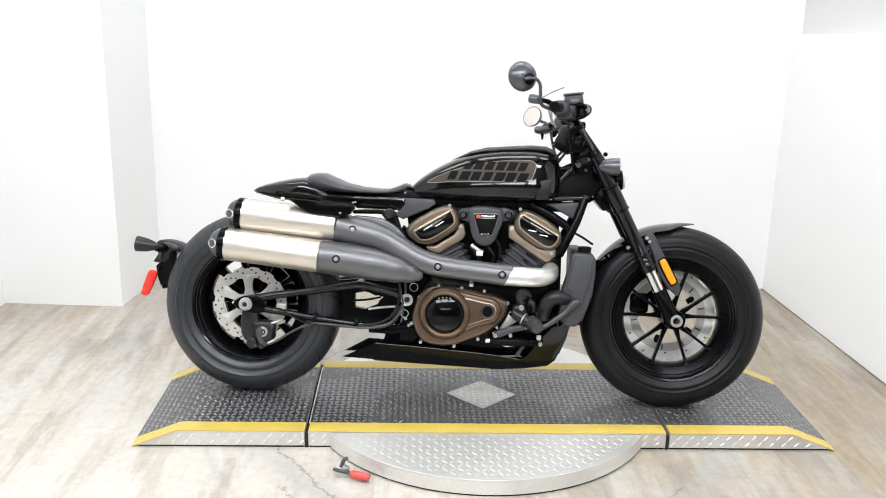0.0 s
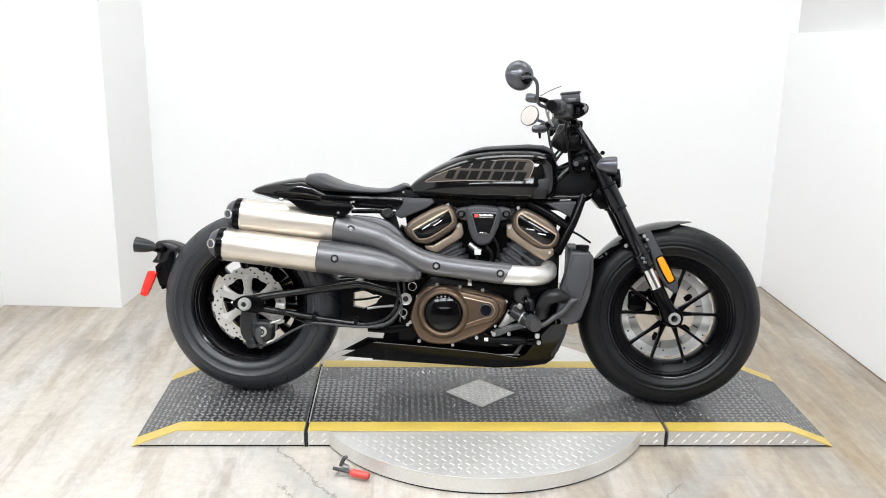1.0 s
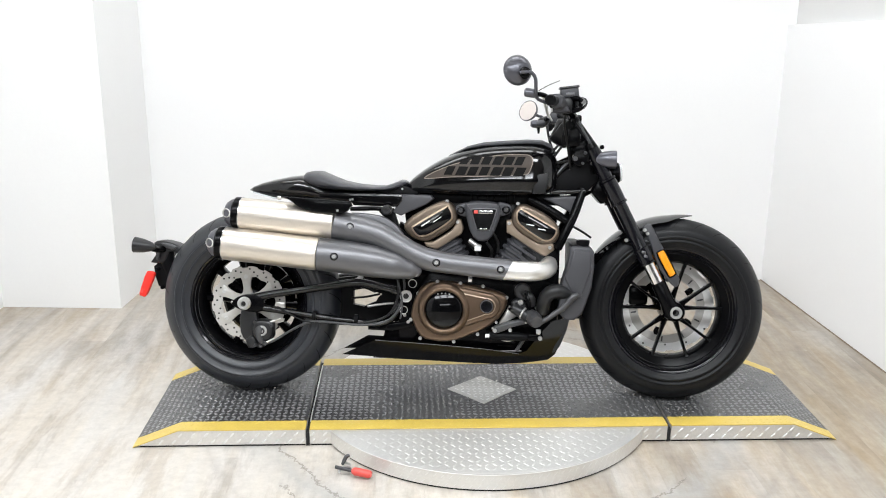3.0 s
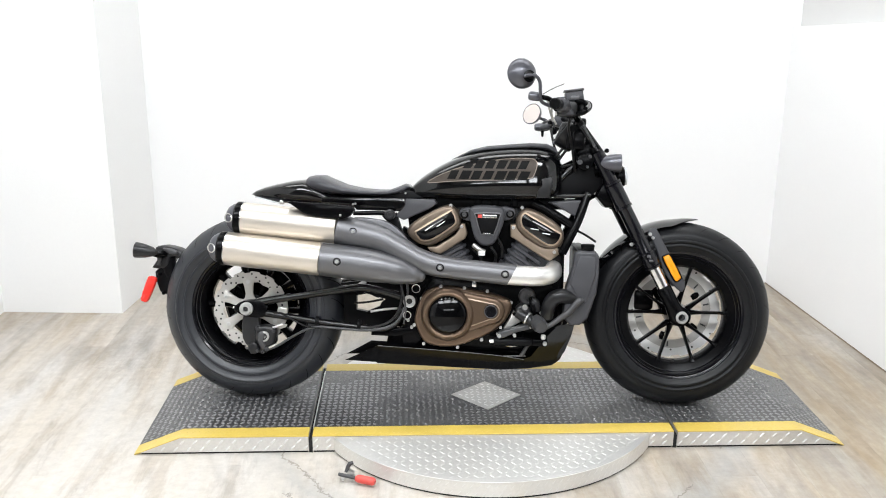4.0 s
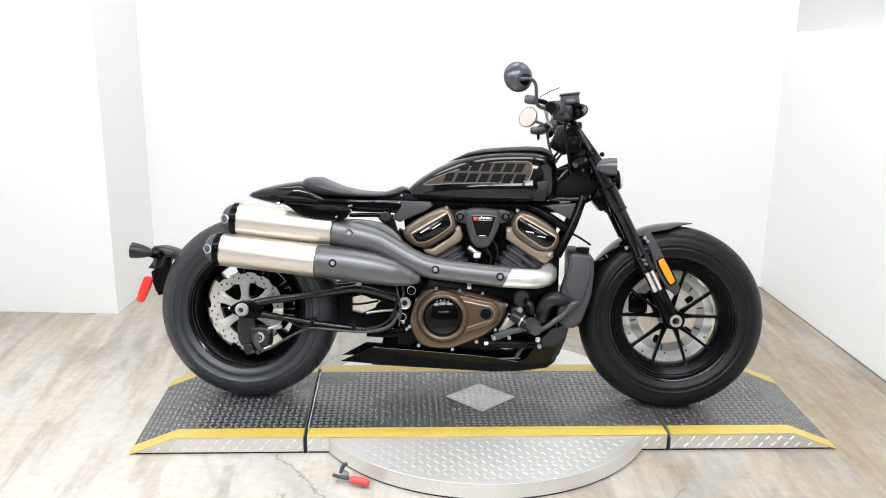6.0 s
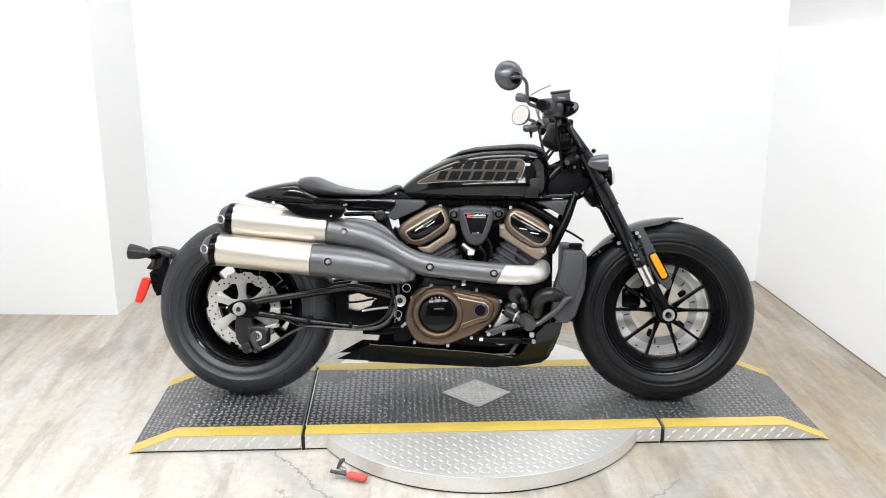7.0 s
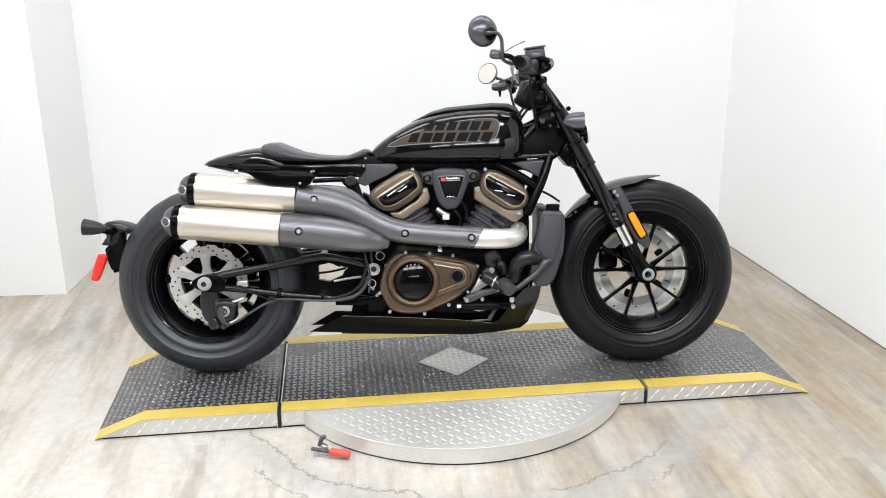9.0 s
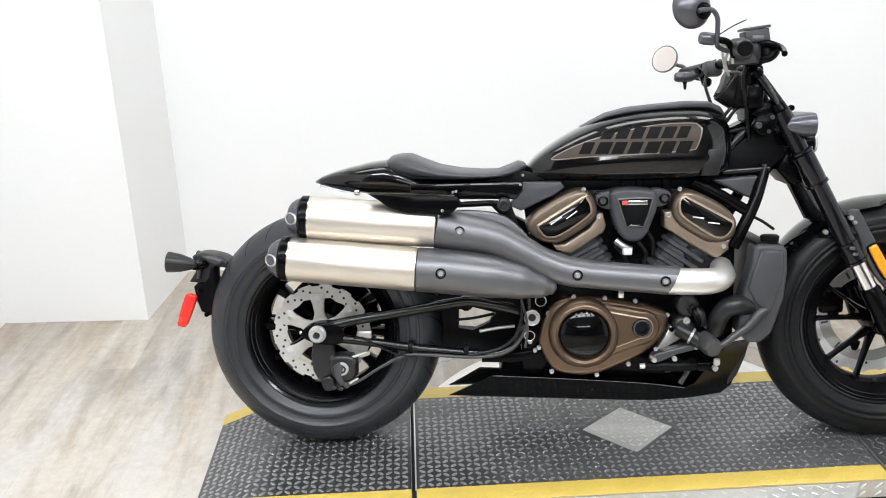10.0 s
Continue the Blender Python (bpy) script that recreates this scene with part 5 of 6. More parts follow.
# ---- engine ----
def engine():
    core = [(0.60, 0.40), (0.62, 0.22), (0.70, 0.18), (1.05, 0.19), (1.10, 0.26), (1.10, 0.42), (1.03, 0.45), (0.66, 0.45)]
    block_ = part("crankcase", plate(core, 0.105, -0.095, 0.012, both=True), M_BLACK, bike, "matte black crankcase")
    part("throttle_body", plate([(0.57, 0.60), (0.56, 0.66), (0.60, 0.71), (1.06, 0.71), (1.11, 0.64), (1.10, 0.56), (1.06, 0.44), (0.62, 0.44)], 0.07, -0.045, 0.008, both=True), M_BLACK, bike, "black intake and throttle housing")
    o = [(0.598, 0.303), (0.604, 0.272), (0.630, 0.223), (0.675, 0.204), (0.745, 0.205), (0.815, 0.231), (0.885, 0.267), (0.924, 0.311), (0.940, 0.362), (0.912, 0.383), (0.850, 0.400), (0.782, 0.411), (0.694, 0.417), (0.640, 0.401), (0.614, 0.366)]
    c = part("primary_cover", plate(o, -0.09, -0.138, 0.014, smooth=3, rounds=5), M_BRONZE, bike, "bronze cast clutch cover")
    web = []
    for k in range(-9, 10):
        a = math.radians(k * 10.2)
        web.append((0.868 + 0.047 * math.cos(a), 0.336 + 0.047 * math.sin(a)))
    for k in range(9, 28):
        a = math.radians(k * 10.0 - 2)
        web.append((0.7165 + 0.090 * math.cos(a), 0.3205 + 0.090 * math.sin(a)))
    part("cover_web", plate(web, -0.13, -0.150, 0.010, rounds=4), M_BRONZE, c)
    part("cover_ring", spin([(0.096, -0.13), (0.093, -0.148), (0.086, -0.160), (0.077, -0.165), (0.070, -0.163), (0.0655, -0.156), (0.0655, -0.14)], (0.7165, 0, 0.3205), segs=72), M_BRONZE, c, "raised bronze ring")
    part("web_groove", plate(inset([Vector(p) for p in web], 0.017), -0.145, -0.1525, 0.0035, rounds=3), M_BRONZE_EDGE, c)
    part("web_floor", plate(inset([Vector(p) for p in web], 0.021), -0.145, -0.1535, 0.001, rounds=1), M_BRONZE, c)
    part("clutch_cap", spin([(0.0655, -0.145), (0.0655, -0.157)] + [(0.0655 * (1 - q), -0.178 + 0.020 * (1 - q) ** 2) for q in (0.03, 0.12, 0.24, 0.36, 0.48, 0.6, 0.72, 0.84, 0.95)], (0.7165, 0, 0.3205), segs=64), M_DOME, c, "gloss black domed clutch cap", 60)
    # four tiny bolt heads stand in for the highlight dots on the cap's top
    for k in range(4):
        a = math.radians(72 + 13 * k)
        bolt(0.7165 + 0.0595 * math.cos(a), -0.1625, 0.3205 + 0.0595 * math.sin(a), 0.0035, c)
    part("oil_plug", spin([(0.0245, -0.14), (0.0245, -0.158), (0.021, -0.164), (0.013, -0.164), (0.012, -0.156)], (0.866, 0, 0.337), segs=32), M_FORK, c, "black threaded oil filler plug")
    part("plug_rim", spin([(0.0225, -0.160), (0.0235, -0.163), (0.0215, -0.166), (0.0195, -0.164)], (0.866, 0, 0.337), segs=28, closed=True), M_SHIELD, c)
    for x, z in ((0.598, 0.278), (0.632, 0.212), (0.752, 0.203), (0.836, 0.232), (0.936, 0.366), (0.852, 0.404), (0.772, 0.413), (0.690, 0.417), (0.622, 0.373)):
        bolt(x, -0.128, z, 0.0075, c, None, 0.009)
    for x, z, r in ((0.580, 0.362, 0.021), (0.603, 0.408, 0.015), (0.573, 0.313, 0.014)):
        part("pivot_cap", spin([(r, 0.02), (r, -0.008), (r * 0.85, -0.012), (r * 0.5, -0.012), (r * 0.42, -0.002)], (x, -0.125, z), segs=28), M_BOLT if r > 0.02 else M_BLACK, block_, "round pivot cap")
        part("pivot_rim", spin([(r * 0.98, -0.010), (r * 1.04, -0.0125), (r * 0.98, -0.0145), (r * 0.86, -0.0135)], (x, -0.125, z), segs=28, closed=True), M_BOLT, block_)
    part("pivot_socket", spin([(0.0105, -0.004), (0.0095, -0.0126)], (0.580, -0.125, 0.362), segs=20), M_SHADE_RUBBER, block_)
    part("pivot_ring", spin([(0.029, 0.02), (0.029, -0.006), (0.024, -0.010), (0.021, -0.006)], (0.580, -0.123, 0.362), segs=28), M_BLACK, block_)
    for x, z in ((0.575, 0.292), (0.568, 0.30), (0.588, 0.268)):
        bolt(x, -0.118, z, 0.007, block_)
    part("gearbox_side", plate([(0.555, 0.44), (0.55, 0.20), (0.60, 0.19), (0.63, 0.23), (0.61, 0.30), (0.62, 0.38), (0.65, 0.44)], 0.09, -0.105, 0.01), M_BLACK, bike)


def cylinder(name, outline, window, lip, axis, label, tilt=0.05):
    """A bronze rocker cover with a black window, its lower lip and the finned barrel under it."""
    h = part(name, plate(outline, -0.02, -0.118, 0.016, smooth=4, rounds=5), M_BRONZE_DARK, bike, label)
    part("window_frame", plate(window, -0.10, -0.1235, 0.004, smooth=3), M_BRONZE_EDGE, h, "machined bronze window edge")
    edge = inset(curve([Vector(p) for p in window], 3, True), 0.0062)
    mid = sum(edge, Vector((0, 0))) / len(edge)
    rings = [[(p.x, -0.11, p.y) for p in edge]]
    for q in (0.0, 0.18, 0.36, 0.54, 0.72, 0.88):
        rings.append([(mid.x + (p.x - mid.x) * (1 - q), -0.1235 - 0.0075 * (1 - (1 - q) ** 2), mid.y + (p.y - mid.y) * (1 - q)) for p in edge])
    pane = part("window", skin(bmesh.new(), rings), M_GLOSS, h, "domed gloss black window", 60)
    lx = [p.x for p in edge]
    # two bright bars modelled on the pane as lamp reflections
    for q in (0.32, 0.62):
        x = min(lx) + (max(lx) - min(lx)) * q
        part("window_glint", tube([(x - 0.012, -0.1305, mid.y + (q - 0.5) * tilt - 0.004), (x + 0.016, -0.1312, mid.y + (q - 0.5) * tilt + 0.004 + 0.012 * (1 if tilt > 0 else -1))], 0.0018, 8), M_BOLT, pane)
    part("lower_lip", plate(lip, -0.02, -0.104, 0.006, smooth=0), M_BRONZE_PALE, h, "pale bronze lower lip")
    (x0, z0), (x1, z1) = axis
    d = Vector((x1 - x0, 0, z1 - z0)).normalized()
    n = Vector((d.z, 0, -d.x))
    length = math.hypot(x1 - x0, z1 - z0)
    rings = []
    for k in range(int(length / 0.0062)):
        wide, deep = (0.066, 0.094) if (k // 2) % 2 == 0 else (0.058, 0.086)
        c = Vector((x0, 0, z0)) + d * (0.0062 * (k + (0.45 if k % 2 else 0)))
        rings.append([c + n * wide * q + Vector((0, deep * t, 0)) for q, t in ((-1, -0.8), (-0.8, -1), (0.8, -1), (1, -0.8), (1, 0.8), (0.8, 1), (-0.8, 1), (-1, 0.8))])
    barrel = skin(bmesh.new(), rings)
    part("barrel", barrel, M_GREY, h, "dark grey finned cylinder barrel")
    return h


def cylinders():
    r = cylinder("rear_rocker_cover", [(0.566, 0.603), (0.587, 0.639), (0.647, 0.677), (0.687, 0.696), (0.716, 0.701), (0.738, 0.687), (0.752, 0.660), (0.753, 0.636), (0.737, 0.610), (0.669, 0.565), (0.632, 0.557), (0.597, 0.569)],
                 [(0.594, 0.605), (0.609, 0.619), (0.713, 0.682), (0.728, 0.680), (0.740, 0.653), (0.731, 0.628), (0.661, 0.580), (0.621, 0.573), (0.603, 0.587)],
                 [(0.756, 0.638), (0.769, 0.636), (0.778, 0.602), (0.771, 0.584), (0.685, 0.528), (0.647, 0.538), (0.637, 0.552), (0.670, 0.555), (0.734, 0.596), (0.747, 0.616)], ((0.70, 0.555), (0.775, 0.42)), "bronze rear rocker cover with a black window")
    f = cylinder("front_rocker_cover", [(0.948, 0.658), (0.962, 0.683), (0.983, 0.695), (1.020, 0.686), (1.079, 0.653), (1.108, 0.623), (1.115, 0.596), (1.101, 0.563), (1.049, 0.556), (0.996, 0.582), (0.963, 0.607), (0.948, 0.631)],
                 [(0.963, 0.670), (0.978, 0.682), (0.995, 0.674), (1.092, 0.620), (1.106, 0.609), (1.103, 0.590), (1.086, 0.570), (1.061, 0.567), (1.032, 0.581), (0.976, 0.620), (0.962, 0.643)],
                 [(0.928, 0.636), (0.947, 0.640), (0.957, 0.619), (0.974, 0.602), (1.040, 0.559), (1.095, 0.560), (1.100, 0.536), (1.070, 0.512), (1.056, 0.515), (0.929, 0.595)], ((1.005, 0.555), (0.915, 0.42)), "bronze front rocker cover with a black window", -0.05)
    for x, z, h in ((0.718, 0.700, r), (0.757, 0.627, r), (0.578, 0.606, r), (0.938, 0.627, f), (0.967, 0.697, f), (1.083, 0.544, f)):
        bolt(x, -0.106, z, 0.0075, h, None, 0.010)
    # the black cover between the cylinders, with its two ears
    o = [(0.783, 0.680), (0.790, 0.696), (0.821, 0.703), (0.883, 0.700), (0.904, 0.689), (0.907, 0.656), (0.890, 0.604), (0.875, 0.575), (0.856, 0.563), (0.829, 0.565), (0.809, 0.583), (0.795, 0.617)]
    b = part("intake_cover", plate(o, -0.03, -0.136, 0.012, smooth=3, rounds=4), M_GREY, bike, "dark grey shield-shaped intake cover")
    o = [(0.808, 0.678), (0.886, 0.680), (0.892, 0.664), (0.874, 0.606), (0.866, 0.601), (0.831, 0.601), (0.822, 0.608), (0.805, 0.664)]
    part("cover_frame", plate(o, -0.13, -0.1395, 0.0025, smooth=2), M_SHIELD, b)
    part("cover_inlay", plate(inset(curve([Vector(p) for p in o], 2, True), 0.004), -0.13, -0.1405, 0.0012), M_MATTE, b)
    part("cover_label", block(0.830, 0.880, -0.1418, -0.1395, 0.6605, 0.672, 0.0005), M_CHROME, b, "pale label bar")
    part("cover_label", block(0.814, 0.8285, -0.1418, -0.1395, 0.6605, 0.672, 0.0005), M_GRIP_RED, b, "red label bar")
    part("cover_label", block(0.833, 0.860, -0.1415, -0.1395, 0.606, 0.6085, 0.0003), M_CHROME, b)
    for x, z, t in ((0.767, 0.670, 1), (0.926, 0.675, -1)):
        o = [(x - t * 0.018, z + 0.010), (x - t * 0.006, z + 0.020), (x + t * 0.030, z + 0.024), (x + t * 0.034, z - 0.020), (x + t * 0.006, z - 0.022), (x - t * 0.014, z - 0.010)]
        ear = part("ear", plate(o, -0.07, -0.118, 0.006, smooth=2), M_GREY, b, "dark grey mounting ear")
        part("ear_washer", spin([(0.014, 0.004), (0.014, -0.004), (0.010, -0.006)], (x, -0.118, z), segs=24), M_BLACK, ear)
        bolt(x, -0.123, z, 0.0085, ear, M_CAST)
    part("connector", block(0.818, 0.842, -0.14, -0.11, 0.528, 0.546, 0.004), M_WHITE, bike, "white plastic connector")
    part("sensor", tube([(0.80, -0.12, 0.565), (0.82, -0.125, 0.55), (0.84, -0.12, 0.54)], 0.009, 12), M_ALU, bike)
    for k, (a, b_) in enumerate((((0.86, -0.12, 0.56), (0.875, -0.11, 0.50)), ((0.80, -0.11, 0.55), (0.83, -0.11, 0.49)), ((0.875, -0.1, 0.60), (0.90, -0.1, 0.52)))):
        part("wiring", tube([a, ((a[0] + b_[0]) / 2 + 0.012, a[1], (a[2] + b_[2]) / 2), b_], 0.0055, 10), M_CABLE, bike)


engine()
cylinders()


# ---- radiator, belly pan, foot controls ----
def lower_front():
    o = [(1.150, 0.546), (1.160, 0.556), (1.222, 0.553), (1.234, 0.537), (1.236, 0.484), (1.229, 0.410), (1.200, 0.320), (1.173, 0.296), (1.140, 0.296), (1.114, 0.322), (1.124, 0.423), (1.146, 0.500)]
    r = part("coolant_tank", plate(o, -0.09, -0.160, 0.012, rounds=4), M_GREY, bike, "textured dark grey coolant tank")
    part("tank_facet", plate([(1.164, 0.542), (1.222, 0.540), (1.224, 0.470), (1.192, 0.372), (1.156, 0.400), (1.135, 0.442)], -0.148, -0.1665, 0.008, rounds=3), M_GREY, r)
    part("filler_cap", spin([(0.022, 0.548), (0.023, 0.566), (0.024, 0.567), (0.024, 0.573), (0.020, 0.576)], (1.196, -0.125, 0), axis="z", segs=24), M_MATTE, r, "black filler cap")
    core = part("radiator", block(1.155, 1.20, -0.15, 0.15, 0.30, 0.56, 0.01), M_MATTE, bike, "black radiator")
    fins = bmesh.new()
    for k in range(20):
        block(1.198, 1.203, -0.145, 0.145, 0.31 + k * 0.012, 0.3135 + k * 0.012, 0, fins)
    part("fins", fins, M_BLACK, core)
    hose = tube([(1.062, -0.12, 0.318), (1.067, -0.14, 0.358), (1.084, -0.152, 0.388), (1.112, -0.155, 0.397), (1.145, -0.14, 0.388)], [0.022, 0.025, 0.026, 0.026, 0.025], 20, 6)
    part("coolant_hose", hose, M_HOSE, bike, "black rubber coolant hose")
    part("pedal_arm", tube([(1.055, -0.185, 0.293), (1.075, -0.18, 0.301), (1.10, -0.178, 0.320), (1.134, -0.178, 0.346), (1.163, -0.178, 0.380), (1.182, -0.178, 0.389)], [0.010, 0.009, 0.010, 0.011, 0.012, 0.007], 12, 6), M_CAST, bike, "grey brake pedal arm")
    part("water_pump", spin([(0.03, -0.08), (0.03, -0.115), (0.024, -0.122), (0.010, -0.122), (0.009, -0.115)], (0.992, 0, 0.386), segs=28), M_CAST, bike, "black water pump")
    part("pump_pipe", tube([(1.0, -0.12, 0.38), (1.02, -0.135, 0.37), (1.025, -0.13, 0.34)], 0.014, 14), M_HOSE, bike)
    belly = [(0.353, 0.146), (0.39, 0.163), (0.471, 0.201), (0.551, 0.199), (0.72, 0.19), (0.886, 0.179), (0.985, 0.167), (1.01, 0.178), (1.066, 0.252), (1.10, 0.288), (1.158, 0.300), (1.157, 0.285), (1.145, 0.236), (1.113, 0.162), (1.086, 0.141), (1.0, 0.127), (0.903, 0.120), (0.727, 0.124), (0.55, 0.134)]
    p = part("belly_pan", plate([(0.46, 0.140), (0.46, 0.128), (0.727, 0.122), (0.903, 0.118), (1.086, 0.140), (1.115, 0.165), (1.148, 0.24), (1.13, 0.24), (1.09, 0.165), (1.06, 0.15)], 0.088, -0.088, 0.003), M_GLOSS, bike, "gloss black belly pan")
    near = [[(x, d - (0.130 if i < 11 else 0.096), z) for i, (x, z) in enumerate(belly)] for d in (0.0, 0.006)]
    part("side_panel", skin(bmesh.new(), near), M_BELLY, p)
    part("side_panel", plate([(0.60, 0.19), (0.985, 0.167), (1.066, 0.252), (1.158, 0.300), (1.145, 0.236), (1.113, 0.162), (1.0, 0.127), (0.727, 0.124), (0.60, 0.132)], 0.096, 0.102, 0.001), M_BELLY, p)
    part("inner_blade", plate([(0.350, 0.157), (0.438, 0.207), (0.516, 0.204), (0.62, 0.196), (0.62, 0.17), (0.44, 0.16)], -0.066, -0.074, 0.002), M_BELLY, p)
    part("belly_edge", tube([(0.472, -0.1305, 0.200), (0.60, -0.1305, 0.195), (0.75, -0.1305, 0.187), (0.886, -0.1305, 0.178), (0.985, -0.1305, 0.166)], 0.0008, 8), M_SHIELD, p)
    for x, z in ((0.43, 0.150), (0.69, 0.156), (1.13, 0.255)):
        bolt(x, -0.112, z, 0.0055, p, M_BLACK, 0.003)
    sump = [(0.49, 0.190), (0.50, 0.226), (0.60, 0.25), (0.98, 0.24), (1.03, 0.17), (0.62, 0.165)]
    part("sump", plate(sump, 0.07, -0.085, 0.008), M_BLACK, bike, "black engine sump above the belly pan")
    # right foot controls
    f = part("foot_control", plate([(0.888, 0.250), (0.893, 0.264), (0.907, 0.271), (0.976, 0.291), (1.004, 0.298), (1.006, 0.280), (0.956, 0.266), (0.912, 0.246), (0.898, 0.243)], -0.13, -0.165, 0.005, rounds=4), M_CAST, bike, "grey cast foot control bracket")
    part("foot_peg", spin_to([(0.016, 0), (0.0245, 0.12), (0.026, 0.45), (0.0255, 0.85), (0.021, 1)], (1.020, -0.16, 0.312), (1.040, -0.222, 0.296), 8), M_CAST, f, "grey faceted foot peg")
    part("peg_bolt", spin_to([(0.008, 0), (0.0085, 0.8), (0.006, 1)], (1.046, -0.225, 0.272), (1.046, -0.225, 0.256), 12), M_BOLT, f)
    part("peg_neck", tube([(0.962, -0.15, 0.334), (0.980, -0.16, 0.324), (1.005, -0.17, 0.309), (1.02, -0.175, 0.300)], [0.020, 0.020, 0.019, 0.019], 18), M_HOSE, f)
    part("neck_ring", spin_to([(0.0195, 0), (0.0225, 0.2), (0.0225, 0.8), (0.0195, 1)], (0.990, -0.163, 0.3185), (0.996, -0.165, 0.3155), 22), M_BOLT, f, "bright clamp ring")
    part("pump_lobe", plate([(0.951, 0.344), (0.972, 0.362), (0.998, 0.352), (1.016, 0.318), (0.992, 0.286), (0.965, 0.310)], -0.09, -0.135, 0.012, smooth=3), M_HOSE, bike, "dark cast pump body")
    part("pump_fitting", tube([(1.005, -0.13, 0.384), (1.012, -0.14, 0.362), (1.014, -0.14, 0.335)], [0.009, 0.011, 0.008], 14), M_BLACK, bike)
    bolt(0.985, -0.138, 0.352, 0.010, bike, M_ALU)
    part("master_cylinder", tube([(0.878, -0.14, 0.230), (0.90, -0.14, 0.230), (0.97, -0.14, 0.230), (1.012, -0.14, 0.229)], [0.012, 0.0155, 0.0155, 0.012], 16), M_MATTE, f)
    part("push_rod", tube([(0.864, -0.14, 0.229), (0.878, -0.14, 0.230)], 0.0075, 8), M_BOLT, f)
    part("link_block", block(1.012, 1.065, -0.15, -0.125, 0.217, 0.242, 0.005), M_BLACK, f)
    for x, z, q in ((0.897, 0.254, 0.0085), (0.950, 0.257, 0.008), (1.004, 0.286, 0.005), (1.055, 0.231, 0.0095), (0.901, 0.283, 0.006), (0.889, 0.262, 0.004)):
        bolt(x, -0.166, z, q, f, None, 0.008)
    b = part("bracket_plate", plate([(0.946, 0.336), (0.960, 0.322), (0.975, 0.300), (0.945, 0.282), (0.921, 0.266), (0.911, 0.273), (0.928, 0.302)], -0.09, -0.127, 0.004), M_ALU, bike, "bare aluminium bracket")
    bolt(0.948, -0.128, 0.326, 0.006, b, M_BLACK)
    part("bracket_web", plate([(0.905, 0.218), (0.95, 0.216), (0.965, 0.210), (0.94, 0.205), (0.915, 0.211)], -0.09, -0.12, 0.003), M_ALU, bike)
    part("stay", tube([(0.975, -0.12, 0.175), (0.992, -0.12, 0.205), (1.005, -0.12, 0.225)], 0.007, 10), M_CAST, bike)
    for x, z in ((1.040, 0.330), (1.066, 0.321), (1.050, 0.315)):
        bolt(x, -0.115, z, 0.006, bike, M_BOLT)
    part("connector_pin", tube([(1.048, -0.115, 0.312), (1.056, -0.115, 0.300), (1.060, -0.115, 0.285)], 0.006, 10), M_BLACK, bike)
    part("front_panel", plate([(1.092, 0.276), (1.160, 0.288), (1.150, 0.245), (1.128, 0.190), (1.105, 0.165), (1.092, 0.20)], -0.085, -0.1005, 0.003), M_HOSE, bike, "satin black panel ahead of the crankcase")
    part("engine_front", block(0.98, 1.12, -0.09, 0.10, 0.17, 0.55, 0.015), M_BLACK, bike)


lower_front()


# ---- frame and front end ----
def frame_tubes():
    for s in (-1, 1):
        f = part("frame_tube", tube([(1.195, s * 0.06, 0.75), (1.165, s * 0.09, 0.66), (1.13, s * 0.10, 0.585), (1.11, s * 0.10, 0.54)], [0.017, 0.016, 0.016, 0.015], 16), M_BLACK, bike, "satin black frame down tube")
        part("upper_tube", tube([(1.005, s * 0.085, 0.715), (1.075, s * 0.09, 0.678), (1.15, s * 0.09, 0.632)], 0.015, 14), M_BLACK, f)
        part("head_tube", tube([(1.06, s * 0.05, 0.775), (1.12, s * 0.04, 0.815), (1.18, s * 0.03, 0.845)], 0.016, 14), M_BLACK, f)
        o = [(1.075, 0.735), (1.095, 0.79), (1.15, 0.83), (1.205, 0.87), (1.245, 0.84), (1.25, 0.78), (1.205, 0.735)]
        part("head_cover", plate(o, s * 0.02, s * 0.06, 0.006), M_MATTE, f, "matte black steering head cover")
        part("cover_tube", tube([(1.085, s * 0.07, 0.737), (1.15, s * 0.07, 0.741), (1.205, s * 0.07, 0.744)], 0.009, 12), M_ARM, f)
        part("cover_tube", tube([(1.082, s * 0.062, 0.775), (1.115, s * 0.06, 0.815), (1.15, s * 0.055, 0.848)], 0.011, 12), M_ARM, f)
        o = [(1.066, 0.718), (1.180, 0.727), (1.184, 0.716), (1.168, 0.672), (1.158, 0.666), (1.116, 0.688), (1.070, 0.708)]
        part("air_duct", plate(o, s * 0.03, s * 0.08, 0.006, smooth=2), M_PANEL, f, "textured grey air duct")
    part("steering_head", tube([(1.13, 0, 0.86), (1.20, 0, 0.72)], 0.034, 24), M_BLACK, bike)
    part("spine", block(0.60, 1.12, -0.05, 0.05, 0.69, 0.73, 0.008), M_MATTE, bike)
    part("cable", tube([(1.15, -0.09, 0.625), (1.19, -0.07, 0.605), (1.232, -0.03, 0.578)], 0.004, 8), M_CABLE, bike)


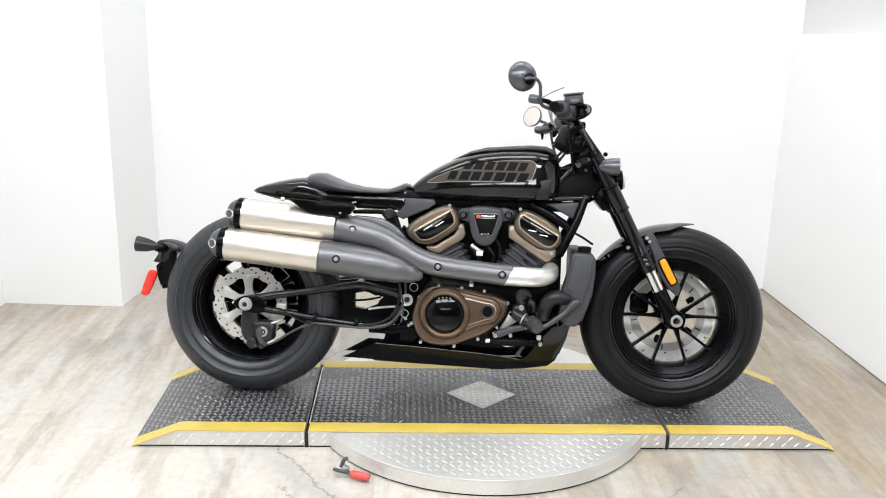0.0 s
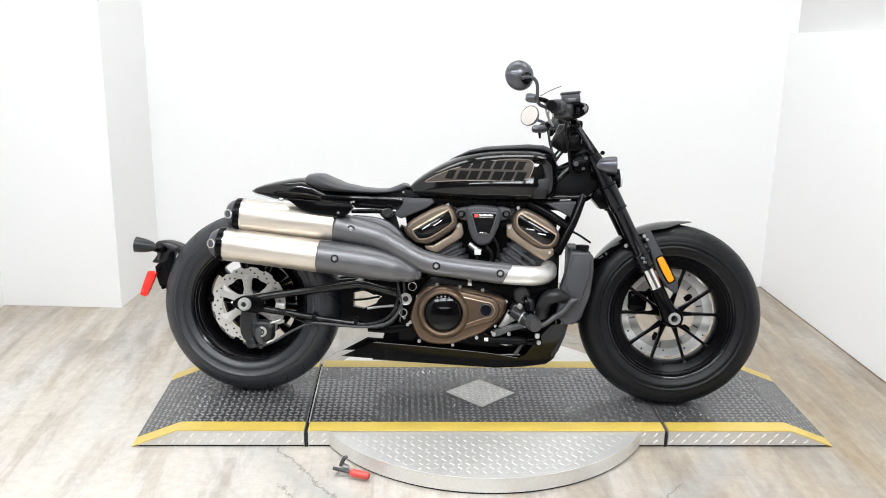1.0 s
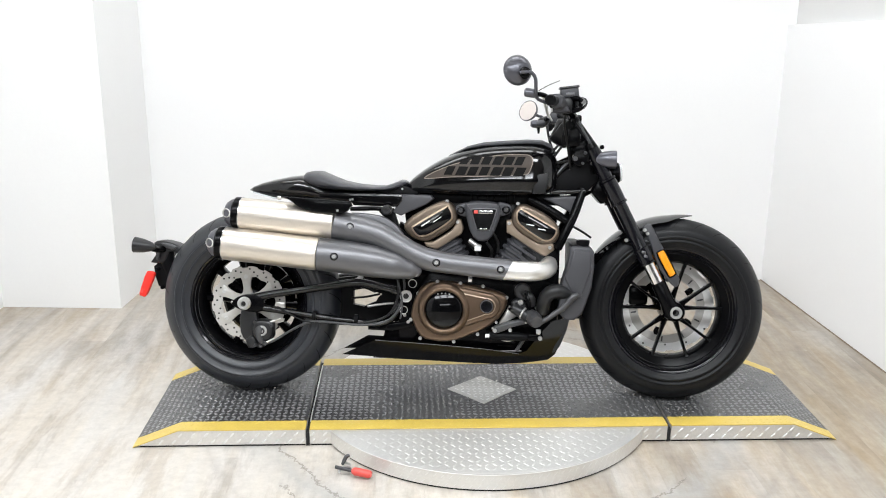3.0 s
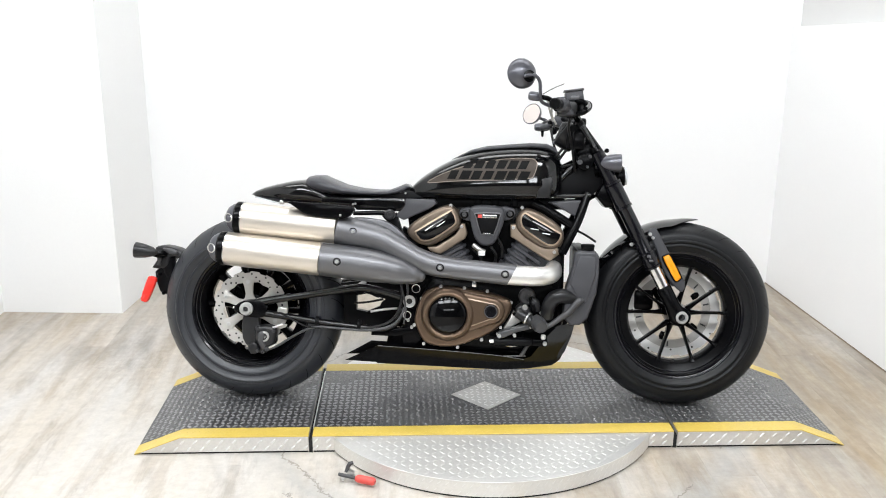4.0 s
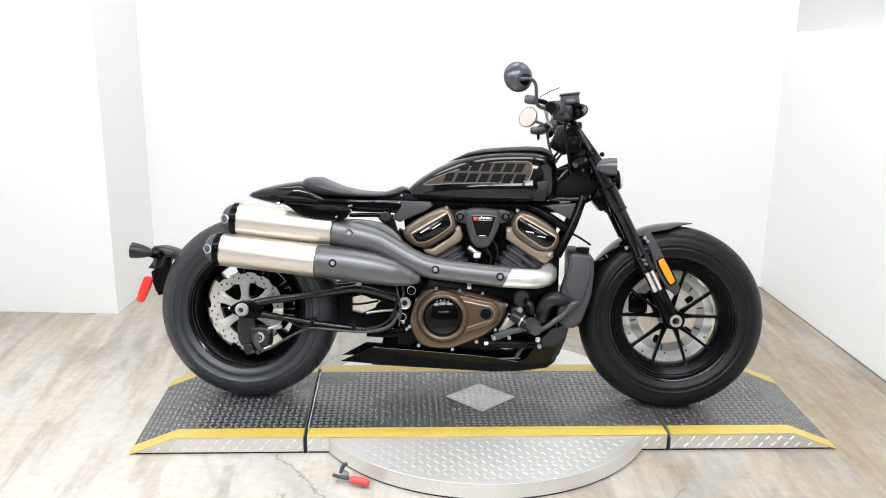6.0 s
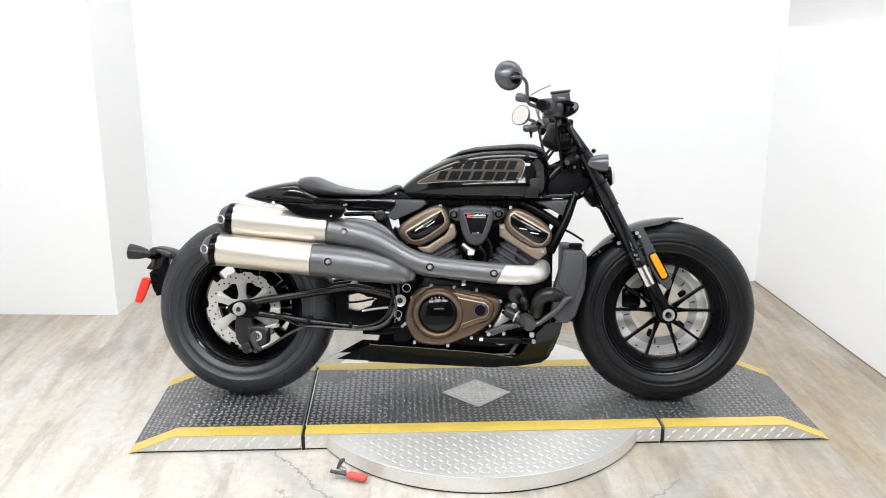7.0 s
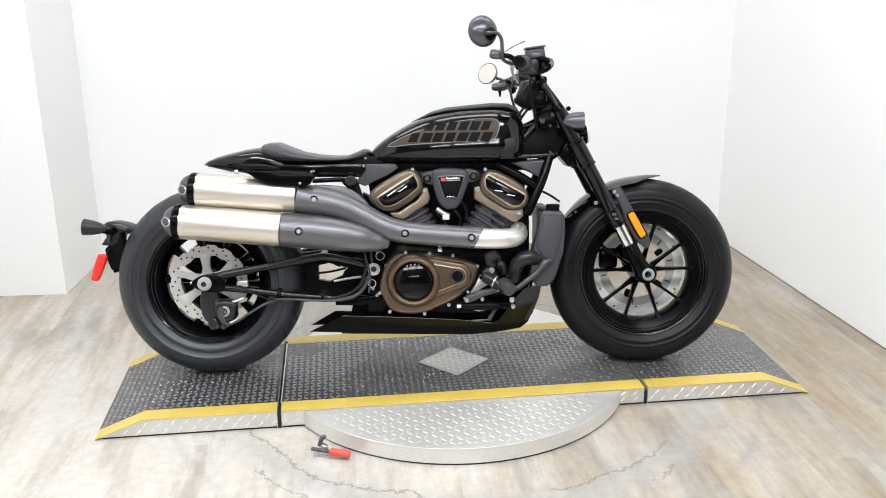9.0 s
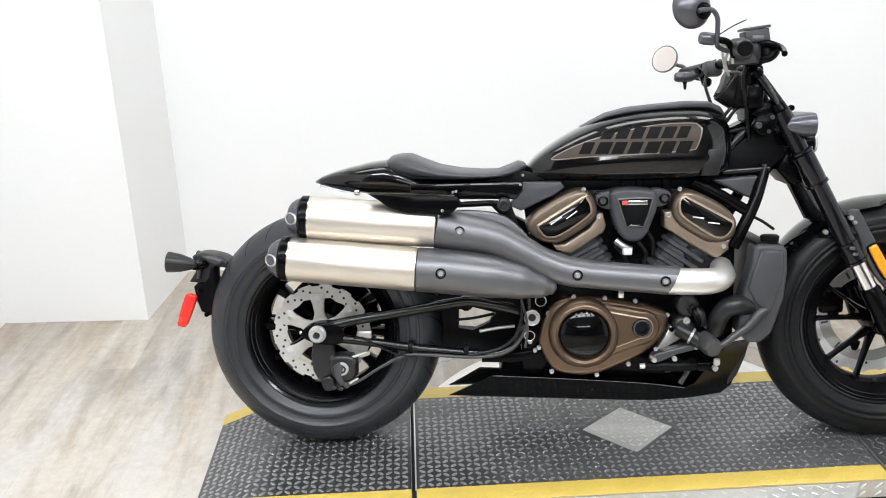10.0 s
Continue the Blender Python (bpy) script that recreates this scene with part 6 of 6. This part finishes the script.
def fork():
    top, foot = Vector((1.172, 0, 0.985)), Vector((1.518, 0, 0.327))
    d = foot - top

    def at(u, y):
        p = top + d * u
        return (p.x, y, p.z)
    part("lower_yoke", plate([(1.225, 0.74), (1.25, 0.79), (1.285, 0.785), (1.31, 0.735), (1.30, 0.705), (1.26, 0.70)], 0.07, -0.07, 0.012, both=True), M_BLACK, bike, "satin black lower fork yoke")
    part("upper_yoke", plate([(1.15, 0.885), (1.17, 0.915), (1.205, 0.925), (1.225, 0.895), (1.19, 0.87)], 0.09, -0.09, 0.010, both=True), M_BLACK, bike, "satin black upper fork yoke")
    for s in (-1, 1):
        y = s * 0.098
        leg = part("fork_leg", tube([at(0.14, y), at(0.30, y), at(0.31, y), at(0.42, y), at(0.43, y), at(0.665, y), at(0.675, y), at(0.730, y)], [0.0225, 0.0225, 0.0285, 0.0285, 0.0245, 0.0245, 0.0275, 0.0275], 26, straight=True), M_FORK, bike, "gloss black upside-down fork leg")
        part("fork_tube", tube([at(0.725, y), at(0.90, y)], 0.0205, 24, straight=True), M_CHROME, leg, "bright chrome fork tube")
        part("fork_foot", tube([at(0.843, y), at(0.858, y), at(0.94, y), at(1.0, y), at(1.03, y)], [0.022, 0.0265, 0.0265, 0.033, 0.024], 24, straight=True), M_BLACK, leg)
        part("axle_clamp", spin([(0.034, s * 0.07), (0.034, s * 0.112), (0.028, s * 0.12), (0.016, s * 0.12)], (FX, 0, FZ + 0.003), segs=30), M_BLACK, leg)
        ax = spin([(0.0215, s * 0.118), (0.0215, s * 0.131), (0.0195, s * 0.134), (0.0135, s * 0.134), (0.012, s * 0.126)], (FX, 0, FZ + 0.003), segs=24)
        part("axle_end", ax, M_BOLT, leg, "bright axle end")
        part("axle_socket", spin([(0.0118, s * 0.124), (0.0105, s * 0.1285)], (FX, 0, FZ + 0.003), segs=18), M_SHADE_RUBBER, leg)
        for u0 in (0.680, 0.703):
            p = at(u0, s * 0.124)
            part("collar_pad", block(p[0] - 0.007, p[0] + 0.007, p[1] - 0.003, p[1] + 0.003, p[2] - 0.004, p[2] + 0.004, 0.0012), M_SHIELD, leg)
        for u0 in (0.30, 0.425, 0.665, 0.738):
            p, q = at(u0 - 0.006, y), at(u0 + 0.006, y)
            part("clamp_ring", spin_to([(0.026, 0), (0.0305, 0.15), (0.0305, 0.85), (0.026, 1)], p, q, 26), M_FORK, leg)
        part("fork_cap", tube([at(0.135, y), at(0.11, y)], [0.02, 0.016], 16, straight=True), M_BLACK, leg)
        # bracket, amber reflector
        b = part("fender_bracket", plate([(1.409, 0.625), (1.435, 0.634), (1.460, 0.589), (1.488, 0.541), (1.530, 0.468), (1.544, 0.439), (1.535, 0.412), (1.515, 0.422), (1.481, 0.462), (1.456, 0.508), (1.438, 0.562), (1.413, 0.608)], s * 0.07, s * 0.083, 0.005, smooth=2), M_GREY, bike, "black fender bracket")
        o = [(1.465, 0.524), (1.468, 0.536), (1.478, 0.541), (1.487, 0.535), (1.523, 0.470), (1.523, 0.459), (1.514, 0.452), (1.503, 0.457)]
        part("reflector", plate(o, s * 0.083, s * 0.094, 0.005, smooth=3), M_AMBER, b, "amber side reflector")
        part("reflector_back", plate(inset(curve([Vector(p) for p in o], 3, True), -0.005), s * 0.079, s * 0.087, 0.003), M_BLACK, b)
        bolt(1.425, s * 0.084, 0.60, 0.007, b)
    top_rod = part("stem_rod", tube([(1.160, -0.098, 0.988), (1.168, -0.098, 0.978), (1.232, -0.098, 0.893), (1.245, -0.098, 0.875)], [0.010, 0.0125, 0.0125, 0.0125], 16, straight=True), M_FORK, bike, "gloss black rod beside the fork")
    part("rod_cap", spin_to([(0.010, 0), (0.015, 0.2), (0.015, 0.8), (0.011, 1)], (1.166, -0.098, 0.981), (1.152, -0.098, 0.998), 18), M_BLACK, top_rod)
    # front fender: a bowed strip that follows the tyre
    rings = []
    for k in range(25):
        a = math.radians(79 + (150 - 79) * k / 24)
        r = FR + 0.011 + 0.007 * max(0, (5 - k) / 5)
        ring_out = []
        for q in range(9):
            v = (q / 8 - 0.5) * 2
            w = 0.075 * (0.08 + 0.92 * min(1, k / 6)) * (1 if k < 20 else 1 - (k - 20) * 0.1)
            rr = r - 0.02 * v * v * min(1, 0.05 + k / 6)
            ring_out.append((FX + rr * math.cos(a), v * w, FZ + rr * math.sin(a)))
        inner = [(FX + (x - FX) * 0.993, y * 0.97, FZ + (z - FZ) * 0.993) for x, y, z in reversed(ring_out)]
        rings.append(ring_out + inner)
    fen = part("front_fender", skin(bmesh.new(), rings), M_GLOSS, bike, "short gloss black front fender", 50)
    part("fender_mount", plate([(1.335, 0.565), (1.36, 0.59), (1.43, 0.62), (1.44, 0.60), (1.37, 0.555)], -0.066, -0.08, 0.004), M_BLACK, fen)
    for x, z in ((1.352, 0.575), (1.415, 0.612)):
        bolt(x, -0.081, z, 0.008, fen)
    # head lamp
    def pill(x, r, half):
        ring = []
        for k in range(32):
            a = 2 * math.pi * k / 32
            c = math.cos(a)
            ring.append((x, math.copysign(half, c) * min(1, abs(c) * 4) + r * c, 0.857 + r * math.sin(a)))
        return ring
    lamp = part("head_lamp", skin(bmesh.new(), [pill(1.217, 0.004, 0.10), pill(1.226, 0.012, 0.103), pill(1.242, 0.021, 0.105), pill(1.262, 0.0275, 0.107), pill(1.283, 0.0315, 0.107), pill(1.303, 0.0318, 0.107), pill(1.303, 0.0285, 0.107), pill(1.284, 0.028, 0.107)]), M_SHELL, bike, "blue-black bullet-shaped head lamp shell")
    part("lens", skin(bmesh.new(), [pill(1.272, 0.0275, 0.107), pill(1.283, 0.027, 0.107), pill(1.287, 0.021, 0.103), pill(1.289, 0.008, 0.098)]), M_LENS, lamp, "clear head lamp lens")
    part("lower_lamp", spin_to([(0.02, 0), (0.034, 0.3), (0.036, 0.9), (0.03, 1.0)], (1.262, -0.02, 0.806), (1.330, -0.02, 0.812), 32), M_BLACK, lamp)
    part("lower_lens", spin_to([(0.033, 0), (0.03, 0.6), (0.01, 1.0)], (1.327, -0.02, 0.812), (1.338, -0.02, 0.813), 28), M_LENS, lamp)
    part("lamp_bracket", plate([(1.19, 0.90), (1.23, 0.905), (1.265, 0.87), (1.26, 0.80), (1.22, 0.80)], -0.045, -0.06, 0.005), M_BLACK, lamp)
    for x, z in ((1.226, 0.842), (1.258, 0.90), (1.21, 0.875), (1.235, 0.862)):
        bolt(x, -0.062, z, 0.008, lamp, M_CHROME if x < 1.24 else M_BLACK)


def steering():
    bar = part("handlebar", tube([(1.055, -0.37, 1.040), (1.072, -0.28, 1.046), (1.105, -0.18, 1.042), (1.15, -0.09, 1.01), (1.165, -0.04, 0.985), (1.165, 0.04, 0.985), (1.15, 0.09, 1.01), (1.125, 0.16, 1.022), (1.09, 0.26, 1.012), (1.065, 0.36, 1.004)], 0.0125, 16), M_BLACK, bike, "satin black handlebar")
    # right side: grip, throttle housing, reservoir, lever
    part("grip", tube([(1.075, -0.26, 1.046), (1.060, -0.34, 1.041), (1.056, -0.378, 1.039), (1.055, -0.385, 1.038)], [0.017, 0.0175, 0.0185, 0.0145], 20), M_MATTE, bar, "black rubber grip")
    part("throttle_housing", spin_to([(0.017, 0), (0.023, 0.1), (0.025, 0.5), (0.024, 0.85), (0.019, 1)], (1.078, -0.262, 1.045), (1.098, -0.20, 1.043), 24), M_GREY, bar)
    part("switch_box", block(1.075, 1.142, -0.20, -0.15, 1.008, 1.062, 0.012), M_HOSE, bar)
    part("lever_perch", block(1.105, 1.150, -0.19, -0.14, 1.004, 1.058, 0.010), M_BLACK, bar)
    part("lever", tube([(1.135, -0.185, 1.056), (1.154, -0.20, 1.058), (1.169, -0.225, 1.051), (1.173, -0.26, 1.042), (1.165, -0.30, 1.034), (1.156, -0.335, 1.027)], [0.009, 0.009, 0.008, 0.007, 0.0065, 0.007], 12), M_BLACK, bar, "black hand lever")
    part("lever_guard", tube([(1.170, -0.20, 1.050), (1.172, -0.20, 1.036), (1.160, -0.20, 1.024), (1.142, -0.19, 1.018)], [0.010, 0.011, 0.010, 0.009], 12), M_BLACK, bar)
    part("lever_knuckle", plate([(1.146, 1.060), (1.162, 1.066), (1.186, 1.060), (1.192, 1.044), (1.182, 1.026), (1.158, 1.020), (1.150, 1.036)], -0.16, -0.19, 0.007, smooth=2), M_HOSE, bar)
    r = part("brake_reservoir", plate([(1.102, 1.060), (1.099, 1.088), (1.158, 1.096), (1.163, 1.066)], -0.142, -0.198, 0.006, both=True), M_GREY, bar, "black brake fluid reservoir")
    part("reservoir_cap", plate([(1.096, 1.090), (1.095, 1.096), (1.160, 1.104), (1.162, 1.098)], -0.140, -0.200, 0.002, both=True), M_CAST, r)
    part("throttle_cover", plate([(1.052, 1.064), (1.098, 1.074), (1.112, 1.045), (1.132, 1.014), (1.068, 1.010), (1.075, 1.038)], -0.165, -0.207, 0.008, smooth=2, both=True), M_GREY, bar, "dark grey throttle cover")
    part("sight_glass", block(1.118, 1.146, -0.1995, -0.194, 1.068, 1.078, 0.001), M_SHIELD, r)
    # left side, lower in view
    part("grip", tube([(1.10, 0.24, 1.014), (1.075, 0.33, 1.006), (1.064, 0.375, 1.003)], [0.0185, 0.0195, 0.020], 20), M_HOSE, bar, "black rubber grip")
    part("switch_box", block(1.085, 1.135, 0.165, 0.225, 0.99, 1.035, 0.012), M_GREY, bar)
    part("lever", tube([(1.13, 0.19, 1.03), (1.145, 0.24, 1.02), (1.13, 0.30, 1.01), (1.105, 0.37, 1.0)], [0.009, 0.008, 0.007, 0.008], 12), M_BLACK, bar, "black hand lever")
    part("clutch_perch", tube([(1.075, 0.20, 0.985), (1.10, 0.20, 1.005), (1.125, 0.20, 1.028)], [0.009, 0.014, 0.012], 14), M_BLACK, bar)
    part("horn_knob", spin([(0.010, 0.02), (0.0135, 0.0), (0.0135, -0.015), (0.009, -0.02)], (1.083, 0.15, 0.974), segs=20), M_BLACK, bar)
    part("switch_wedge", tube([(1.04, 0.25, 0.991), (1.07, 0.245, 0.997), (1.105, 0.235, 1.012), (1.13, 0.22, 1.03)], [0.010, 0.013, 0.016, 0.013], 16), M_GREY, bar)
    for s in (-1, 1):
        part("riser", tube([(1.165, s * 0.045, 0.905), (1.163, s * 0.045, 0.998)], [0.021, 0.022], 16), M_BLACK, bar)
        part("bar_clamp", block(1.14, 1.185, s * 0.045 - 0.02, s * 0.045 + 0.02, 0.985, 1.012, 0.008), M_BLACK, bar)
    for p, q in (((1.018, -0.27, 1.066), (0.974, -0.27, 1.072)), ((1.075, 0.27, 0.992), (1.016, 0.27, 0.993))):
        sig = part("turn_signal", spin_to([(0.009, 0), (0.0145, 0.2), (0.0155, 0.7), (0.0135, 0.92), (0.008, 1)], p, q, 20), M_SHELL, bar, "small black turn signal")
        part("stalk", tube([p, (p[0] + 0.03, p[1] * 0.93, p[2] - 0.006), (1.07, p[1] * 0.8, 1.03 if p[1] < 0 else 1.01)], 0.008, 10), M_BLACK, sig)
    part("signal_tip", tube([(1.047, 0.27, 0.982), (1.048, 0.27, 0.968), (1.048, 0.27, 0.956)], [0.008, 0.005, 0.0035], 10), M_MATTE, bar)
    # gauge, its face turned to the rider
    a, b = Vector((1.100, 0, 0.964)), Vector((1.158, 0, 0.921))
    g = part("gauge", spin_to([(0.043, 0), (0.046, 0.04), (0.046, 0.2), (0.044, 0.6), (0.038, 0.9), (0.026, 1.0)], a, b, 40), M_HOSE, bar, "round black gauge")
    part("gauge_glass", spin_to([(0.042, 0), (0.041, 1)], a + (a - b) * 0.03, a - (a - b) * 0.02, 32), M_GLOSS, g)
    part("gauge_shroud", plate([(1.078, 0.930), (1.092, 0.968), (1.104, 0.998), (1.150, 0.992), (1.180, 0.940), (1.150, 0.917), (1.105, 0.915)], 0.03, -0.03, 0.010, smooth=2, both=True), M_CALIPER, g)
    part("gauge_clip", block(1.138, 1.146, -0.052, -0.046, 0.930, 0.950, 0.002), M_ALU, g)
    # mirrors; the right shows its dark back, the left its glass
    for s, c, face in ((-1, Vector((0.952, -0.297, 1.140)), Vector((-0.35, 0.93, -0.08))), (1, Vector((1.012, 0.40, 1.050)), Vector((-0.58, -0.76, 0.28)))):
        face = face.normalized()
        r = 0.0495 if s < 0 else 0.0425
        m = part("mirror", spin_to([(0.012, 0), (0.026, 0.12), (r * 0.86, 0.5), (r, 0.85), (r, 1.0), (r - 0.003, 1.0)], c - face * 0.028, c + face * 0.006, 44), M_SHELL, bar, "round blue-black bar mirror")
        part("glass", spin_to([(r - 0.0028, 0), (r - 0.0028, 1)], c + face * 0.0035, c + face * 0.0065, 44), M_GLASS, m, "mirror glass")
        if s < 0:
            part("boss", spin_to([(0.020, 0), (0.018, 0.35), (0.0125, 0.4), (0.0115, 0.8), (0.008, 1.0)], c - face * 0.022 + Vector((0.014, 0, -0.012)), c - face * 0.038 + Vector((0.014, 0, -0.012)), 22), M_BLACK, m)
            stem = [Vector((0.958, -0.337, 1.128)), Vector((0.978, -0.33, 1.131)), Vector((0.996, -0.315, 1.130)), Vector((1.009, -0.305, 1.113)), Vector((1.012, -0.295, 1.082)), Vector((1.018, -0.27, 1.052)), Vector((1.05, -0.24, 1.04))]
        else:
            stem = [c - face * 0.02, Vector((1.046, 0.40, 1.033)), Vector((1.066, 0.39, 1.026)), Vector((1.068, 0.37, 1.014)), Vector((1.066, 0.34, 0.998))]
            part("ball", spin_to([(0.004, 0), (0.014, 0.3), (0.016, 0.6), (0.010, 1)], c - face * 0.04, c - face * 0.018, 18), M_BLACK, m)
        part("stem", tube(stem, 0.0058, 12), M_SHELL, m)
    part("antenna_wire", tube([(1.022, -0.26, 1.077), (1.056, -0.25, 1.097), (1.092, -0.24, 1.113)], 0.0013, 6), M_CABLE, bar)
    for pts in ([(1.026, -0.24, 1.068), (1.042, -0.22, 1.055), (1.048, -0.2, 1.03), (1.062, -0.17, 0.995)], [(1.036, -0.24, 1.064), (1.055, -0.22, 1.045), (1.056, -0.19, 1.015), (1.075, -0.15, 0.985)], [(1.058, -0.21, 1.060), (1.066, -0.21, 1.040), (1.071, -0.205, 1.012)]):
        part("brake_pipe", tube(pts, 0.0034, 8), M_BOLT, bar, "bright braided brake pipe")
    for pts in ([(1.125, -0.14, 1.02), (1.12, -0.11, 0.975), (1.135, -0.09, 0.91), (1.15, -0.07, 0.82)], [(1.09, 0.16, 1.0), (1.075, 0.12, 0.965), (1.095, 0.07, 0.88), (1.12, 0.04, 0.82)],
                [(1.105, -0.06, 0.905), (1.082, -0.06, 0.872), (1.090, -0.06, 0.842), (1.14, -0.06, 0.85)], [(1.118, -0.055, 0.90), (1.10, -0.055, 0.875), (1.085, -0.055, 0.845), (1.12, -0.05, 0.825)]):
        part("control_cable", tube(pts, 0.0045, 10), M_CABLE, bar)
    part("headset_cover", plate([(1.115, 0.93), (1.125, 0.985), (1.15, 1.0), (1.185, 0.97), (1.205, 0.92), (1.17, 0.90), (1.12, 0.905)], 0.06, -0.06, 0.012, both=True), M_MATTE, bike)
    part("head_block", plate([(1.140, 0.935), (1.175, 0.93), (1.222, 0.875), (1.232, 0.82), (1.195, 0.80), (1.150, 0.855)], 0.05, -0.05, 0.008, both=True), M_BLACK, bike, "black steering head block")
    clamp = part("triple_clamp", plate([(1.150, 0.858), (1.162, 0.882), (1.196, 0.892), (1.214, 0.874), (1.206, 0.846), (1.182, 0.828), (1.160, 0.836)], -0.085, -0.112, 0.006), M_BLACK, bike, "cast black triple clamp")
    for x, z, q in ((1.162, 0.858, 0.009), (1.196, 0.878, 0.006), (1.188, 0.842, 0.005)):
        bolt(x, -0.113, z, q, clamp, M_CAST)
    part("wire_guide", tube([(1.170, -0.105, 0.985), (1.186, -0.112, 0.955), (1.202, -0.112, 0.930), (1.212, -0.11, 0.905)], 0.004, 8), M_CAST, bike)
    part("key_pod", block(1.135, 1.18, -0.10, -0.06, 0.90, 0.965, 0.010), M_BLACK, bike)


frame_tubes()
fork()
steering()


# ---- floor boards ----
def boards():
    width, length, thick = 0.152, 0.914, 0.0055
    bm = block(0, width - 0.0003, 0, length - 0.0003, -thick, 0.0, 0)
    me = bpy.data.meshes.new("plank")
    bm.to_mesh(me)
    bm.free()
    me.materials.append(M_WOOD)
    far_v, far_f = [], []
    rng = random.Random(5)
    for i in range(56):
        x = -4.18 + i * width
        shift = rng.random() * length
        y = -6.2 - shift
        while y < 4.98:
            if y + length > 1.7 and -2.5 < x < 2.0:
                ob = new("plank", me)
                ob.location = (x, y, 0)
                ob.parent = floor
            else:
                k = len(far_v)
                far_v += [(x, y, 0), (x + width - 0.0003, y, 0), (x + width - 0.0003, y + length - 0.0003, 0), (x, y + length - 0.0003, 0)]
                far_f.append((k, k + 1, k + 2, k + 3))
            y += length
    rest = bpy.data.meshes.new("planks_behind")
    rest.from_pydata(far_v, [], far_f)
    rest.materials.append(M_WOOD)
    ob = new("planks_behind", rest)
    ob.parent = floor
    tagged(ob, kind="stuff")


boards()
